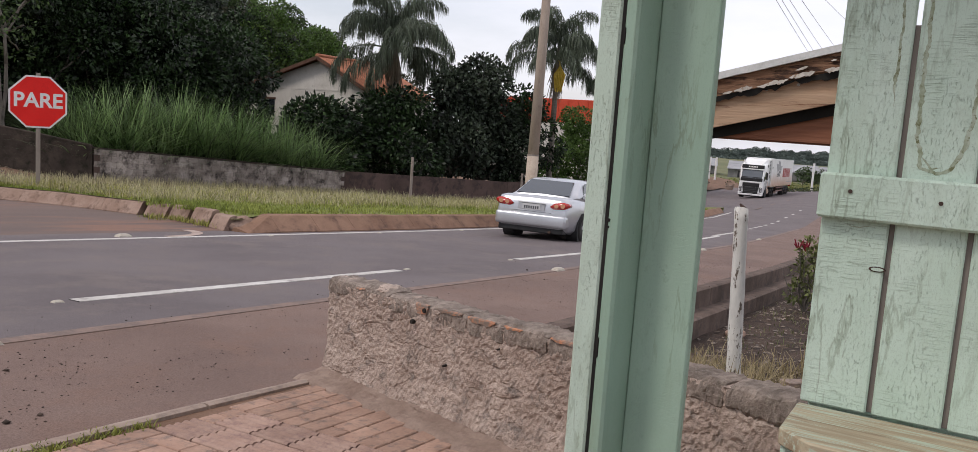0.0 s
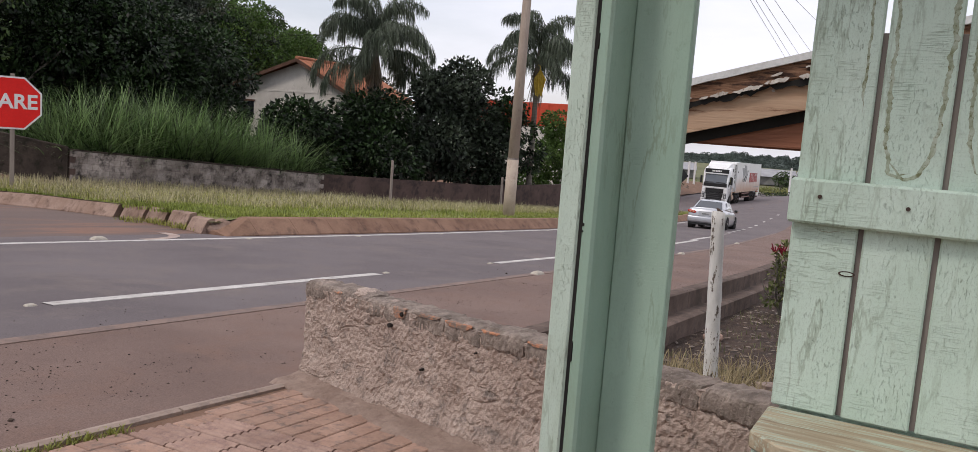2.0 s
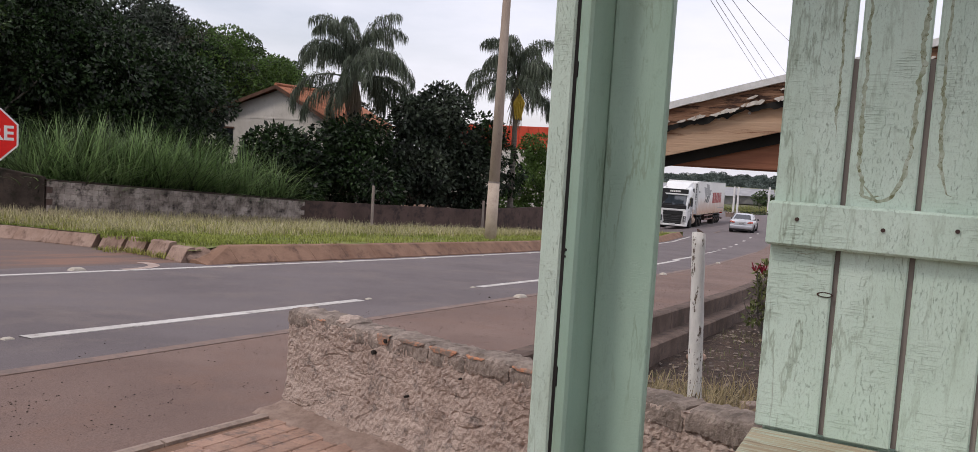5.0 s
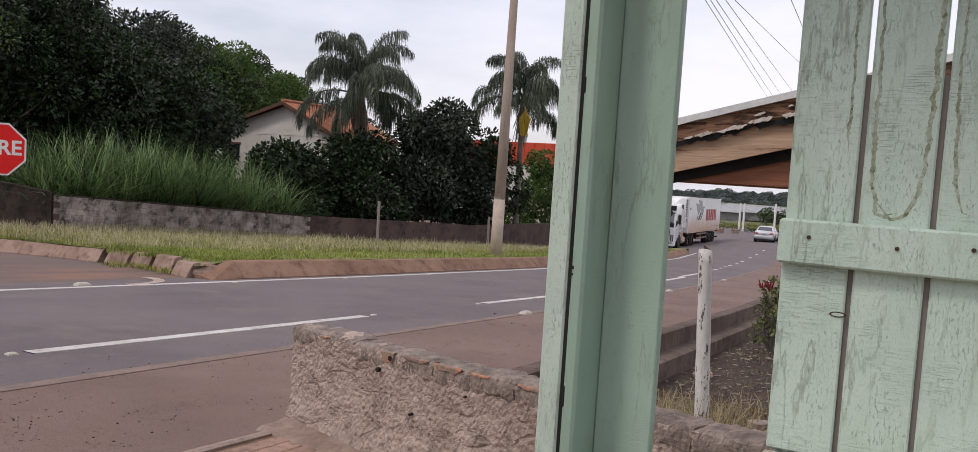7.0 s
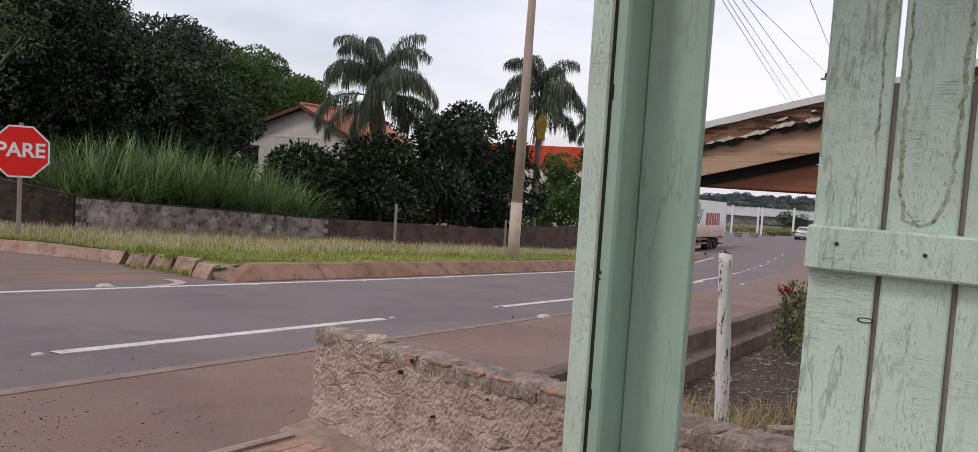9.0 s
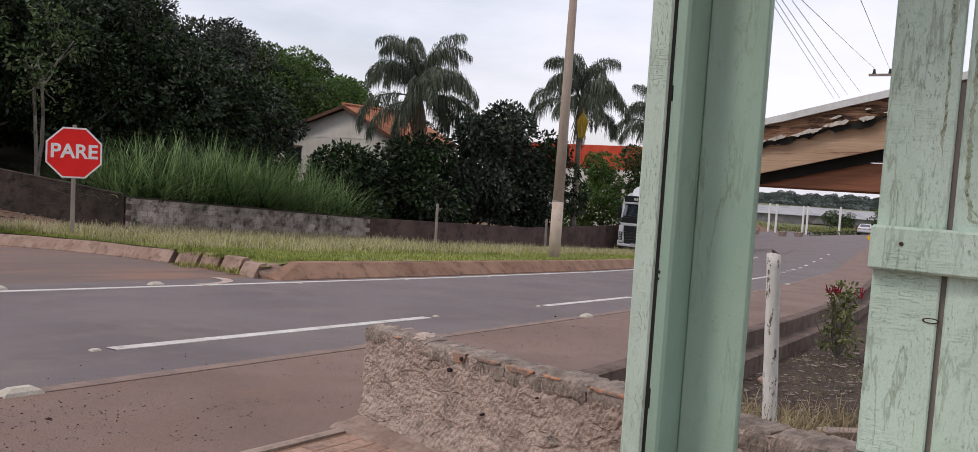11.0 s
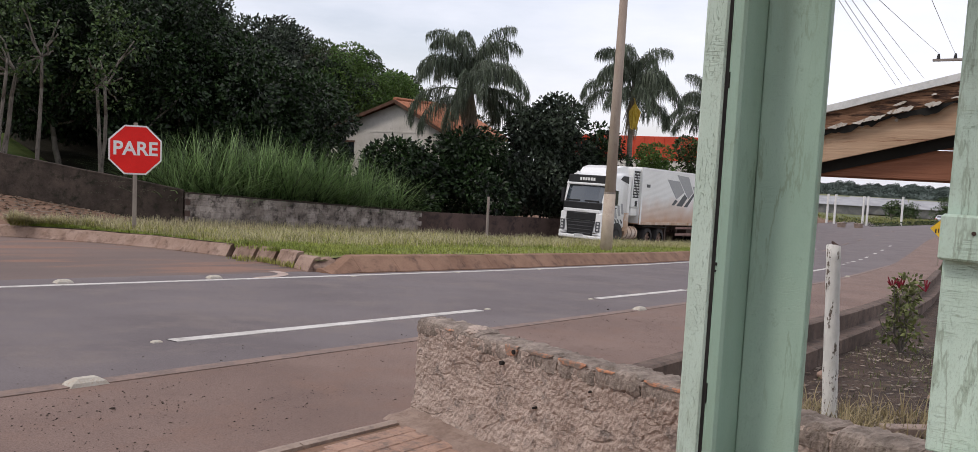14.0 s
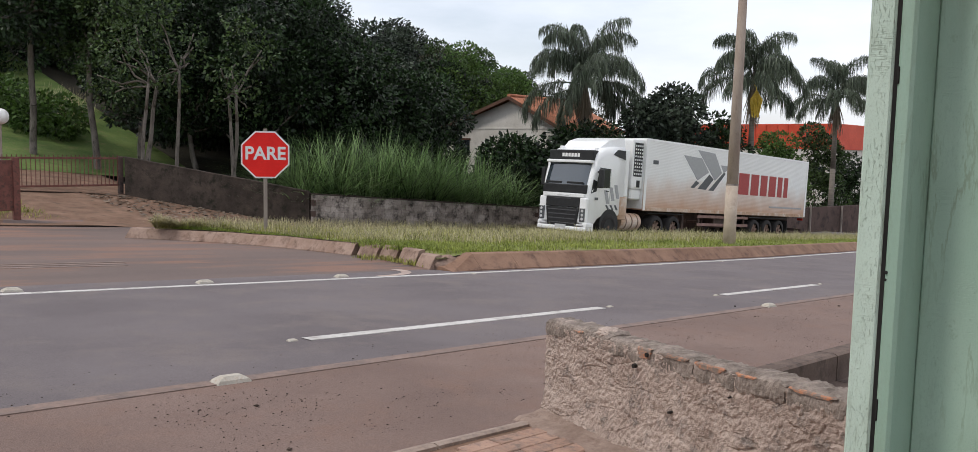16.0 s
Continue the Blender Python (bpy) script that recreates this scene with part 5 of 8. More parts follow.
# ---- refrigerated semi-trailer: kingpin at x = 0 ----
trailer = thing("semi_trailer", "long white ribbed refrigerated semi-trailer with grey and red decals, muddy below", "trailer")
XF, XE, TZ0, TZ1 = 1.68, -12.95, 1.22, 4.12
part("body", bx(XE, XF, -1.29, 1.29, TZ0, TZ1, 0.03), REEFER, trailer, "white ribbed insulated box")
for s in (1, -1):
    ya, yb = sorted((s * 1.29, s * 1.305))
    part("lower_rail", bx(XE - 0.01, XF + 0.01, ya, yb, TZ0 - 0.02, TZ0 + 0.13, 0.004), MUD, trailer, "mud-coated lower rail")
    part("top_rail", bx(XE - 0.01, XF + 0.01, ya, yb, TZ1 - 0.09, TZ1 + 0.008, 0.004), WHITECAR, trailer)
    for x in (XE, XF - 0.16):
        part("corner_post", bx(x, x + 0.16, ya, yb + 0.002 if s > 0 else yb, TZ0, TZ1, 0.004), WHITECAR, trailer)
    # guard rails and their hangers
    for z in (0.62, 0.98):
        part("guard_rail", bx(-7.08, -2.58, min(s * 1.20, s * 1.24), max(s * 1.20, s * 1.24), z, z + 0.13, 0.01), SKIRT, trailer, "dusty side guard rail")
    for x in (-2.8, -4.1, -5.5, -6.8):
        part("guard_hanger", bx(x, x + 0.07, min(s * 1.13, s * 1.20), max(s * 1.13, s * 1.20), 0.6, 1.22), CHASSIS, trailer)
    part("landing_leg", bx(-1.75, -1.6, min(s * 0.95, s * 1.08), max(s * 0.95, s * 1.08), 0.35, 1.2, 0.01), CHASSIS, trailer)
    part("mudguard", bx(-11.0, -7.1, min(s * 0.8, s * 1.27), max(s * 0.8, s * 1.27), 1.06, 1.10, 0.01), BLACKP, trailer)
    part("mud_flap", bx(-11.2, -11.17, min(s * 0.75, s * 1.22), max(s * 0.75, s * 1.22), 0.3, 1.0), BLACKP, trailer)
    part("rear_lamp", bx(XE - 0.05, XE, min(s * 0.9, s * 1.2), max(s * 0.9, s * 1.2), 1.02, 1.14, 0.01), TAIL, trailer)
    # decals: three slanted chevron pieces, their dark feet and six tall bars for the name
    yd = s * 1.296
    sg = 1 if s > 0 else -1

    def decal(name, pts, material, label):
        quad(name, [(x, yd, z) for x, z in pts], material, trailer, label, 0.004)
    if s > 0:
        for pts in ([(-1.07, 3.64), (-2.49, 3.60), (-3.15, 3.02), (-2.27, 2.62)], [(-2.15, 3.94), (-3.57, 3.88), (-4.26, 3.05), (-3.70, 2.68)], [(-4.15, 3.39), (-5.09, 3.39), (-4.42, 3.06)]):
            decal("chevron", pts, GREYLOGO, "slanted grey chevron piece")
        for pts in ([(-1.75, 2.28), (-2.15, 2.61), (-2.43, 2.52), (-2.04, 2.28)], [(-2.32, 2.26), (-3.21, 2.93), (-3.59, 2.73), (-2.99, 2.24)], [(-3.21, 2.22), (-4.45, 3.10), (-4.59, 3.03), (-3.65, 2.22)]):
            decal("chevron_foot", pts, DARKLOGO, "slanted dark foot of the chevron")
        x = -5.84
        for w in (1.10, 0.90, 0.80, 0.85, 0.62, 0.56):
            decal("red_bar", [(x, 2.15), (x - w + 0.14, 2.15), (x - w + 0.14, 3.15), (x, 3.15)], REDLOGO, "dark red name bar")
            x -= w + 0.05
        decal("grey_line", [(-8.96, 1.60), (-12.5, 1.60), (-12.5, 1.68), (-8.96, 1.68)], GREYLOGO, "thin grey line of small print")
        decal("number_bar", [(1.15, 3.12), (0.78, 3.12), (0.78, 3.28), (1.15, 3.28)], DARKLOGO, "dark number bar")
part("reefer_unit", bx(XF + 0.01, XF + 0.76, -1.2, 1.2, 2.05, 4.04, 0.08, seg=2), WHITECAR, trailer, "white refrigeration unit")
part("unit_base", bx(XF + 0.01, XF + 0.70, -1.15, 1.15, 1.62, 2.045, 0.05), WHITECAR, trailer)
for s in (1, -1):
    g = part("unit_grille", bx(XF + 0.10, XF + 0.66, min(s * 1.2, s * 1.212), max(s * 1.2, s * 1.212), 2.55, 3.90, 0.01), BLACKP, trailer, "black perforated side grille")
    for i in range(4):
        for j in range(9):
            part("grille_web", bx(XF + 0.13 + i * 0.14, XF + 0.195 + i * 0.14, min(s * 1.213, s * 1.22), max(s * 1.213, s * 1.22), 2.62 + j * 0.14, 2.69 + j * 0.14), WHITECAR, g)
    part("unit_hatch", bx(XF + 0.2, XF + 0.42, min(s * 1.201, s * 1.212), max(s * 1.201, s * 1.212), 2.12, 2.40), BLACKP, trailer)
part("bulkhead_frame", bx(XF - 0.001, XF + 0.008, -1.25, 1.25, TZ0 + 0.05, TZ1 - 0.05), WHITECAR, trailer)
part("subframe", bx(XE + 0.3, 0.8, -0.5, 0.5, 0.86, 1.21, 0.02), CHASSIS, trailer, "dusty steel subframe")
part("under_box", bx(-5.2, -4.2, 0.5, 1.1, 0.55, 1.15, 0.03), CHASSIS, trailer)
part("rear_bar", bx(XE + 0.02, XE + 0.12, -1.2, 1.2, 0.45, 0.58, 0.01), CHASSIS, trailer, "rear under-run bar")
trailer_wheels = [wheel(trailer, x, s * 0.97, 0.50, 0.52, RIMDARK, 8) for x in (-7.82, -9.08, -10.34) for s in (1, -1)]


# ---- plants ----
# set darker than such leaves are: the woods' deep shade is in this colour
LEAF_DARK = leaf_mat("shade_dark_leaves", (0.006, 0.015, 0.004), (0.026, 0.052, 0.015), 0.95, 0.1, 0.5)
LEAF_MID = leaf_mat("mid_green_leaves", (0.026, 0.048, 0.013), (0.066, 0.105, 0.032), 0.8, 0.2)
LEAF_LIGHT = leaf_mat("light_green_leaves", (0.055, 0.11, 0.022), (0.11, 0.18, 0.045), 0.6, 0.3)
LEAF_GREY = leaf_mat("grey_green_leaves", (0.020, 0.030, 0.019), (0.060, 0.078, 0.050), 0.95, 0.15)
PALM = leaf_mat("palm_leaflets", (0.062, 0.082, 0.052), (0.160, 0.188, 0.135), 0.7, 0.3, 0.45)
CANE = leaf_mat("cane_grass", (0.075, 0.135, 0.040), (0.215, 0.305, 0.13), 0.9, 0.3, 0.45)
LEAF_OLIVE = leaf_mat("olive_brown_leaves", (0.026, 0.028, 0.016), (0.070, 0.070, 0.040), 0.7, 0.15)
GRASS = leaf_mat("island_grass", (0.20, 0.215, 0.045), (0.37, 0.35, 0.105), 0.6, 0.3)
GRASS_SHORT = leaf_mat("short_green_turf", (0.165, 0.215, 0.035), (0.29, 0.32, 0.075), 0.5, 0.3)
STRAW = leaf_mat("seeding_grass", (0.33, 0.30, 0.16), (0.47, 0.42, 0.26), 0.5, 0.3)
DRY = leaf_mat("dry_grass", (0.24, 0.19, 0.10), (0.36, 0.29, 0.16), 0.35, 0.2)
BARK = mat("grey_bark", (0.11, 0.095, 0.08), (0.20, 0.175, 0.15), 4, 0.95, 0.8, stretch=(1, 1, 0.3), c3=(0.05, 0.045, 0.038), spots=(0.52, 0.66), fine=25, bump_dist=0.02)
PALMBARK = mat("ringed_palm_trunk", (0.14, 0.12, 0.10), (0.22, 0.195, 0.165), 2, 0.95, 0.7, stretch=(0.4, 0.4, 6), fine=10, bump_dist=0.02)
# brown taken almost to black, standing for shadow beneath the trees
LITTER = mat("shade_dark_litter", (0.022, 0.02, 0.013), (0.045, 0.038, 0.024), 0.8, 0.95, 0.6, fine=9, bump_dist=0.05)


def fast(name, verts, quads, material, parent=None, label="", smooth=False):
    """A mesh from numpy arrays of vertices and of quads (or triangles)."""
    verts, quads = np.asarray(verts, np.float32), np.asarray(quads, np.int32)
    k = quads.shape[1]
    me = bpy.data.meshes.new(name)
    me.vertices.add(len(verts))
    me.vertices.foreach_set("co", verts.ravel())
    me.loops.add(quads.size)
    me.loops.foreach_set("vertex_index", quads.ravel())
    me.polygons.add(len(quads))
    me.polygons.foreach_set("loop_start", np.arange(0, quads.size, k, dtype=np.int32))
    if smooth:
        me.polygons.foreach_set("use_smooth", np.ones(len(quads), bool))
    me.update(calc_edges=True)
    me.materials.append(material)
    ob = new(name, me)
    ob.parent = parent
    if label:
        tagged(ob, label)
    return ob


def leaf_cloud(rng, blobs, per, size, droop=0.25):
    """Pointed leaves scattered in the shells of (centre, radii) blobs. Returns vertices, quads."""
    V = []
    for c, r in blobs:
        n = max(8, int(per * (r[0] * r[1] + r[0] * r[2] + r[1] * r[2]) / 3))
        d = rng.normal(size=(n, 3))
        d /= np.linalg.norm(d, axis=1)[:, None]
        rad = rng.uniform(0.62, 1.06, (n, 1)) ** 0.6
        p = np.array(c) + d * rad * np.array(r)
        out = d + rng.normal(scale=0.55, size=(n, 3))
        out[:, 2] -= droop
        out /= np.linalg.norm(out, axis=1)[:, None]
        side = np.cross(out, rng.normal(size=(n, 3)))
        side /= np.linalg.norm(side, axis=1)[:, None]
        nrm = np.cross(out, side)
        L = size * rng.uniform(0.6, 1.35, (n, 1))
        a = p
        b = p + out * L * 0.5 + side * L * 0.27 + nrm * L * 0.06
        t = p + out * L - nrm * L * 0.08
        e = p + out * L * 0.5 - side * L * 0.27 + nrm * L * 0.06
        V.append(np.stack([a, b, t, e], 1).reshape(-1, 3))
    V = np.concatenate(V)
    return V, np.arange(len(V)).reshape(-1, 4)


def crown_blobs(rng, w, h, z0, n, flat=0.8):
    """Irregular heap of blobs filling a crown w wide and h high from z0."""
    out = []
    for i in range(n):
        u = (i + 0.5) / n
        z = z0 + h * (0.12 + 0.80 * u)
        prof = math.sin(math.pi * min(1.0, 0.22 + 0.75 * u)) ** 0.7
        a = rng.uniform(0, 2 * math.pi)
        rr = w * 0.5 * prof * rng.uniform(0.25, 0.85)
        s = w * rng.uniform(0.13, 0.23)
        out.append(((rr * math.cos(a), rr * math.sin(a), z), (s * rng.uniform(0.8, 1.3), s * rng.uniform(0.8, 1.3), s * flat)))
    return out


def branch(bm, p, q, r0, r1, rng, n=5, wob=0.06):
    p, q = Vector(p), Vector(q)
    last, rl = p, r0
    for i in range(1, n + 1):
        k = i / n
        c = p.lerp(q, k) + Vector(rng.normal(size=3)) * wob * (q - p).length * 0.3 * (k < 1)
        rr = r0 + (r1 - r0) * k
        cyl(bm, last, c, rl, rr, n=8, caps=(i in (1, n)))
        last, rl = c, rr


def tree(x, y, h, w, trunk_h, material, label, seed, name="tree", leaf=0.26, per=420, blobs=20, trunk_r=0.16, group="", base=None, stems=1, flat=0.8):
    rng = np.random.default_rng(seed)
    z = gz(x, y) - 0.25 if base is None else base
    t = thing(name, label, "tree" if name != "shrub" else "shrub", Matrix.Translation((x, y, z)), group)
    bm = bmesh.new()
    tops = []
    for s in range(stems):
        a = rng.uniform(0, 6.28)
        off = 0.25 * (stems > 1)
        foot = (off * math.cos(a), off * math.sin(a), -0.3)
        head = (w * 0.07 * math.cos(a) * stems, w * 0.07 * math.sin(a) * stems, trunk_h)
        branch(bm, foot, head, trunk_r, trunk_r * 0.62, rng, 5, 0.03)
        tops.append(head)
    bl = crown_blobs(rng, w, h - trunk_h * 0.75, trunk_h * 0.75, blobs, flat)
    for i, (c, r) in enumerate(bl[: 9]):
        branch(bm, tops[i % stems], c, trunk_r * 0.45, 0.025, rng, 4, 0.12)
    part("trunk", bm, BARK, t, smooth=True)
    V, Q = leaf_cloud(rng, bl, per, leaf)
    fast("crown", V, Q, material, t)
    return t


# plan point from a bearing and distance as taken from the camera's place
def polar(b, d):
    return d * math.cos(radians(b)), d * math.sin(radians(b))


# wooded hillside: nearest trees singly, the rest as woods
# treetop outline in the camera's view, rise by bearing; crown heights fit it
OUTLINE_B = [36, 38, 41, 43.3, 47, 50.5, 54.8, 58, 62, 76]
OUTLINE_E = [0.045, 0.06, 0.085, 0.111, 0.135, 0.15, 0.163, 0.19, 0.23, 0.27]
sheet("woodland_floor", steps(14.5, 110, 40), steps(31.5, 110, 30), -0.25, LITTER, "leaf litter darkened for the shade under the woods", "woodland floor", jitter=0.2)


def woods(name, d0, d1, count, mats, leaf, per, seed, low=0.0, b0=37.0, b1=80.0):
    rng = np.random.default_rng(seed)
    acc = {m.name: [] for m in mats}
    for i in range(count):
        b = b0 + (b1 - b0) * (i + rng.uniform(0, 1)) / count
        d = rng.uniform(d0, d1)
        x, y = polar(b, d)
        top = 1.15 + d * float(np.interp(b, OUTLINE_B, OUTLINE_E)) * (1 - low * rng.uniform(0.3, 1.0)) - rng.uniform(0, 2.6)
        g = gz(x, y)
        h = max(4.0, top - g)
        w = min(h, 9.0) * rng.uniform(0.75, 1.05)
        bl = crown_blobs(rng, w, h * 0.85, h * 0.15, int(rng.integers(17, 26)))
        V, Q = leaf_cloud(rng, bl, per, leaf)
        acc[mats[int(rng.integers(0, len(mats)))].name].append(V + np.array((x, y, g)))
    for m in mats:
        if acc[m.name]:
            V = np.concatenate(acc[m.name])
            tagged(fast(name, V, np.arange(len(V)).reshape(-1, 4), m), "dense dark green woodland climbing a hillside", "woods", kind="stuff")


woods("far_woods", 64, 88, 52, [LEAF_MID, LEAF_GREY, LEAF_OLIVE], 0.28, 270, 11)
# the nearer woods take the shade-darkened leaves
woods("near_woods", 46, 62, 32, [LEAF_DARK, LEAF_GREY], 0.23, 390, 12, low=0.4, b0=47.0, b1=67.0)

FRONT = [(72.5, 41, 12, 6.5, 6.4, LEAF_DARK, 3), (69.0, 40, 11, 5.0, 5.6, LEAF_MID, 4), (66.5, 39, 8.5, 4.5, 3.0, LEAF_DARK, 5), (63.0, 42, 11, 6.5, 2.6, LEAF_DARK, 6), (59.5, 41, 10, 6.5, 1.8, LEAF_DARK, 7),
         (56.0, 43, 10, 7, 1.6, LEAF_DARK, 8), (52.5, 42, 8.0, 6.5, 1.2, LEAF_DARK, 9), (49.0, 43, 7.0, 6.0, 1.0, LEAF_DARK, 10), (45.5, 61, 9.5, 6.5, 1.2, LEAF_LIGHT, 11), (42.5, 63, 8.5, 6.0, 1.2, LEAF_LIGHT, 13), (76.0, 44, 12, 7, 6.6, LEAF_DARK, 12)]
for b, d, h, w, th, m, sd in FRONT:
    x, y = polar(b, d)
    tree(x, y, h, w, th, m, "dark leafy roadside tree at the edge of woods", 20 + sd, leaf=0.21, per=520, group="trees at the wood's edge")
# slim pale-stemmed trees behind the boundary wall
for b, d, h, w, th, m, sd, st in ((66.8, 34.5, 8.4, 3.8, 4.4, LEAF_MID, 41, 3), (64.3, 34.0, 8.6, 2.2, 5.2, LEAF_MID, 42, 1), (60.6, 33.5, 8.0, 2.8, 4.6, LEAF_MID, 43, 2)):
    x, y = polar(b, d)
    tree(x, y, h, w, th, m, "slim pale-stemmed tree with light open foliage", sd, leaf=0.17, per=300, blobs=13, trunk_r=0.085, stems=st, group="slim trees behind the wall")

# trees and shrubs round the house
x, y = polar(41.7, 41)
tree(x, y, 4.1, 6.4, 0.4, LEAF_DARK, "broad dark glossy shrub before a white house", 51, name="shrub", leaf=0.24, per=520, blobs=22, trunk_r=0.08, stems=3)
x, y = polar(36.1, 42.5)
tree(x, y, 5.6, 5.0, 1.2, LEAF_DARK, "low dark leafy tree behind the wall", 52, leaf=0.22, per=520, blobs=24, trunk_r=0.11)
x, y = polar(33.2, 45)
tree(x, y, 7.0, 5.2, 1.6, LEAF_GREY, "dense dark grey-green tree with hanging leaves", 53, leaf=0.26, per=460, blobs=22)
x, y = polar(30.8, 47)
tree(x, y, 8.2, 6.4, 1.2, LEAF_GREY, "dense dark grey-green tree with hanging leaves", 54, leaf=0.26, per=460, blobs=28)
x, y = polar(28.4, 48.5)
tree(x, y, 6.8, 5.0, 1.0, LEAF_DARK, "dark round tree beside a utility pole", 55, leaf=0.24, per=460, blobs=20)
x, y = polar(24.8, 58)
tree(x, y, 6.7, 4.5, 0.5, LEAF_LIGHT, "bright green clipped shrub below a palm", 56, name="shrub", leaf=0.2, per=800, blobs=20, trunk_r=0.08)
x, y = polar(22.2, 64)
tree(x, y, 8.2, 4.8, 0.5, LEAF_MID, "yellowish green conifer-like shrub", 57, name="shrub", leaf=0.24, per=460, blobs=20, trunk_r=0.08)
x, y = polar(19.9, 70)
tree(x, y, 6.0, 4.8, 0.5, LEAF_DARK, "dark green rounded shrub by a fence", 58, name="shrub", leaf=0.24, per=460, blobs=18, trunk_r=0.08)
x, y = polar(38.5, 42.5)
tree(x, y, 5.4, 3.6, 1.0, LEAF_DARK, "dark tree beside a house", 59, leaf=0.26, per=420, blobs=20)


# ---- palms ----
def frond_mesh(rng, length, az, elev, droop):
    """One arching feather frond: a bare curved stalk, then long leaflets that hang."""
    n = 46
    V, Q = [], []
    out = np.array((math.cos(az), math.sin(az), 0.0))
    side = np.array((-math.sin(az), math.cos(az), 0.0))
    p = np.array((0.0, 0.0, 0.0))
    sway = rng.normal() * 0.25
    for i in range(n):
        s = i / n
        e = radians(elev - droop * s ** 1.7)
        d = out * math.cos(e) + np.array((0, 0, math.sin(e))) + side * sway * s * 0.5
        d /= np.linalg.norm(d)
        q = p + d * length / n
        r = 0.045 * (1 - s) + 0.008
        k = len(V)
        w = np.cross(d, side)
        V += [p + side * r, p - side * r, q - side * r, q + side * r, p + w * r, p - w * r, q - w * r, q + w * r]
        Q += [(k, k + 1, k + 2, k + 3), (k + 4, k + 5, k + 6, k + 7)]
        if i > 9:
            for sd in (1, -1):
                for rep in range(5):
                    L = (1.0 * math.sin(math.pi * min(1.0, 0.12 + 0.82 * s)) ** 0.7 + 0.12) * rng.uniform(0.7, 1.15)
                    g = d * rng.uniform(0.25, 0.75) + side * sd * rng.uniform(0.25, 0.9) + w * rng.normal() * 0.35
                    g /= np.linalg.norm(g)
                    a = p + (q - p) * rng.uniform(0, 1)
                    m1 = a + g * L * 0.28
                    m2 = m1 + (g * 0.45 + np.array((0, 0, -0.9))) * L * 0.34
                    tip = m2 + np.array((rng.normal() * 0.08, rng.normal() * 0.08, -1.0)) * L * 0.5
                    f = np.array((rng.normal(), rng.normal(), 0.0))
                    f *= 0.0135 / (np.linalg.norm(f) + 1e-6)
                    k = len(V)
                    V += [a - f * 0.6, a + f * 0.6, m1 + f, m1 - f, m2 + f, m2 - f, tip]
                    Q += [(k, k + 1, k + 2, k + 3), (k + 3, k + 2, k + 4, k + 5), (k + 5, k + 4, k + 6)]
        p = q
    me = bpy.data.meshes.new("frond")
    me.from_pydata([tuple(v_) for v_ in V], [], Q)
    me.update()
    me.materials.append(PALM)
    return me


FRUIT = mat("yellow_flower_stalk", (0.55, 0.38, 0.04), (0.68, 0.50, 0.10), 6, 0.8, 0.3)
DEADF = leaf_mat("dead_frond", (0.12, 0.09, 0.06), (0.2, 0.16, 0.11), 0.3, 0.1)


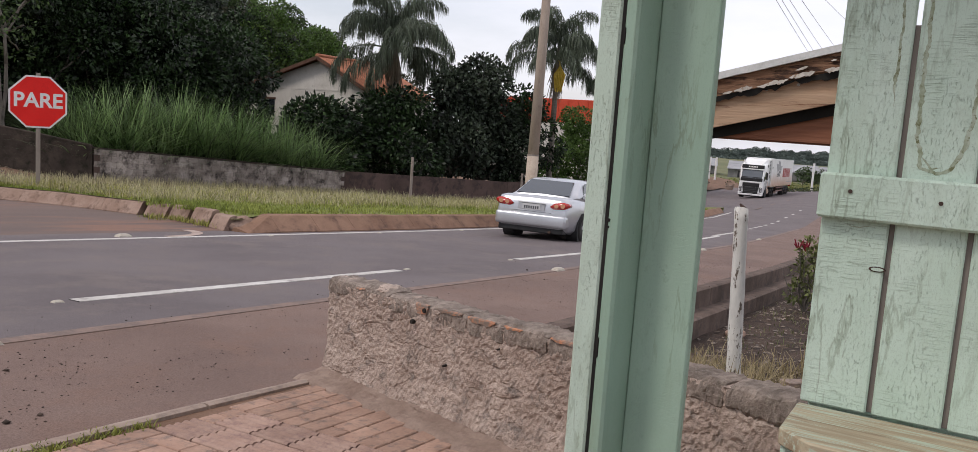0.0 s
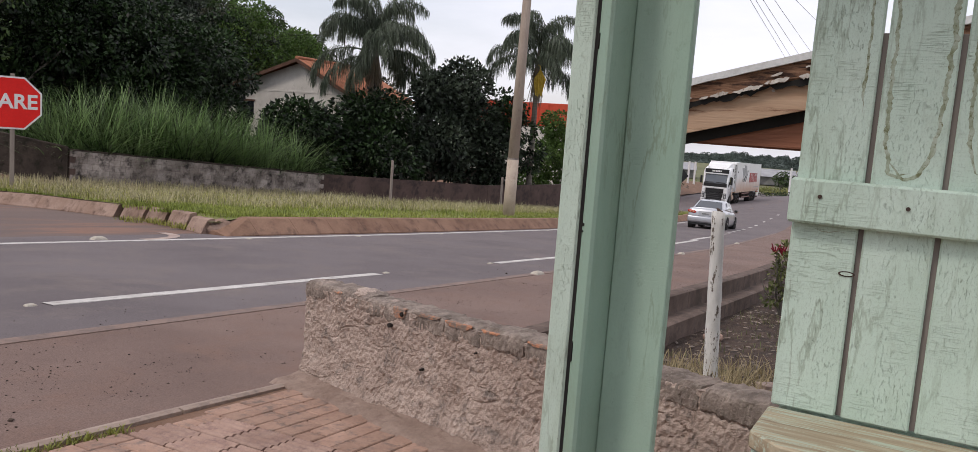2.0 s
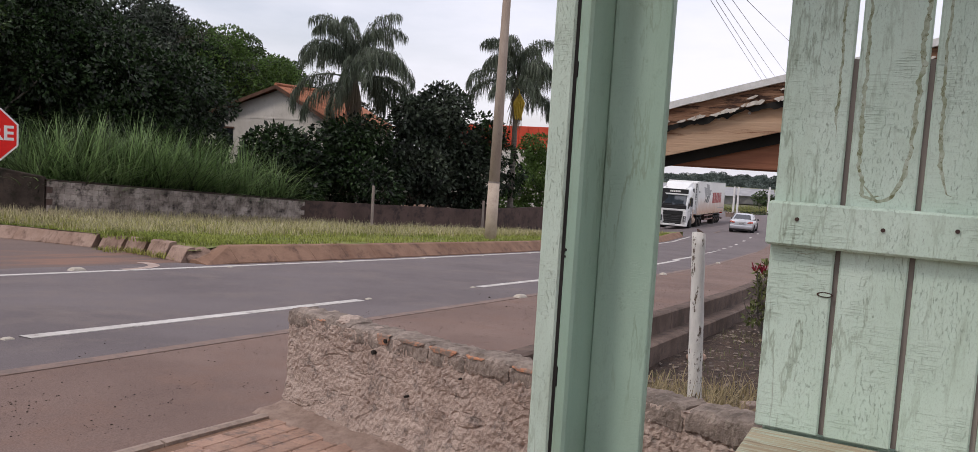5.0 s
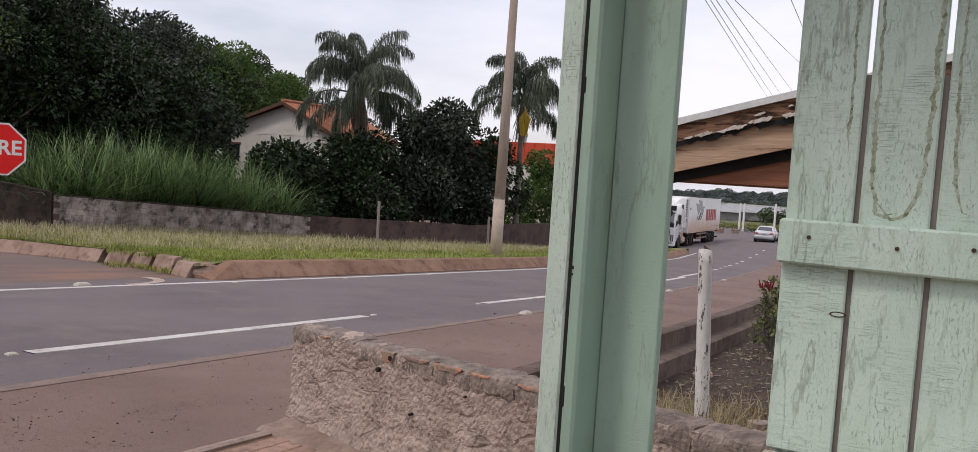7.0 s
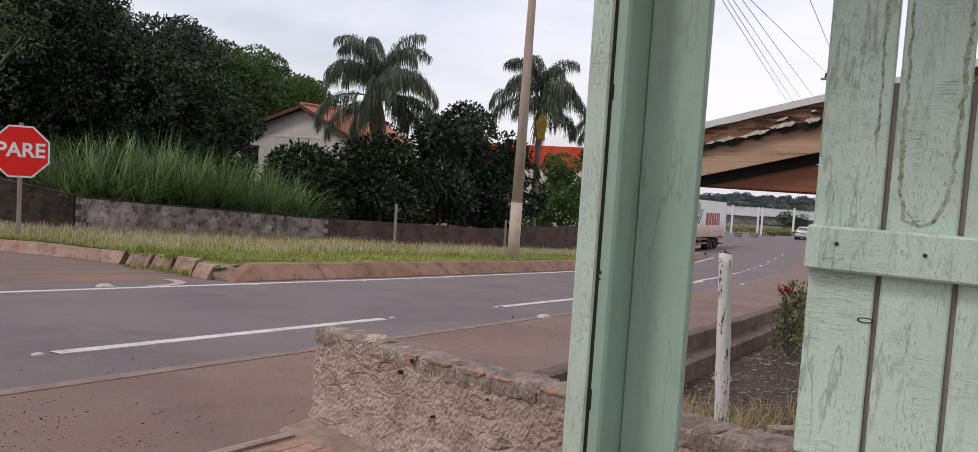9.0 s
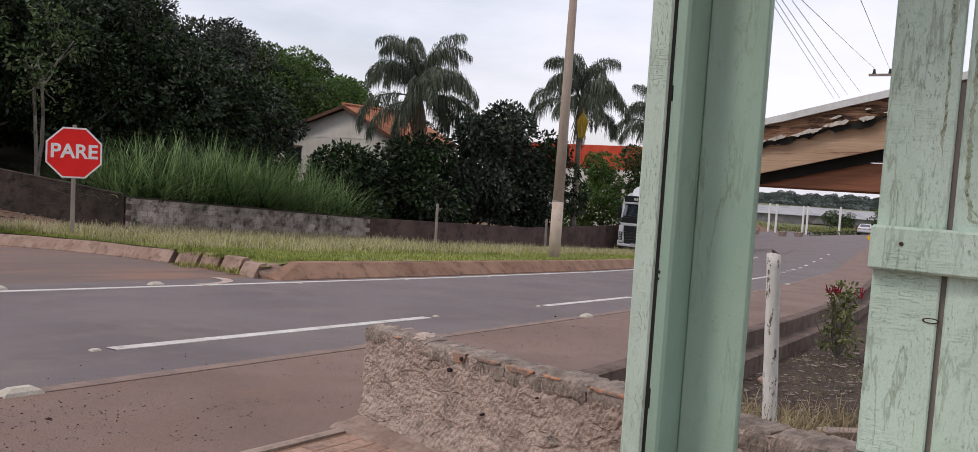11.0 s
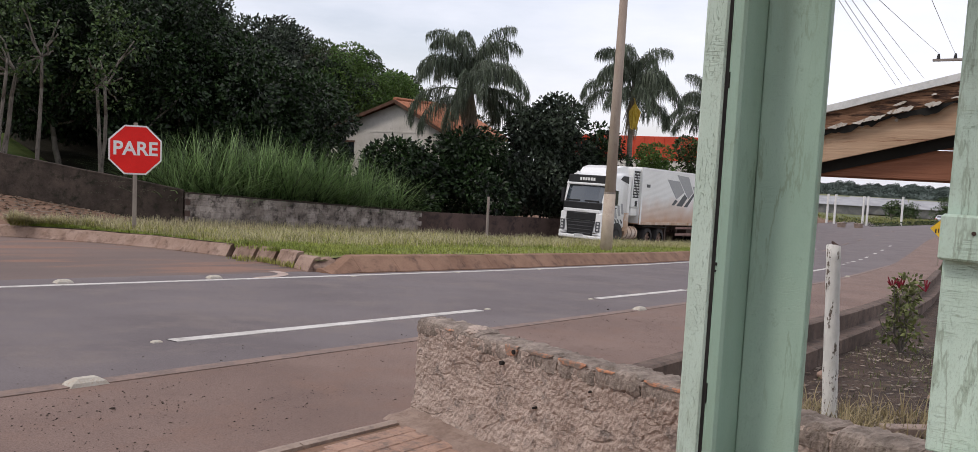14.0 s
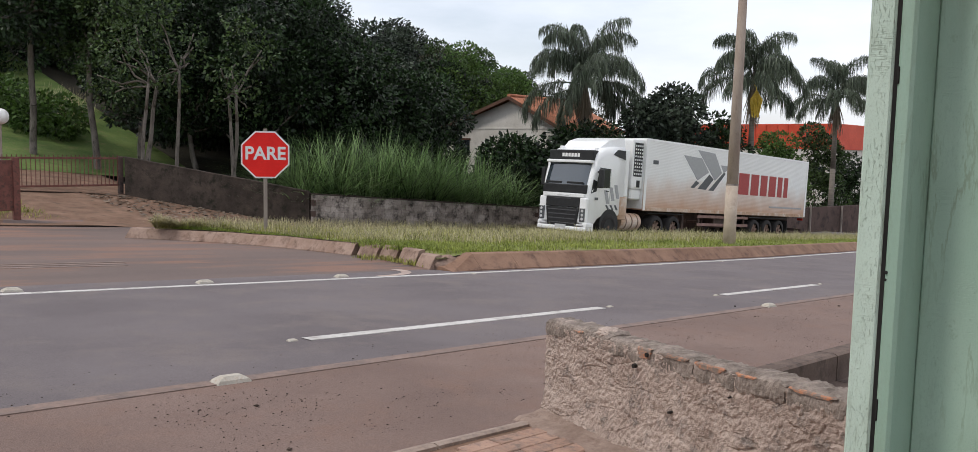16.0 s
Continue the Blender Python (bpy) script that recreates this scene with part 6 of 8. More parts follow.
def palm(x, y, top, scale, seed, label, fruit=False, trunk_r=0.17, count=18, high=4, low=2):
    """Queen palm: a few upright plumes, a ring of arching fronds and a hanging skirt."""
    rng = random.Random(seed)
    nr = np.random.default_rng(seed)
    base = gz(x, y) - 0.3
    t = thing("palm_tree", label, "palm tree", Matrix.Translation((x, y, base)), "feather palms along the road")
    H = top - base
    bm = bmesh.new()
    cyl(bm, (0, 0, -0.2), (0.05, 0, H * 0.5), trunk_r * 1.15, trunk_r, n=14)
    cyl(bm, (0.05, 0, H * 0.5), (0, 0, H), trunk_r, trunk_r * 0.8, n=14)
    cyl(bm, (0, 0, H - 0.1), (0, 0, H + 0.75), trunk_r * 0.8, 0.05, n=10)
    part("trunk", bm, PALMBARK, t, smooth=True)
    for i in range(count):
        if i < high:
            el, dr, ln = rng.uniform(80, 89), rng.uniform(95, 150), rng.uniform(3.3, 3.7)
        elif i >= count - low:
            el, dr, ln = rng.uniform(-18, 12), rng.uniform(62, 95), rng.uniform(2.3, 3.1)
        elif i % 2:
            el, dr, ln = rng.uniform(48, 68), rng.uniform(128, 155), rng.uniform(3.0, 3.6)
        else:
            el, dr, ln = rng.uniform(14, 46), rng.uniform(112, 145), rng.uniform(3.2, 3.9)
        ob = new("frond", frond_mesh(nr, ln * scale, i * 2.399 + rng.uniform(-0.25, 0.25), el, dr))
        ob.parent = t
        ob.location = (0, 0, H + (0.35 if i < high else 0.1 if i % 2 else -0.1))
    for i in range(6):
        bm = bmesh.new()
        a = i * 1.05 + rng.uniform(-0.2, 0.2)
        for k in range(16):
            q = (0.34 * math.cos(a) + rng.uniform(-0.2, 0.2), 0.34 * math.sin(a) + rng.uniform(-0.2, 0.2), H - rng.uniform(1.3, 2.7))
            cyl(bm, (0.1 * math.cos(a), 0.1 * math.sin(a), H - 0.2), q, 0.03, 0.012, n=4)
        part("hanging_dead_leaf", bm, DEADF, t, "brown dead frond hanging at the trunk")
    if fruit:
        bm = bmesh.new()
        cx, cy = -0.62, -0.50
        cyl(bm, (0, 0, H - 0.1), (cx * 0.7, cy * 0.7, H - 0.2), 0.04, 0.03, n=6)
        cyl(bm, (cx * 0.7, cy * 0.7, H - 0.2), (cx, cy, H - 0.5), 0.03, 0.03, n=6)
        for k in range(110):
            a = rng.uniform(0, 6.28)
            r = 0.34 * math.sqrt(rng.uniform(0, 1))
            mid = (cx + r * math.cos(a), cy + r * math.sin(a), H - rng.uniform(0.95, 1.2))
            cyl(bm, (cx, cy, H - 0.45), mid, 0.02, 0.022, n=4)
            cyl(bm, mid, (cx + 0.6 * r * math.cos(a), cy + 0.6 * r * math.sin(a), H - rng.uniform(1.5, 2.0)), 0.022, 0.012, n=4)
        part("flower_stalk", bm, FRUIT, t, "hanging bright yellow flower cluster")
    return t


palm(35.9, 27.2, 4.75, 1.22, 1, "tall feather palm with drooping grey-green fronds", count=27, high=7, low=6)
palm(44.15, 21.65, 5.2, 1.08, 2, "feather palm with a hanging yellow flower cluster", fruit=True, count=19, high=5)
palm(56.2, 21.6, 5.0, 1.0, 3, "distant feather palm with arching fronds", count=16)


# ---- blades ----
def blades(rng, xy, zf, hmin, hmax, width, lean=0.5, seg=3, clump=False):
    n = len(xy)
    h = rng.uniform(hmin, hmax, n)
    if clump:
        h *= np.array([0.75 + 0.9 * max(0.0, noise.noise((p[0] * 0.9, p[1] * 0.9, 3)) + 0.5 * noise.noise((p[0] * 2.7, p[1] * 2.7, 8)) + 0.15) for p in xy])
    a = rng.uniform(0, 2 * np.pi, n)
    ln = rng.uniform(0.1, 1.0, n) * lean
    base = np.column_stack([xy, zf])
    side = np.column_stack([-np.sin(a), np.cos(a), np.zeros(n)])
    out = np.column_stack([np.cos(a), np.sin(a), np.zeros(n)])
    rows = []
    for k in range(seg + 1):
        s = k / seg
        c = base + out * (h * ln * s * s)[:, None] + np.array((0, 0, 1)) * (h * (s - 0.35 * ln * s * s))[:, None]
        w = width * (1 - s) ** 0.6 * 0.5 + 0.001
        rows.append(c - side * w)
        rows.append(c + side * w)
    V = np.stack(rows, 1).reshape(-1, 3)
    m = 2 * (seg + 1)
    q = np.array([(2 * k, 2 * k + 1, 2 * k + 3, 2 * k + 2) for k in range(seg)])
    Q = (np.arange(n)[:, None, None] * m + q[None]).reshape(-1, 4)
    return V, Q


def island_points(rng, n, lo, hi):
    x = 8.6 + 40 * rng.uniform(0, 1, n) ** 1.7
    u = rng.uniform(lo, hi, n)
    y = np.array([isl_front(a) + 0.1 + (isl_back(a) - isl_front(a) - 0.3) * b for a, b in zip(x, u)])
    z = np.array([isl_z(a, b) for a, b in zip(x, y)])
    return np.column_stack([x, y]), z


rng = np.random.default_rng(5)
for n, lo, hi, h0, h1, w, m, lab in ((30000, 0.0, 0.5, 0.04, 0.11, 0.016, GRASS_SHORT, "short mown green grass"), (20000, 0.3, 1.0, 0.07, 0.22, 0.014, GRASS, "longer green grass"),
                                     (21000, 0.28, 1.0, 0.10, 0.34, 0.011, STRAW, "seeding straw-coloured grass")):
    xy, z = island_points(rng, n, lo, hi)
    V, Q = blades(rng, xy, z, h0, h1, w, 1.2, 2, True)
    tagged(fast("island_grass", V, Q, m), lab + " on a traffic island", "grass", kind="stuff")

# ---- boundary wall and cane grass ----
bwall = thing("boundary_wall", "old stained boundary wall, dark render and bare grey blocks", "wall", kind="structure")


def wall_run(name, p, q, z0, z1, depth, th, material, label="", n=24, footed=True):
    """A wall from p to q with heights z0, z1 at its top."""
    P, Q = Vector((*p, 0)), Vector((*q, 0))
    d = (Q - P).normalized()
    nn = Vector((-d.y, d.x, 0)) * th / 2
    bm = bmesh.new()
    rows = []
    for i in range(n + 1):
        c = P.lerp(Q, i / n)
        zt = z0 + (z1 - z0) * i / n + 0.015 * noise.noise((i * 0.7, z0, 0))
        zb = min(gz(c.x, c.y) - 0.4, zt - depth) if footed else zt - depth
        rows.append([bm.verts.new(c + nn + Vector((0, 0, zb))), bm.verts.new(c + nn + Vector((0, 0, zt))), bm.verts.new(c - nn + Vector((0, 0, zt))), bm.verts.new(c - nn + Vector((0, 0, zb)))])
    for i in range(n):
        for k in range(4):
            bm.faces.new((rows[i][k], rows[i + 1][k], rows[i + 1][(k + 1) % 4], rows[i][(k + 1) % 4]))
    bm.faces.new(rows[0])
    bm.faces.new(rows[n][::-1])
    bmesh.ops.recalc_face_normals(bm, faces=bm.faces[:])
    return part(name, bm, material, bwall, label)


wall_run("rendered_run", (12.7, 30.5), (17.15, 25.35), 0.60, -0.50, 1.0, 0.18, WALLDARK, "dark mossy rendered wall")
wall_run("coping", (12.68, 30.55), (17.12, 25.38), 0.64, -0.46, 0.05, 0.22, WALLDARK, "", 12, False)
wall_run("reddish_run", (28.8, 24.3), (39.0, 21.6), -1.42, -1.90, 1.0, 0.16, WALLRED, "low wall stained with red earth")
wall_run("reddish_run", (39.0, 21.6), (58, 19.8), -1.90, -2.0, 1.0, 0.16, WALLRED, "low wall stained with red earth")
wall_run("block_core", (17.16, 25.35), (28.8, 24.3), -0.58, -1.46, 1.0, 0.145, WALLRED, "mortar bed of the block wall")
wall_run("block_coping", (17.15, 25.35), (28.8, 24.3), -0.535, -1.395, 0.05, 0.18, WALLDARK, "mossy dark coping", 30, False)
bme = bpy.data.meshes.new("block")
bmm = bx(-0.197, 0.197, -0.07, 0.07, -0.0975, 0.0975, 0.006)
bmm.to_mesh(bme)
bmm.free()
bme.materials.append(WALLGREY)
wd = Vector((28.8 - 17.16, 24.3 - 25.35, 0))
WL = wd.length
wa = math.atan2(wd.y, wd.x)
for c in range(6):
    for i in range(int(WL / 0.4)):
        s = (i + 0.5 + 0.5 * (c % 2)) * 0.4
        if s > WL - 0.1:
            continue
        k = s / WL
        ob = new("block", bme)
        ob.parent = bwall
        ob.matrix_basis = Matrix.Translation((17.16 + wd.x * k, 25.35 + wd.y * k - 0.012, -0.69 - 0.88 * k - c * 0.2)) @ Matrix.Rotation(wa, 4, "Z") @ Matrix.Rotation(math.atan2(0.88, WL), 4, "Y")

rng = np.random.default_rng(8)
nc = 120
ck = rng.uniform(0, 1, nc)
cxy = np.column_stack([17.2 + 11.6 * ck, 25.4 - 1.05 * ck + 0.9 + 2.6 * rng.uniform(0, 1, nc)])
ch = rng.uniform(0.80, 1.16, nc) * np.interp(ck, [0, 0.08, 0.55, 1], [0.72, 0.95, 1.08, 0.86])
parts_v, parts_q, base_i = [], [], 0
for c in range(nc):
    n = 76
    xy = cxy[c] + rng.normal(0, 0.18, (n, 2))
    v_, q_ = blades(rng, xy, np.array([gz(a, b) - 0.05 for a, b in xy]), 1.7 * ch[c], 3.9 * ch[c], 0.062, 1.5 if c % 3 else 0.8, 7)
    parts_v.append(v_)
    parts_q.append(q_ + base_i)
    base_i += len(v_)
V, Q = np.concatenate(parts_v), np.concatenate(parts_q)
tagged(fast("cane_grass", V, Q, CANE), "tall arching green cane grass behind a wall", "grass", kind="stuff")
# short extra blades in a dark colour paint the shade low in the cane
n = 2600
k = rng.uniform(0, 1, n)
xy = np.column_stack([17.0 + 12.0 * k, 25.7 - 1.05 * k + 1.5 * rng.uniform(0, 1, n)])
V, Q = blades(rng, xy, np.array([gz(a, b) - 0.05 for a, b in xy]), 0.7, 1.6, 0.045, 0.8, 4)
tagged(fast("cane_grass", V, Q, LEAF_DARK), "low cane grass blades coloured dark for the shade at its base", "grass", kind="stuff")

# verge between the far road and the wall
sheet("verge", steps(2, 60, 58), steps(23.5, 33, 14), 0.03, EARTH, "red earth driveway and verge with leaf litter", "verge", jitter=0.03)
rng = np.random.default_rng(9)
n = 9000
x = 13 + 34 * rng.uniform(0, 1, n)
y = 23.6 + 1.6 * rng.uniform(0, 1, n) - 0.12 * np.clip(x - 27, 0, 30)
xy = np.column_stack([x, y])
V, Q = blades(rng, xy, np.array([gz(a, b) + 0.0 for a, b in xy]), 0.1, 0.4, 0.018, 0.6, 2)
tagged(fast("verge_grass", V, Q, STRAW), "rough straw-coloured grass along a wall", "grass", kind="stuff")

# ---- gate ----
GATE = mat("rusty_red_iron", (0.12, 0.045, 0.035), (0.18, 0.07, 0.055), 5, 0.7, 0.3, c3=(0.07, 0.04, 0.03), spots=(0.5, 0.65))
gate = thing("iron_gate", "rusty red iron bar gate across an earth driveway", "gate")
gx0, gx1, gy = 8.2, 12.55, 30.7
for z0, z1 in ((-0.44, -0.37), (0.53, 0.60)):
    part("rail", bx(gx0, gx1, gy - 0.02, gy + 0.02, z0, z1, 0.004), GATE, gate)
for i in range(30):
    x = gx0 + (gx1 - gx0) * (i + 0.5) / 30
    part("bar", bx(x - 0.011, x + 0.011, gy - 0.011, gy + 0.011, -0.38, 0.68), GATE, gate)
part("gate_post", bx(12.5, 12.66, gy - 0.08, gy + 0.08, -0.9, 0.64, 0.01), WALLRED, gate)
part("open_leaf", bx(5.9, 7.35, 24.75, 24.79, -0.75, 0.62, 0.01), GATE, gate, "rusty sheet of the open leaf")
part("gate_post", bx(7.25, 7.42, 24.70, 24.87, -1.1, 0.70, 0.01), GATE, gate)
globe = thing("globe_lamp", "white globe lamp on a slim post by a driveway", "lamp", Matrix.Translation((*polar(74.2, 33), 0)))
bm = bmesh.new()
bmesh.ops.create_uvsphere(bm, u_segments=20, v_segments=12, radius=0.28, matrix=Matrix.Translation((0, 0, 1.95)))
part("globe", bm, SIGNWHITE, globe, smooth=True)
part("post", cyl(bmesh.new(), (0, 0, -1.4), (0, 0, 1.7), 0.04, n=10), POSTWOOD, globe)

# ---- house ----
STUCCO = mat("white_stucco", (0.60, 0.565, 0.51), (0.70, 0.665, 0.61), 1.2, 0.9, 0.3, c3=(0.46, 0.43, 0.38), spots=(0.55, 0.75), fine=20)
TILE = mat("clay_roof_tile", (0.30, 0.115, 0.065), (0.43, 0.18, 0.10), 4, 0.9, 0.4, c3=(0.17, 0.08, 0.055), spots=(0.55, 0.68), fine=20, obrand=0.2, placed=True)
BROWNWOOD = mat("dark_eave_wood", (0.09, 0.045, 0.03), (0.14, 0.075, 0.05), 4, 0.8, 0.3)
house = thing("house", "white gabled house with clay tile roof and brown eaves, behind shrubs", "house")
HX0, HX1, HY0, HY1, HB, HE, HA = 36.6, 42.0, 29.0, 39.0, -3.6, 2.4, 4.25
HM = 33.0
bm = bmesh.new()
prism(bm, [(HY0, HB), (HY1, HB), (HY1, HE), (HM, HA - 0.12), (HY0, HE)], HX0, HX1, "x")
part("wall", bm, STUCCO, house, "white stucco walls")
tme = bpy.data.meshes.new("roof_tile")
bmm = bmesh.new()
ring = []
for xx in (0.0, 0.42):
    ring.append([bmm.verts.new((xx, 0.11 * math.cos(a), 0.055 * math.sin(a) + (0.012 if xx else 0))) for a in [math.pi * j / 5 for j in range(6)]])
for j in range(5):
    bmm.faces.new((ring[0][j], ring[0][j + 1], ring[1][j + 1], ring[1][j]))
bmm.to_mesh(tme)
bmm.free()
tme.materials.append(TILE)
for sgn, ye in ((-1, HY0), (1, HY1)):
    slope = Vector((0, HM - ye, HA - HE))
    L = slope.length + 0.45
    slope.normalize()
    eave = Vector((0, ye, HE)) - slope * 0.45
    nn = Vector((0, -slope.z * (1 if slope.y > 0 else -1), abs(slope.y)))
    rp = part("roof_slope", bmesh.new(), TILE, house, "clay tile roof slope")
    vs = []
    for x in (HX0 - 0.45, HX1 + 0.3):
        for k in (0, L):
            for h in (0.0, 0.07):
                p = eave + slope * k + nn * h
                vs.append((x, p.y, p.z))
    bm = bmesh.new()
    b = [bm.verts.new(p) for p in vs]
    for q in ((0, 1, 3, 2), (4, 6, 7, 5), (0, 4, 5, 1), (2, 3, 7, 6), (1, 5, 7, 3), (0, 2, 6, 4)):
        bm.faces.new([b[i] for i in q])
    bmesh.ops.recalc_face_normals(bm, faces=bm.faces[:])
    bm.to_mesh(rp.data)
    bm.free()
    if sgn < 0:
        for r in range(11):
            for c in range(18):
                ob = new("roof_tile", tme)
                ob.parent = rp
                p = eave + slope * (0.02 + r * 0.40) + nn * 0.072
                ax, az = slope, nn
                ay = az.cross(ax)
                m = Matrix((ax, ay, az)).transposed().to_4x4()
                m.translation = Vector((HX0 - 0.32 + c * 0.24, p.y, p.z))
                ob.matrix_basis = m
    # brown barge board on the gable
    bm = bmesh.new()
    pts = []
    for x in (HX0 - 0.47, HX0 - 0.43):
        for k in (0, L):
            for h in (-0.12, 0.075):
                p = eave + slope * k + nn * h
                pts.append((x, p.y, p.z))
    b = [bm.verts.new(p) for p in pts]
    for q in ((0, 1, 3, 2), (4, 6, 7, 5), (0, 4, 5, 1), (2, 3, 7, 6), (1, 5, 7, 3), (0, 2, 6, 4)):
        bm.faces.new([b[i] for i in q])
    bmesh.ops.recalc_face_normals(bm, faces=bm.faces[:])
    part("barge_board", bm, BROWNWOOD, house, "dark brown barge board")
    for k in range(8):
        p = eave + slope * (0.25 + k * 0.45)
        part("purlin_end", bx(HX0 - 0.43, HX0, p.y - 0.04, p.y + 0.04, p.z - 0.11, p.z - 0.002), BROWNWOOD, house)
part("ridge_cap", cyl(bmesh.new(), (HX0 - 0.45, HM, HA + 0.10), (HX1, HM, HA + 0.10), 0.11, n=10), TILE, house, "ridge tiles")
win = part("window", bx(HX0 - 0.03, HX0 + 0.02, 36.6, 38.0, 0.75, 1.75, 0.005), GLASSD, house, "dark window")
part("frame", bx(HX0 - 0.05, HX0 - 0.028, 36.5, 38.1, 1.75, 1.85), BROWNWOOD, win)
part("frame", bx(HX0 - 0.05, HX0 - 0.028, 37.26, 37.33, 0.75, 1.75), BROWNWOOD, win)
part("frame", bx(HX0 - 0.06, HX0 - 0.028, 36.5, 38.1, 0.65, 0.75), STUCCO, win)
part("string_course", bx(HX0 - 0.02, HX0 - 0.001, HY0, HY1, 2.40, 2.48), STUCCO, house)


# ---- road studs ----
def stud(x, y, L, W, h, label):
    t = tagged(mesh("road_stud", [(-L / 2, -W / 2, -0.01), (L / 2, -W / 2, -0.01), (L / 2, W / 2, -0.01), (-L / 2, W / 2, -0.01),
                                  (-L * 0.40, -W * 0.42, h * 0.5), (L * 0.40, -W * 0.42, h * 0.5), (L * 0.40, W * 0.42, h * 0.5), (-L * 0.40, W * 0.42, h * 0.5),
                                  (-L * 0.24, -W * 0.22, h), (L * 0.24, -W * 0.22, h), (L * 0.24, W * 0.22, h), (-L * 0.24, W * 0.22, h)],
                    [(0, 1, 5, 4), (1, 2, 6, 5), (2, 3, 7, 6), (3, 0, 4, 7), (4, 5, 9, 8), (5, 6, 10, 9), (6, 7, 11, 10), (7, 4, 8, 11), (8, 9, 10, 11), (3, 2, 1, 0)], STUD), label, "road stud", "road studs")
    t.matrix_basis = Matrix.Translation((x, y, gz(x, y))) @ Matrix.Rotation(math.atan(0.0625), 4, "Y") @ Matrix.Rotation(-math.atan(0.03), 4, "X")


for x in (2.50, 10.06, 17.6, 25.2):
    stud(x, 4.63 + bend(x), 0.25, 0.12, 0.045, "large pale chipped stud on a dusty edge line")
for x in (0.6, 2.82, 5.05, 7.19):
    stud(x, 9.87, 0.22, 0.13, 0.045, "pale chipped stud on a white edge line")
for x in (9.6, 12.4, 15.43, 18.4, 21.5, 24.6, 27.8):
    stud(x, 9.50 + bend(x), 0.09, 0.06, 0.016, "small white reflector on a white edge line")
for x in (3.62, 8.02, 10.62, 14.4):
    stud(x, 5.67 + bend(x), 0.09, 0.06, 0.018, "small white reflector at a lane dash")

# ---- pavers ----
PAVE_M = Matrix.Rotation(math.atan(0.0625), 4, "Y") @ Matrix.Rotation(-math.atan(0.03), 4, "X")


def piece_mesh(name, L, W, h, material, ridges=0):
    bm = bx(-L / 2 + 0.003, L / 2 - 0.003, -W / 2 + 0.003, W / 2 - 0.003, -h, 0, 0.004)
    for i in range(ridges):
        y = -W / 2 + W * (i + 0.5) / ridges
        prism(bm, [(y - W / ridges * 0.42, -0.001), (y - W / ridges * 0.15, 0.005), (y + W / ridges * 0.15, 0.005), (y + W / ridges * 0.42, -0.001)], -L / 2 + 0.004, L / 2 - 0.004, "x")
    me = bpy.data.meshes.new(name)
    bm.to_mesh(me)
    bm.free()
    me.materials.append(material)
    return me


PV, PVR = piece_mesh("paver", 0.20, 0.10, 0.05, PAVER), piece_mesh("paver", 0.20, 0.20, 0.05, PAVER_RED, 5)
PVH = piece_mesh("paver", 0.10, 0.10, 0.05, PAVER)
prng = random.Random(3)


def lay(me, x, y, turn=0.0):
    ob = new("paver", me)
    ob.parent = pav
    ob.matrix_basis = Matrix.Translation((x, y, gz(x, y) + 0.084 + prng.uniform(-0.0012, 0.0012))) @ PAVE_M @ Matrix.Rotation(radians(turn + prng.uniform(-1.2, 1.2)), 4, "Z") @ pose(0, 0, 0, prng.uniform(-0.5, 0.5), prng.uniform(-0.5, 0.5), 0)


def wall_x(y):
    return W0.x + (W1.x - W0.x) * (W0.y - y) / (W0.y - W1.y)


for j in range(20):
    y = 2.54 - 0.1 * j
    for i in range(6):
        x = 2.56 + 0.2 * i + 0.1 * (j % 2)
        if y > 0.6 and x < wall_x(y) - 0.10:
            lay(PV, x, y)
    if j % 2 and y > 0.6:
        lay(PVH, 2.51, y)
for x in (2.31, 2.41):
    lay(PVH, x, 2.50)
for j in range(9):
    for i in range(2):
        lay(PVR, 2.16 + 0.2 * i, 2.45 - 0.2 * j - 0.1 * i, 90)
for i in range(12):
    for j in range(14):
        x, y = 2.01 - 0.1 * i, 2.54 - 0.1 * j
        if (i - j) % 4 == 0 and i < 11:
            lay(PV, x - 0.05, y)
        elif (i - j) % 4 == 3:
            lay(PV, x, y - 0.05, 90)
        elif (i == 0 and (i - j) % 4 == 1) or (j == 0 and (i - j) % 4 == 2):
            lay(PVH, x, y)

# earth and grit heaped along the wall foot
v, f = [], []
for i in range(41):
    s = WLEN * i / 40 * 0.9
    p = W0 + WD * s
    for j in range(7):
        u = -0.01 + 0.20 * j / 6 + 0.05 * noise.noise((s * 3, j, 0)) * (j > 0)
        c = p + WN * u
        v.append((c.x, c.y, gz(c.x, c.y) + 0.086 + 0.035 * (1 - j / 6) ** 1.6 + 0.012 * noise.noise((s * 9, u * 20, 4)) - (0.02 if j == 6 else 0)))
f = [(i * 7 + j, (i + 1) * 7 + j, (i + 1) * 7 + j + 1, i * 7 + j + 1) for i in range(40) for j in range(6)]
tagged(mesh("earth_fillet", v, f, mat("pale_dusty_earth", (0.235, 0.165, 0.13), (0.32, 0.235, 0.19), 7, 0.95, 0.8, fine=45, c3=(0.22, 0.15, 0.12), spots=(0.5, 0.65)), smooth=True), "dusty earth heaped at a wall foot", "earth", kind="structure")

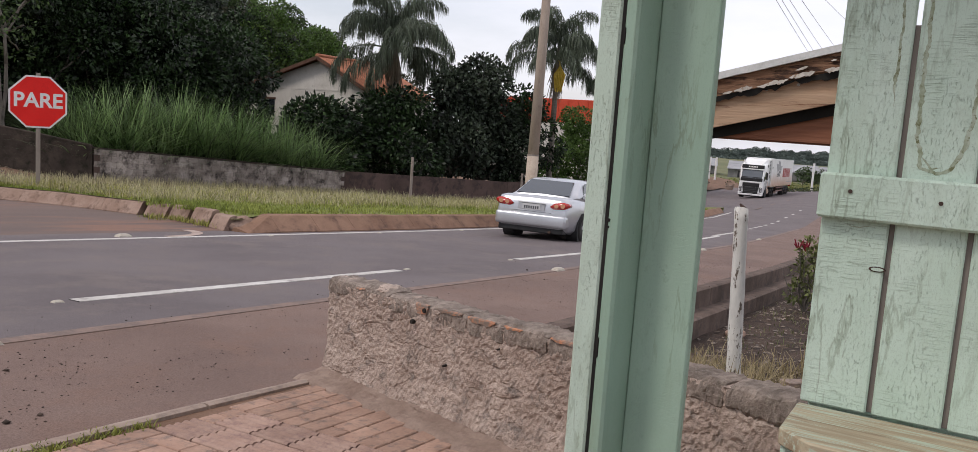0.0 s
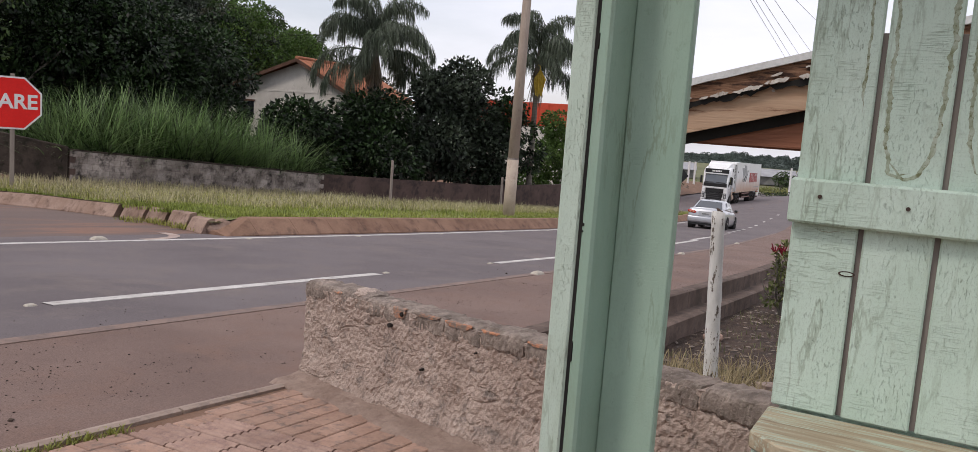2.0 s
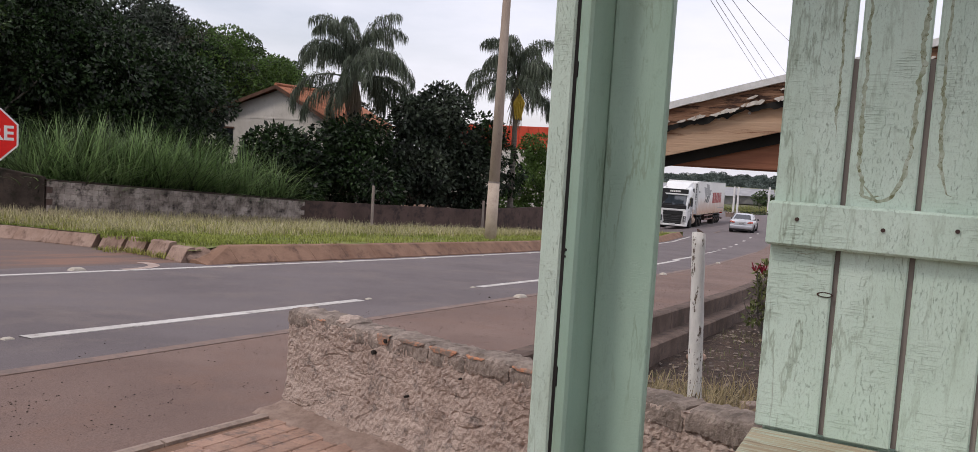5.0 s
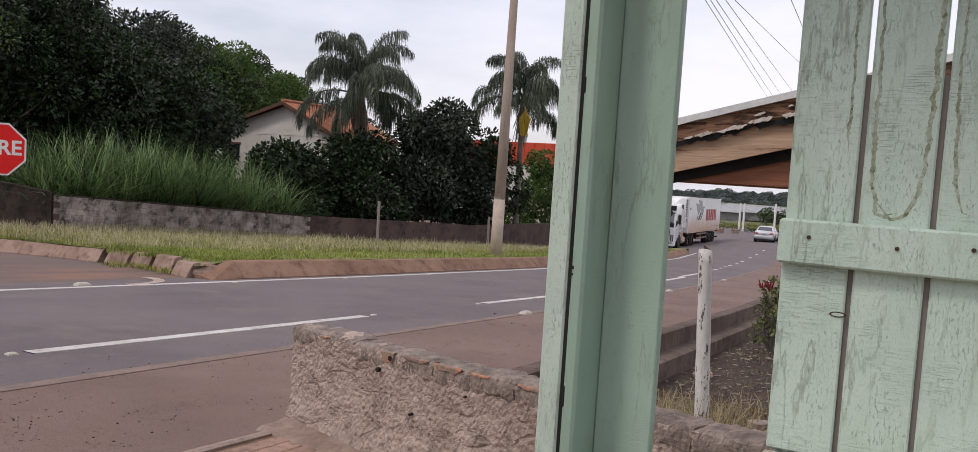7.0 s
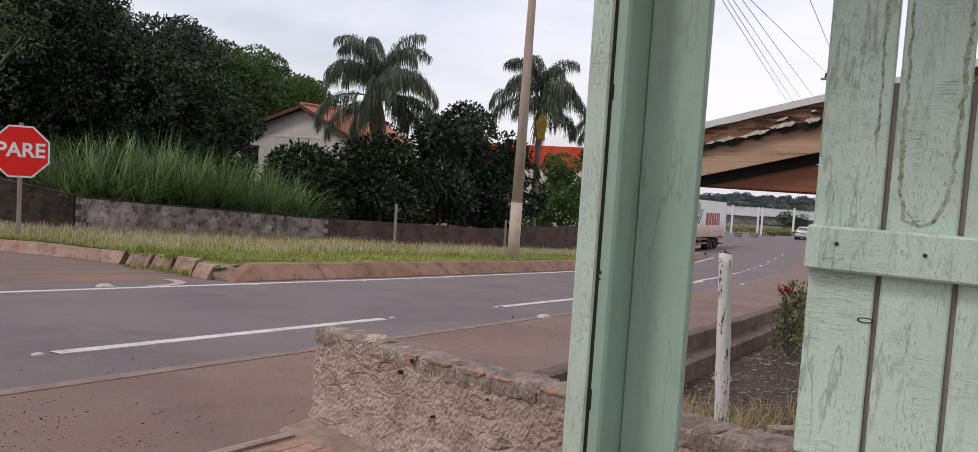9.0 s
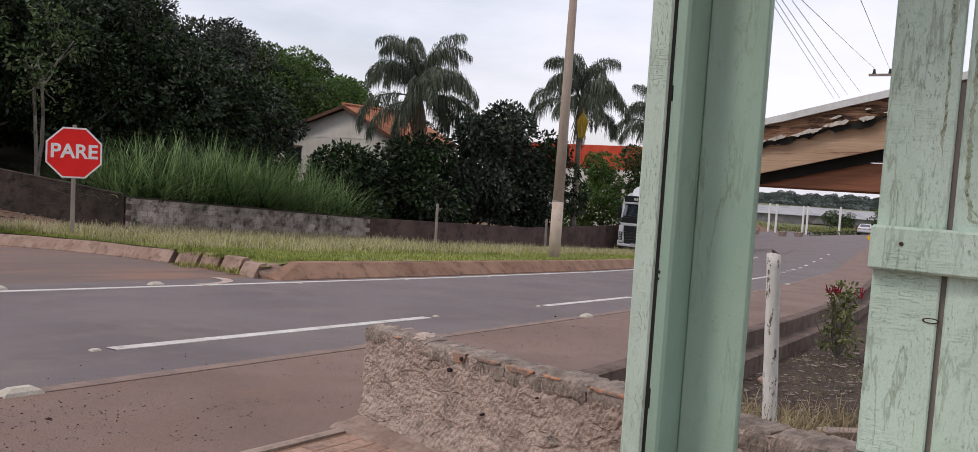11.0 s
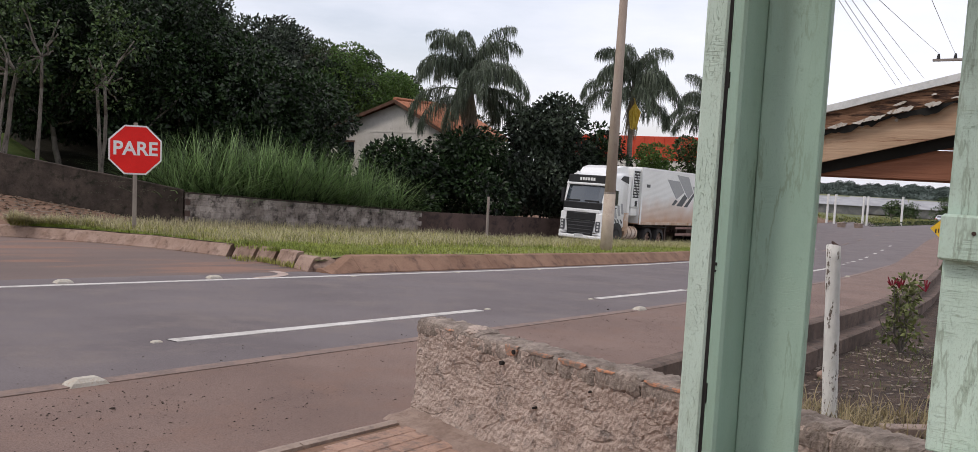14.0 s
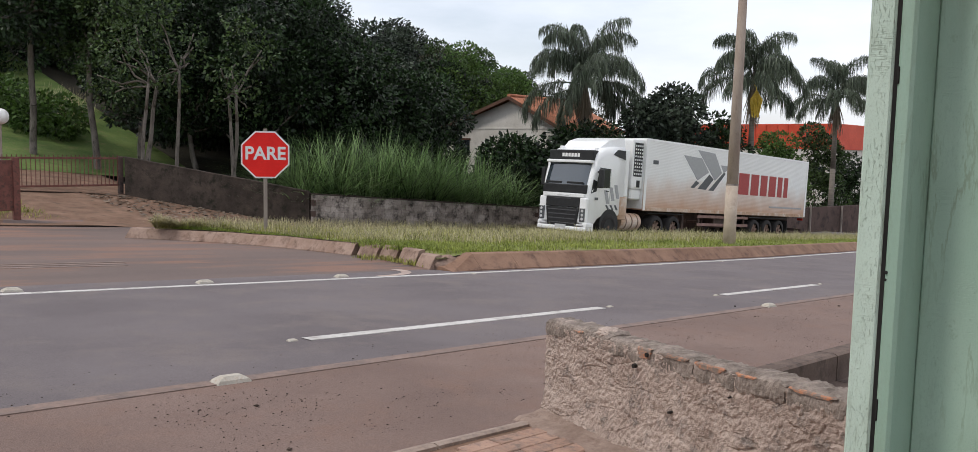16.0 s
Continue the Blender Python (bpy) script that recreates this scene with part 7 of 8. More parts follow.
# grit and clods on the shoulder
rng = np.random.default_rng(21)
n = 11000
gx = 0.2 + 15 * rng.uniform(0, 1, n) ** 1.3
gy = 2.85 + np.abs(rng.normal(1.05, 0.6, n))
patch = np.array([noise.noise((a * 1.1, b * 1.6, 2)) + 0.6 * noise.noise((a * 4, b * 4, 5)) for a, b in zip(gx, gy)])
keep = (gy < 5.6) & (patch + rng.normal(0, 0.12, n) > 0.02)
gx, gy = gx[keep], gy[keep]
n = len(gx)
s = 0.0016 + 0.0052 * rng.uniform(0, 1, n) ** 4
s[:10] = rng.uniform(0.012, 0.02, 10)
octa = np.array([(1.4, 0, 0.35), (0, 1, 0.3), (-1.2, 0, 0.35), (0, -1, 0.3), (0.1, 0.1, 1.0), (0, 0, -0.2)])
ang = rng.uniform(0, 6.28, n)
co, si = np.cos(ang), np.sin(ang)
V = np.empty((n, 6, 3))
V[:, :, 0] = (octa[:, 0] * co[:, None] - octa[:, 1] * si[:, None]) * s[:, None] + gx[:, None]
V[:, :, 1] = (octa[:, 0] * si[:, None] + octa[:, 1] * co[:, None]) * s[:, None] + gy[:, None]
V[:, :, 2] = octa[:, 2] * s[:, None] + np.array([gz(a, b) for a, b in zip(gx, gy)])[:, None]
tri = np.array([(0, 1, 4), (1, 2, 4), (2, 3, 4), (3, 0, 4), (1, 0, 5), (2, 1, 5), (3, 2, 5), (0, 3, 5)])
T = (np.arange(n)[:, None, None] * 6 + tri[None]).reshape(-1, 3)
GRIT = mat("dark_clods", (0.045, 0.033, 0.027), (0.10, 0.07, 0.055), 9, 0.95, 0.3, island=0.5)
tagged(fast("road_grit", V.reshape(-1, 3), T, GRIT), "dark clods and grit scattered on a dusty shoulder", "grit", kind="stuff")

GRASS_DULL = leaf_mat("dull_olive_leaves", (0.09, 0.105, 0.045), (0.17, 0.175, 0.08), 0.4, 0.25)


# ---- grass tufts by the kerb and in the garden ----
def tufts(name, centres, per, spread, h0, h1, w, material, label, ground, seed):
    rng = np.random.default_rng(seed)
    xy = np.concatenate([np.array(c) + rng.normal(0, spread, (per, 2)) for c in centres])
    V, Q = blades(rng, xy, np.array([ground(a, b) for a, b in xy]), h0, h1, w, 0.9, 3)
    return tagged(fast(name, V, Q, material), label, "grass", kind="stuff")


def soil_z(x, y):
    return gz(x, y) - 0.36 + 0.07 * noise.noise((x * 0.7, y * 0.7, 0)) + 0.03 * noise.noise((x * 2.5, y * 2.5, 3))


r7 = random.Random(7)
tufts("kerb_grass", [(r7.uniform(0.9, 2.1), r7.uniform(2.59, 2.65)) for _ in range(70)], 16, 0.022, 0.012, 0.04, 0.004, GRASS, "small green grass along a kerb joint", lambda x, y: gz(x, y) + 0.07, 31)
tufts("garden_grass", [(r7.uniform(3.4, 7.5), r7.uniform(0.2, 2.1)) for _ in range(130)], 34, 0.13, 0.06, 0.26, 0.008, DRY, "dry straw tufts on garden soil", soil_z, 32)
tufts("garden_grass", [(r7.uniform(5.0, 13), r7.uniform(-0.5, 2.0)) for _ in range(90)], 26, 0.2, 0.02, 0.09, 0.008, GRASS_DULL, "sparse green tufts on garden soil", soil_z, 33)
tufts("garden_grass", [(5.7 + r7.uniform(-0.3, 0.5), 1.3 + r7.uniform(-0.35, 0.3)) for _ in range(14)], 50, 0.07, 0.12, 0.45, 0.009, DRY, "long dry grass round a white post", soil_z, 34)
tufts("island_weeds", [(r7.uniform(9.55, 10.2), r7.uniform(10.5, 12.9)) for _ in range(40)], 22, 0.07, 0.04, 0.13, 0.012, GRASS, "green weeds between broken kerb stones", lambda x, y: gz(x, y) + 0.02, 35)

tufts("island_nose_grass", [(r7.uniform(10.05, 11.8), r7.uniform(10.4, 13.3)) for _ in range(200)], 34, 0.07, 0.04, 0.13, 0.012, GRASS_SHORT, "short green grass at the island nose", lambda x, y: gz(x, y) + 0.20 + 0.06 * min(1.0, max(0.0, (x - 9.8) / 0.5)), 38)

# rubble and litter on the soil
STONE = mat("pinkish_rubble", (0.30, 0.19, 0.14), (0.42, 0.30, 0.24), 8, 0.9, 0.6, c3=(0.22, 0.16, 0.13), spots=(0.5, 0.65))
for x, y, r in ((6.3, 1.03, 0.13), (6.55, 0.86, 0.11), (7.3, 0.55, 0.1), (9.2, 2.0, 0.12), (8.5, 0.9, 0.07)):
    bm = bmesh.new()
    bmesh.ops.create_icosphere(bm, subdivisions=2, radius=r)
    for w in bm.verts:
        w.co *= 1 + 0.35 * noise.noise(w.co * 7 + Vector((x, y, 0)))
        w.co.z *= 0.6
    t = tagged(part("stone", bm, STONE, smooth=False), "pinkish broken stone lying on garden soil", "stone", "loose stones")
    t.location = (x, y, soil_z(x, y) + r * 0.3)
plank = tagged(part("concrete_slab", bx(-0.45, 0.45, -0.06, 0.06, -0.03, 0.04, 0.006), KERB), "narrow grey concrete slab lying on garden soil", "slab")
plank.matrix_basis = Matrix.Translation((6.9, 0.72, soil_z(6.9, 0.72) + 0.06)) @ pose(0, 0, 0, 0, 3, -40)
rng = np.random.default_rng(25)
n = 3600
lx, ly = rng.uniform(3.2, 14, n), rng.uniform(-1.5, 2.25, n)
lz = np.array([soil_z(a, b) + 0.012 for a, b in zip(lx, ly)])
sz, aa = rng.uniform(0.012, 0.05, n), rng.uniform(0, 6.28, n)
dx, dy = np.stack([np.cos(aa) * sz, np.sin(aa) * sz], 1), np.stack([-np.sin(aa) * sz * 0.4, np.cos(aa) * sz * 0.4], 1)
c = np.stack([lx, ly], 1)
V = np.stack([np.column_stack([c - dx, lz]), np.column_stack([c + dy, lz + 0.008]), np.column_stack([c + dx, lz + 0.004]), np.column_stack([c - dy, lz])], 1).reshape(-1, 3)
tagged(fast("leaf_litter", V, np.arange(len(V)).reshape(-1, 4), leaf_mat("litter_leaves", (0.10, 0.075, 0.055), (0.22, 0.17, 0.13), 0.5, 0.1)), "dry leaf litter on garden soil", "litter", kind="stuff")

# ---- flowering shrub ----
FLOWER = mat("dark_red_petals", (0.16, 0.008, 0.02), (0.25, 0.015, 0.035), 20, 0.6, 0.1, island=0.2)
fx, fy = 12.0, 1.75
shrub = thing("flowering_shrub", "upright green shrub with dark red flower plumes beside a kerb", "shrub", Matrix.Translation((fx, fy, soil_z(fx, fy))))
rng = np.random.default_rng(44)
bm = bmesh.new()
for i in range(12):
    branch(bm, (0, 0, 0), (rng.normal(0, 0.13), rng.normal(0, 0.13), rng.uniform(0.5, 0.9)), 0.014, 0.006, rng, 3, 0.1)
part("stem_cluster", bm, BARK, shrub)
bl = [((rng.normal(0, 0.12), rng.normal(0, 0.12), z), (0.13, 0.13, 0.12)) for z in np.linspace(0.15, 0.95, 14)]
V, Q = leaf_cloud(rng, bl, 2600, 0.075)
fast("leaves", V, Q, leaf_mat("yellowish_shrub_leaves", (0.09, 0.11, 0.035), (0.19, 0.20, 0.075), 0.5, 0.25), shrub)
for i in range(5):
    bm = bmesh.new()
    a = (rng.normal(0, 0.09), rng.normal(0, 0.09), 0.86)
    for k in range(7):
        q = (a[0] + rng.normal(0, 0.035), a[1] + rng.normal(0, 0.035), a[2] + rng.uniform(0.06, 0.17))
        cyl(bm, a, q, 0.006, 0.009, n=5)
    part("flower_plume", bm, FLOWER, shrub, "dark red flower plume")

# ---- signs ----
YELLOW = mat("sign_yellow", (0.72, 0.42, 0.02), (0.80, 0.50, 0.04), 4, 0.5, 0.05)
ped = thing("warning_sign", "yellow diamond warning sign with black bars on a grey post", "road sign", Matrix.Translation((44.7, 5.25, -1.12)) @ Matrix.Rotation(math.atan2(5.25, 44.7), 4, "Z"))
part("plate", prism(bmesh.new(), [(0.45, 0), (0, 0.45), (-0.45, 0), (0, -0.45)], -0.01, 0.01, "x"), YELLOW, ped, "yellow diamond plate")
for y, z, w, h in ((0.0, 0.10, 0.05, 0.16), (-0.08, -0.1, 0.05, 0.2), (0.08, -0.1, 0.05, 0.2), (0.0, 0.25, 0.06, 0.06), (0.2, -0.12, 0.06, 0.2)):
    part("black_bar", bx(-0.016, -0.0105, y - w / 2, y + w / 2, z - h / 2, z + h / 2), BLACKP, ped)
part("post", cyl(bmesh.new(), (0.03, 0, -1.9), (0.03, 0, 0.4), 0.03, n=10), POSTWOOD, ped)
back = thing("sign_back", "dark back of a diamond road sign on a rusty post", "road sign", Matrix.Translation((48.3, 13.7, -0.75)) @ Matrix.Rotation(math.atan2(13.7, 48.3) + 0.5, 4, "Z"))
part("plate", prism(bmesh.new(), [(0.5, 0), (0, 0.5), (-0.5, 0), (0, -0.5)], -0.01, 0.01, "x"), BLACKP, back)
part("post", cyl(bmesh.new(), (0.04, 0, -2.6), (0.04, 0, 0.4), 0.035, n=10), GATE, back)
# marker stakes by the island and the wall
for x, y, h in ((31.3, 22.4, 1.75), (39.4, 20.9, 1.5), (41.0, 20.95, 1.5), (50.0, 20.4, 1.5), (54.0, 20.0, 1.5)):
    t = tagged(part("marker_stake", bx(-0.05, 0.05, -0.05, 0.05, -0.2, h, 0.008), POSTWOOD), "pale weathered wooden marker stake in grass", "stake", "marker stakes")
    t.location = (x, y, gz(x, y) + 0.2)

# ---- power lines ----
WIRE = mat("aluminium_wire", (0.22, 0.22, 0.23), (0.30, 0.30, 0.31), 5, 0.5, 0.0, metal=0.3)
for (a, b) in (((15.53, 3.8, 4.33), (37.42, 6.52, 5.0)), ((15.55, 3.7, 4.32), (37.46, 6.3, 5.03)), ((15.59, 3.6, 4.33), (37.54, 6.01, 5.17)), ((15.65, 3.43, 4.33), (37.59, 5.52, 5.27)), ((15.73, 3.21, 4.33), (37.63, 5.08, 6.27)), ((15.8, 2.35, 4.29), (37.69, 4.48, 6.19))):
    a, b = Vector(a), Vector(b)
    cu = bpy.data.curves.new("power_line", "CURVE")
    cu.dimensions, cu.bevel_depth, cu.bevel_resolution = "3D", 0.006, 2
    sp = cu.splines.new("POLY")
    sp.points.add(20)
    for i in range(21):
        k = -0.55 + 1.55 * i / 20
        p = a.lerp(b, k)
        p.z -= 0.5 * (k * (1 - k) if 0 < k < 1 else 0.0) * 0.12
        sp.points[i].co = (*p, 1)
    cu.materials.append(WIRE)
    tagged(new("power_line", cu), "thin grey overhead power line against the sky", "cable", "overhead power lines")
arm = thing("power_pole", "concrete power pole with crossarm and dark insulators", "pole")
part("shaft", cyl(bmesh.new(), (37.95, 3.2, -4.2), (37.85, 3.6, 7.2), 0.16, 0.1, n=14), CONCRETE, arm)
part("crossarm", bx(37.60, 37.72, 3.3, 5.28, 5.95, 6.05, 0.01), STRIP, arm, "grey crossarm")
for y in (5.08, 4.48, 3.88):
    part("insulator", cyl(bmesh.new(), (37.66, y, 6.05), (37.66, y, 6.25), 0.07, 0.04, n=10), BLACKP, arm, "dark insulator")

# ---- distance ----
# pale bluish green: the haze over distance is in the hill's colour
HILL = mat("haze_tinted_hill", (0.060, 0.086, 0.078), (0.125, 0.155, 0.135), 0.09, 0.95, 0.8, fine=0.25, c3=(0.03, 0.045, 0.037), spots=(0.46, 0.58), bump_dist=5.0)
v, f = [], []
NB, NR = 700, 12
hr = random.Random(2)
for i in range(NB + 1):
    b = -35 + 90 * i / NB
    top = -9.0 + 5.5 * noise.noise((b * 0.09, 0, 0)) + 3.0 * noise.noise((b * 0.35, 2, 0)) + hr.uniform(-1.6, 1.6) + 1.2 * noise.noise((b * 2.2, 5, 0))
    for j in range(NR + 1):
        d = 760 + 22 * j + hr.uniform(-8, 8)
        x, y = polar(b, d)
        v.append((x, y, -22 + (top + 22) * (j / NR) ** 0.8 + (hr.uniform(-0.9, 0.9) if j else 0)))
f = [(i * (NR + 1) + j, (i + 1) * (NR + 1) + j, (i + 1) * (NR + 1) + j + 1, i * (NR + 1) + j + 1) for i in range(NB) for j in range(NR)]
hr2 = np.random.default_rng(8)
tops = [v[i * (NR + 1) + j] for i in range(NB + 1) if -4 < -35 + 90 * i / NB < 36 for j in (4, 7, 9, 11, 12)]
# a lighter and a shaded copy of one foliage, both tinted for haze
RIDGELEAF = leaf_mat("haze_tinted_ridge_leaves", (0.075, 0.10, 0.085), (0.14, 0.17, 0.15), 0.5, 0.1)
RIDGELEAF_DARK = leaf_mat("far_ridge_shade_leaves", (0.045, 0.065, 0.055), (0.09, 0.115, 0.10), 0.5, 0.1)
for who in (0, 1):
    pick = [tp for i, tp in enumerate(tops) if i % 2 == who]
    V, Q = leaf_cloud(hr2, [((tp[0] + hr2.normal() * 3, tp[1] + hr2.normal() * 4, tp[2] + hr2.uniform(-1.5, 0.8)), (3.2, hr2.uniform(2.5, 5), hr2.uniform(1.6, 3.2))) for tp in pick], 26, 1.3)
    tagged(fast("ridge_trees", V, Q, RIDGELEAF if who else RIDGELEAF_DARK), "tree crowns along a far ridge, haze put into their colour", "woods", kind="stuff")
tagged(mesh("far_hill", v, f, HILL, smooth=False), "wooded ridge on the horizon, haze put into its colour", "hill", kind="structure")
SHED = mat("pale_shed_roof", (0.25, 0.25, 0.26), (0.36, 0.36, 0.37), 0.3, 0.6, 0.1, fine=4, spec=0.05)
SHEDW = mat("shed_wall", (0.13, 0.13, 0.13), (0.24, 0.235, 0.225), 0.5, 0.8, 0.1, fine=4)
for b, d, w in ((12.7, 245, 13), (10.3, 255, 15), (7.2, 250, 12), (16.5, 260, 14)):
    x, y = polar(b, d)
    shed = thing("farm_shed", "long low pale farm shed beyond fields", "shed", Matrix.Translation((x, y, -7.5)) @ Matrix.Rotation(radians(b), 4, "Z"), "far farm sheds")
    part("wall", bx(0, 30, -w / 2, w / 2, -1.5, 0.9), SHEDW, shed)
    part("roof", prism(bmesh.new(), [(-0.6, 0.85), (15, 2.7), (30.6, 0.85), (30.6, 0.95), (15, 2.85), (-0.6, 0.95)], -w / 2 - 0.3, w / 2 + 0.3, "y"), SHED, shed)
for b, d in ((13.2, 118), (12.75, 118), (11.1, 121), (10.85, 121), (8.9, 124), (15.0, 118), (15.4, 118)):
    x, y = polar(b, d)
    t = tagged(part("white_pillar", cyl(bmesh.new(), (0, 0, -0.6), (0, 0, 3.9), 0.14, n=10), SIGNWHITE), "tall plain white pillar at a field edge", "pillar", "white pillars")
    t.location = (x, y, gz(x, y))
for b, d, h, w, sd in ((9.4, 180, 4.2, 4.5, 61), (8.4, 185, 3.6, 4.0, 62), (6.4, 175, 4.6, 6.0, 63), (5.2, 180, 4.8, 6, 64), (17.5, 150, 4, 5, 65), (19, 140, 4.5, 5, 66)):
    x, y = polar(b, d)
    tree(x, y, h, w, 0.7, LEAF_MID, "small round field tree far off", sd, leaf=0.35, per=120, blobs=16, group="far field trees")
sr = np.random.default_rng(73)
V, Q = leaf_cloud(sr, [((*polar(b, d), gz(*polar(b, d)) + 0.1), (1.6, 1.6, sr.uniform(0.25, 0.6))) for b, d in zip(sr.uniform(3, 21, 170), sr.uniform(122, 165, 170))], 60, 0.35)
tagged(fast("field_scrub", V, Q, leaf_mat("yellow_green_scrub", (0.13, 0.15, 0.04), (0.24, 0.24, 0.09), 0.5, 0.3)), "yellow-green scrub on a field beyond the road", "scrub", kind="stuff")
V, Q = leaf_cloud(np.random.default_rng(71), [((*polar(b, 116), gz(*polar(b, 116)) + 0.15), (0.5, 0.6, 0.32)) for b in np.arange(5.2, 10.6, 0.16)], 260, 0.2)
tagged(fast("hedge", V, Q, LEAF_DARK), "low clipped dark hedge along a road", "hedge", kind="stuff")
for b in (15.6, 14.0, 12.3, 11.3):
    x, y = polar(b, 108)
    pl = thing("planter", "round stone planter with a dark shrub", "planter", Matrix.Translation((x, y, gz(x, y))), "roadside planters")
    part("bowl", cyl(bmesh.new(), (0, 0, -0.1), (0, 0, 0.55), 0.45, 0.55, n=12), KERB, pl)
    V, Q = leaf_cloud(np.random.default_rng(72), [((0, 0, 0.65), (0.5, 0.5, 0.3))], 300, 0.18)
    tagged(fast("plant", V, Q, LEAF_DARK, pl), kind="stuff")
# red earth bank and light field beyond the island
v = []
bxs, bys = steps(74, 125, 20), steps(25.0, 38, 8)
for y in bys:
    for x in bxs:
        e = min((y - 25.0) / 4, 1) * min((x - 74) / 6, 1)
        v.append((x, y + bend(x) - bend(72), gz(x, y) + 0.05 + 0.9 * e + 0.15 * noise.noise((x * 0.3, y * 0.3, 0))))
n = len(bxs)
f = [(j * n + i, j * n + i + 1, (j + 1) * n + i + 1, (j + 1) * n + i) for j in range(len(bys) - 1) for i in range(n - 1)]
tagged(mesh("earth_bank", v, f, EARTH, smooth=True), "bare red earth bank beside the far road", "bank", kind="structure")

# ---- red-roofed building behind the palms ----
REDWALL = mat("red_painted_cladding", (0.55, 0.065, 0.03), (0.64, 0.09, 0.045), 0.6, 0.6, 0.1, fine=6)
hall = thing("red_hall", "low hall with bright red cladding above white walls", "building")
part("white_wall", bx(72, 95, 27.5, 46, -4, 1.8), STUCCO, hall, "white lower wall")
part("red_band", bx(71.9, 95.2, 27.3, 46.2, 1.8, 4.0, 0.02), REDWALL, hall, "bright red upper cladding")
for i in range(18):
    part("rib", bx(71.84, 71.9, 27.6 + i * 1.03, 27.7 + i * 1.03, 1.85, 3.95), REDWALL, hall)
for i in range(3):
    part("window", bx(71.96, 72.02, 28.3 + i * 2.2, 29.4 + i * 2.2, -1.4, 0.3), GLASSD, hall)
# bright meadow behind the gate
sheet("meadow", steps(2, 19.5, 18), steps(36, 75, 20), 0.12, mat("sunny_meadow", (0.075, 0.13, 0.028), (0.14, 0.19, 0.05), 0.8, 0.95, 0.6, c3=(0.2, 0.17, 0.08), spots=(0.56, 0.7), fine=9, bump_dist=0.05), "light green meadow beyond the gate", "meadow")
sheet("farm_track", steps(5, 14, 10), steps(30.2, 43, 12), 0.07, EARTH, "dry earth track climbing behind the gate", "track", jitter=0.01)
for b, d, h, w, m, sd in ((73.5, 47, 2.2, 4.5, LEAF_LIGHT, 81), (71.4, 46, 1.8, 4.0, LEAF_LIGHT, 82), (76.0, 50, 2.6, 5.0, LEAF_LIGHT, 83), (74.5, 62, 5.0, 7.0, LEAF_DARK, 84), (70.0, 66, 7.0, 8.0, LEAF_DARK, 85), (77.5, 60, 7.0, 8.0, LEAF_DARK, 86)):
    x, y = polar(b, d)
    tree(x, y, h, w, 0.3, m, "leafy shrub at the meadow's edge", sd, name="shrub", leaf=0.25, per=260, blobs=20, trunk_r=0.06, group="meadow shrubs")
tufts("yellow_cane", [(*polar(70.3 + 0.25 * i, 50),) for i in range(6)], 60, 0.5, 0.9, 2.2, 0.04, STRAW, "tall yellow dry cane beyond the gate", lambda x, y: gz(x, y), 36)
tufts("drive_grass", [(r7.uniform(6.6, 8.2), r7.uniform(25.2, 28.5)) for _ in range(50)], 30, 0.18, 0.05, 0.22, 0.02, GRASS, "green grass beside an earth driveway", lambda x, y: gz(x, y), 37)
rng = np.random.default_rng(91)
n = 1500
lx, ly = rng.uniform(11, 19, n), rng.uniform(24.0, 30.5, n)
keep = ly < 30.5 - (lx - 12.7) * 1.157 - 0.2
lx, ly = lx[keep], ly[keep]
n = len(lx)
lz = np.array([gz(a, b) + 0.06 for a, b in zip(lx, ly)])
sz, aa = rng.uniform(0.04, 0.12, n), rng.uniform(0, 6.28, n)
dx, dy = np.stack([np.cos(aa) * sz, np.sin(aa) * sz], 1), np.stack([-np.sin(aa) * sz * 0.5, np.cos(aa) * sz * 0.5], 1)
c = np.stack([lx, ly], 1)
V = np.stack([np.column_stack([c - dx, lz]), np.column_stack([c + dy, lz + 0.03]), np.column_stack([c + dx, lz + 0.02]), np.column_stack([c - dy, lz])], 1).reshape(-1, 3)
tagged(fast("leaf_litter", V, np.arange(len(V)).reshape(-1, 4), bpy.data.materials["litter_leaves"]), "dry leaf litter along a wall foot", "litter", kind="stuff")
# curved end of the edge line at the island's nose
v = []
for i in range(13):
    a = radians(-90 + 95 * i / 12)
    for r in (0.72, 0.86):
        x, y = 7.8 + r * 1.3 * math.cos(a), 10.55 + r * math.sin(a)
        v.append((x, y, gz(x, y) + 0.007))
tagged(mesh("nose_line", v, [(2 * i, 2 * i + 1, 2 * i + 3, 2 * i + 2) for i in range(12)], mat("faded_nose_paint", (0.36, 0.27, 0.23), (0.46, 0.36, 0.31), 3, 0.8, 0.3, c3=(0.2, 0.14, 0.12), spots=(0.55, 0.68), fine=40)), "worn curved line at the island nose", "road marking", kind="structure")


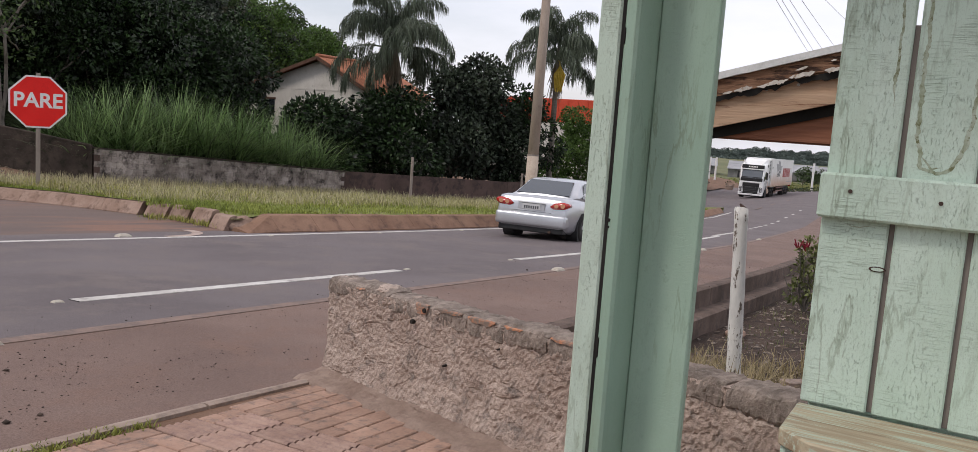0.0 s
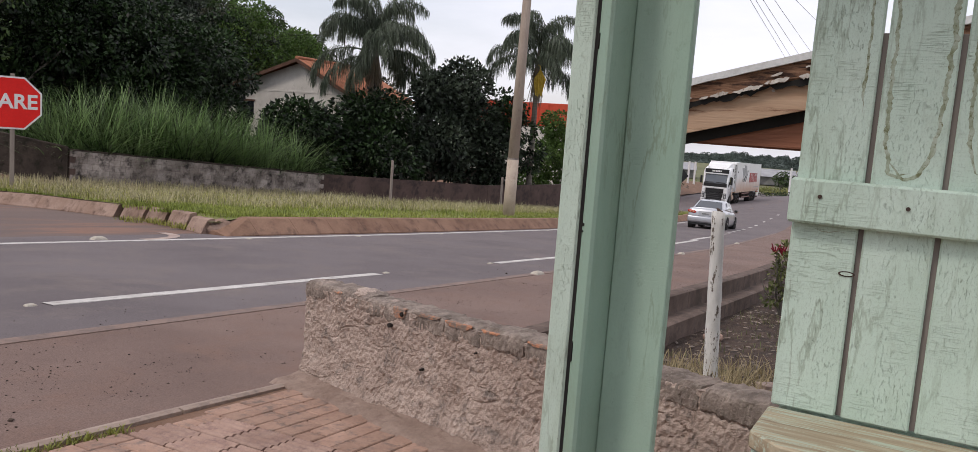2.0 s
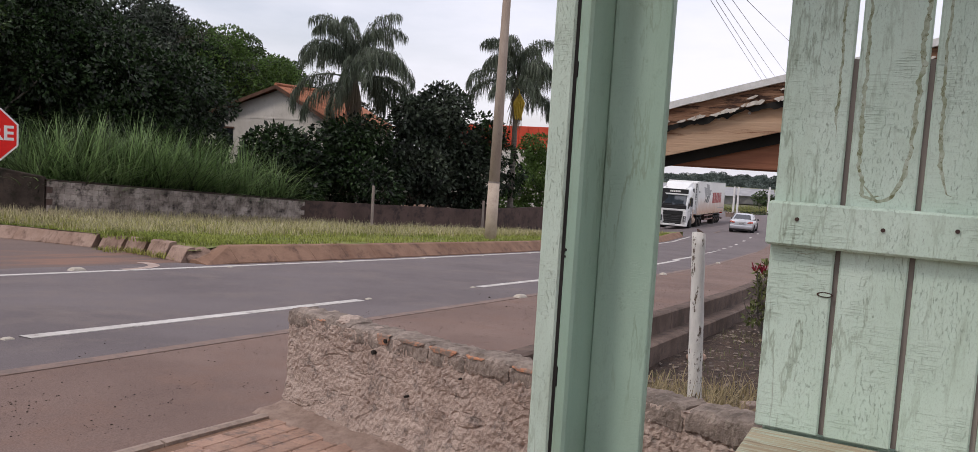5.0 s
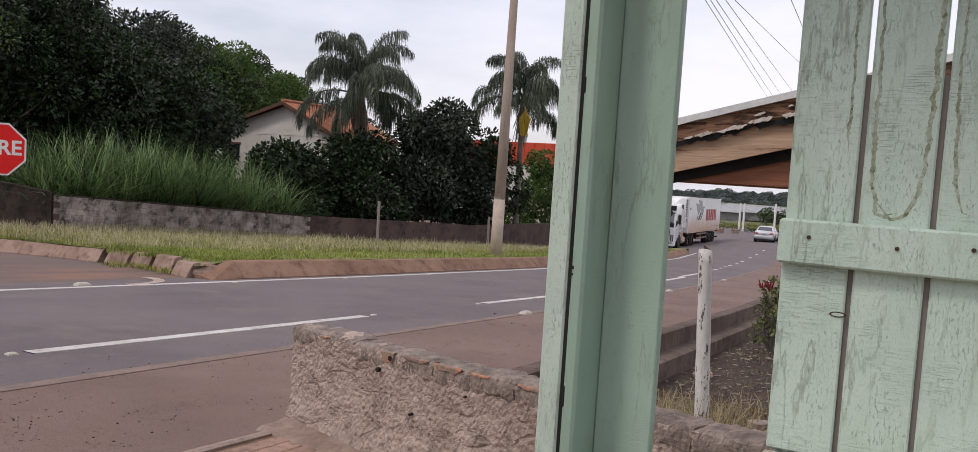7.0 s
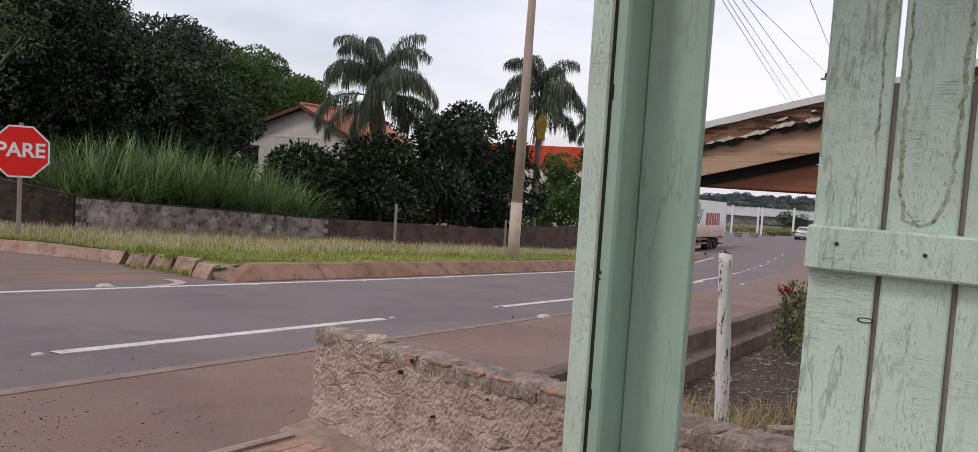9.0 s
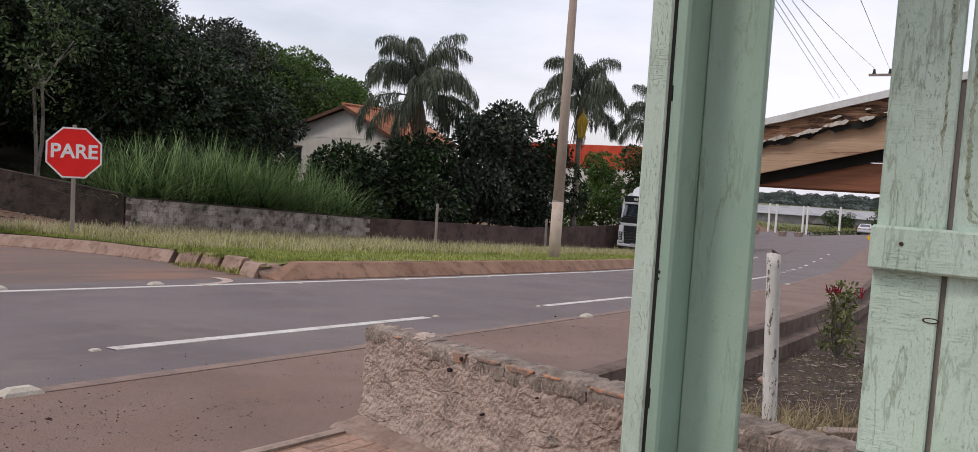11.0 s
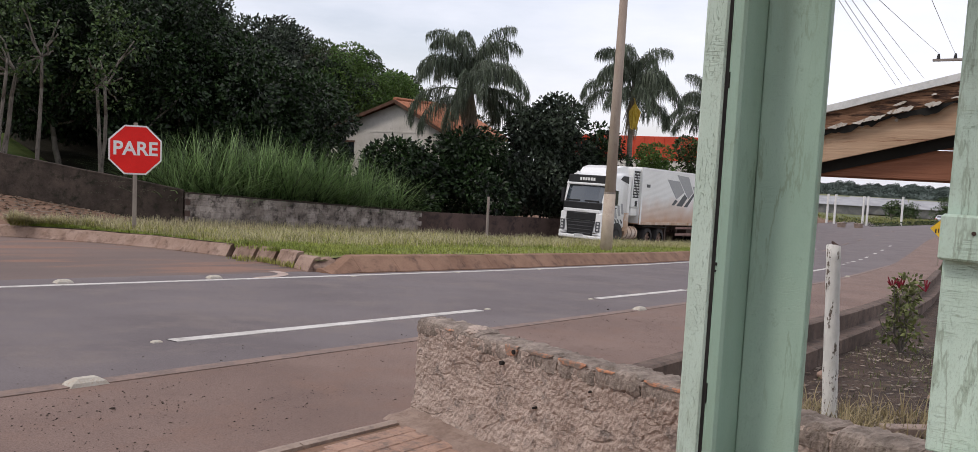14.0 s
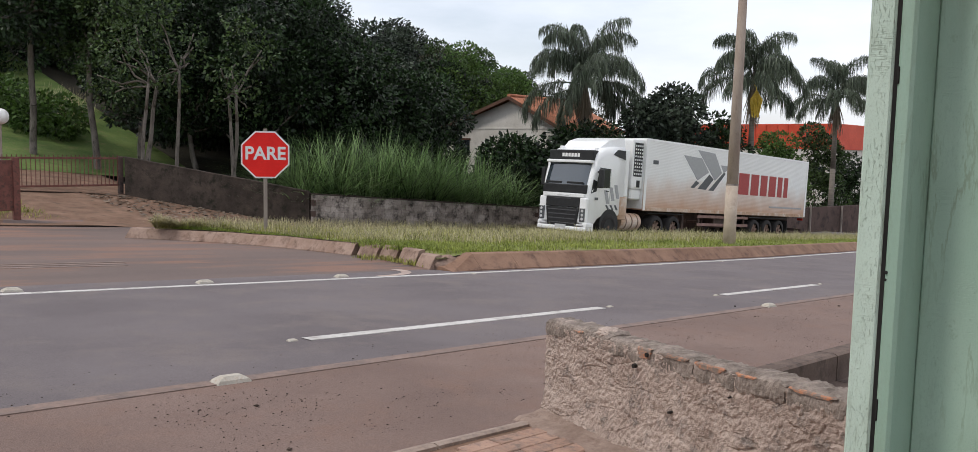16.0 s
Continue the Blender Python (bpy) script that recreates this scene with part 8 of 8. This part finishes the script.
# ---- what moves ----
TRUCK_LINE = [(130, 20.6), (115, 20.18), (95, 19.53), (80, 18.9), (68, 18.2), (58, 17.96), (48, 18.74), (38, 19.37), (28, 19.74), (18, 19.73), (8, 19.6)]
TRUCK_X = [(0, 85.06), (1.5, 79.07), (3.5, 72.7), (7, 61.9), (8, 58.4), (11, 46.9), (12.5, 41.3), (14.5, 32.66), (16, 24.67)]
CAR_X = [(0, 19.65), (0.5, 26.0), (1.0, 30.5), (1.5, 36.6), (3.5, 56.5), (6.5, 73.5), (7.0, 77.5), (11, 113.5), (16, 157)]
CAR_LINE = [(0, 5.6), (10, 6.9), (16, 8.0), (21, 8.42), (26, 8.55), (33, 8.9), (52, 10.4), (69, 12.0), (109, 14.2), (165, 18.0)]


def smooth_at(rows, t, w=0.45):
    a, b = [r[0] for r in rows], [r[1] for r in rows]
    s0, s1 = (b[1] - b[0]) / (a[1] - a[0]), (b[-1] - b[-2]) / (a[-1] - a[-2])
    a, b = [a[0] - 3] + a + [a[-1] + 3], [b[0] - 3 * s0] + b + [b[-1] + 3 * s1]
    return float(np.mean([np.interp(t + d, a, b) for d in np.linspace(-w, w, 9)]))


def on_line(line, x):
    a, b = [p[0] for p in line], [p[1] for p in line]
    if a[0] > a[-1]:
        a, b = a[::-1], b[::-1]
    return float(np.mean([np.interp(x + d, a, b) for d in np.linspace(-5, 5, 11)]))


def road_pose(front, rear):
    """Pose with x pointing from rear to front on the road surface."""
    p, q = Vector(front), Vector(rear)
    ax = (p - q).normalized()
    ay = Vector((0, 0, 1)).cross(ax).normalized()
    az = ax.cross(ay)
    return Matrix((ax, ay, az)).transposed().to_4x4()


def ground_pt(line, x):
    y = on_line(line, x)
    return (x, y, gz(x, y) + 0.0)


def motions():
    tr, tl, sp = [], [], []
    times = [i * 0.1 for i in range(161)]
    dist, last = 0.0, None
    for t in times:
        x = smooth_at(TRUCK_X, t)
        if last is not None:
            dist += abs(x - last) * 1.012
        last = x
        sp.append((t, dist))
        f, r = ground_pt(TRUCK_LINE, x + 1.4), ground_pt(TRUCK_LINE, x + 5.4)
        m = road_pose(f, r)
        m.translation = Vector(f) + (Vector(f) - Vector(r)).normalized() * 1.4
        tr.append((t, m))
        k, a = ground_pt(TRUCK_LINE, x + 5.3), ground_pt(TRUCK_LINE, x + 14.3)
        m2 = road_pose(k, a)
        m2.translation = Vector(k)
        tl.append((t, m2))
    walk(tractor, tr[::5])
    walk(trailer, tl[::5])
    for w in truck_wheels + trailer_wheels:
        at = w.location.copy()
        walk(w, [(t, Matrix.Translation(at) @ Matrix.Rotation(d / 0.505, 4, "Y")) for t, d in sp])
    rows, spin, dist, last = [], [], 0.0, None
    for i in range(481):
        t = i / 30
        x = smooth_at(CAR_X, t)
        if last is not None:
            dist += abs(x - last)
        last = x
        spin.append((t, dist))
        if i % 15 == 0:
            f, r = ground_pt(CAR_LINE, x - 0.92), ground_pt(CAR_LINE, x - 3.52)
            m = road_pose(f, r)
            m.translation = Vector(f) + (Vector(f) - Vector(r)).normalized() * 0.92
            rows.append((t, m))
    walk(car, rows)
    for w in car_wheels:
        at = w.location.copy()
        walk(w, [(t, Matrix.Translation(at) @ Matrix.Rotation(d / 0.31, 4, "Y")) for t, d in spin])


motions()
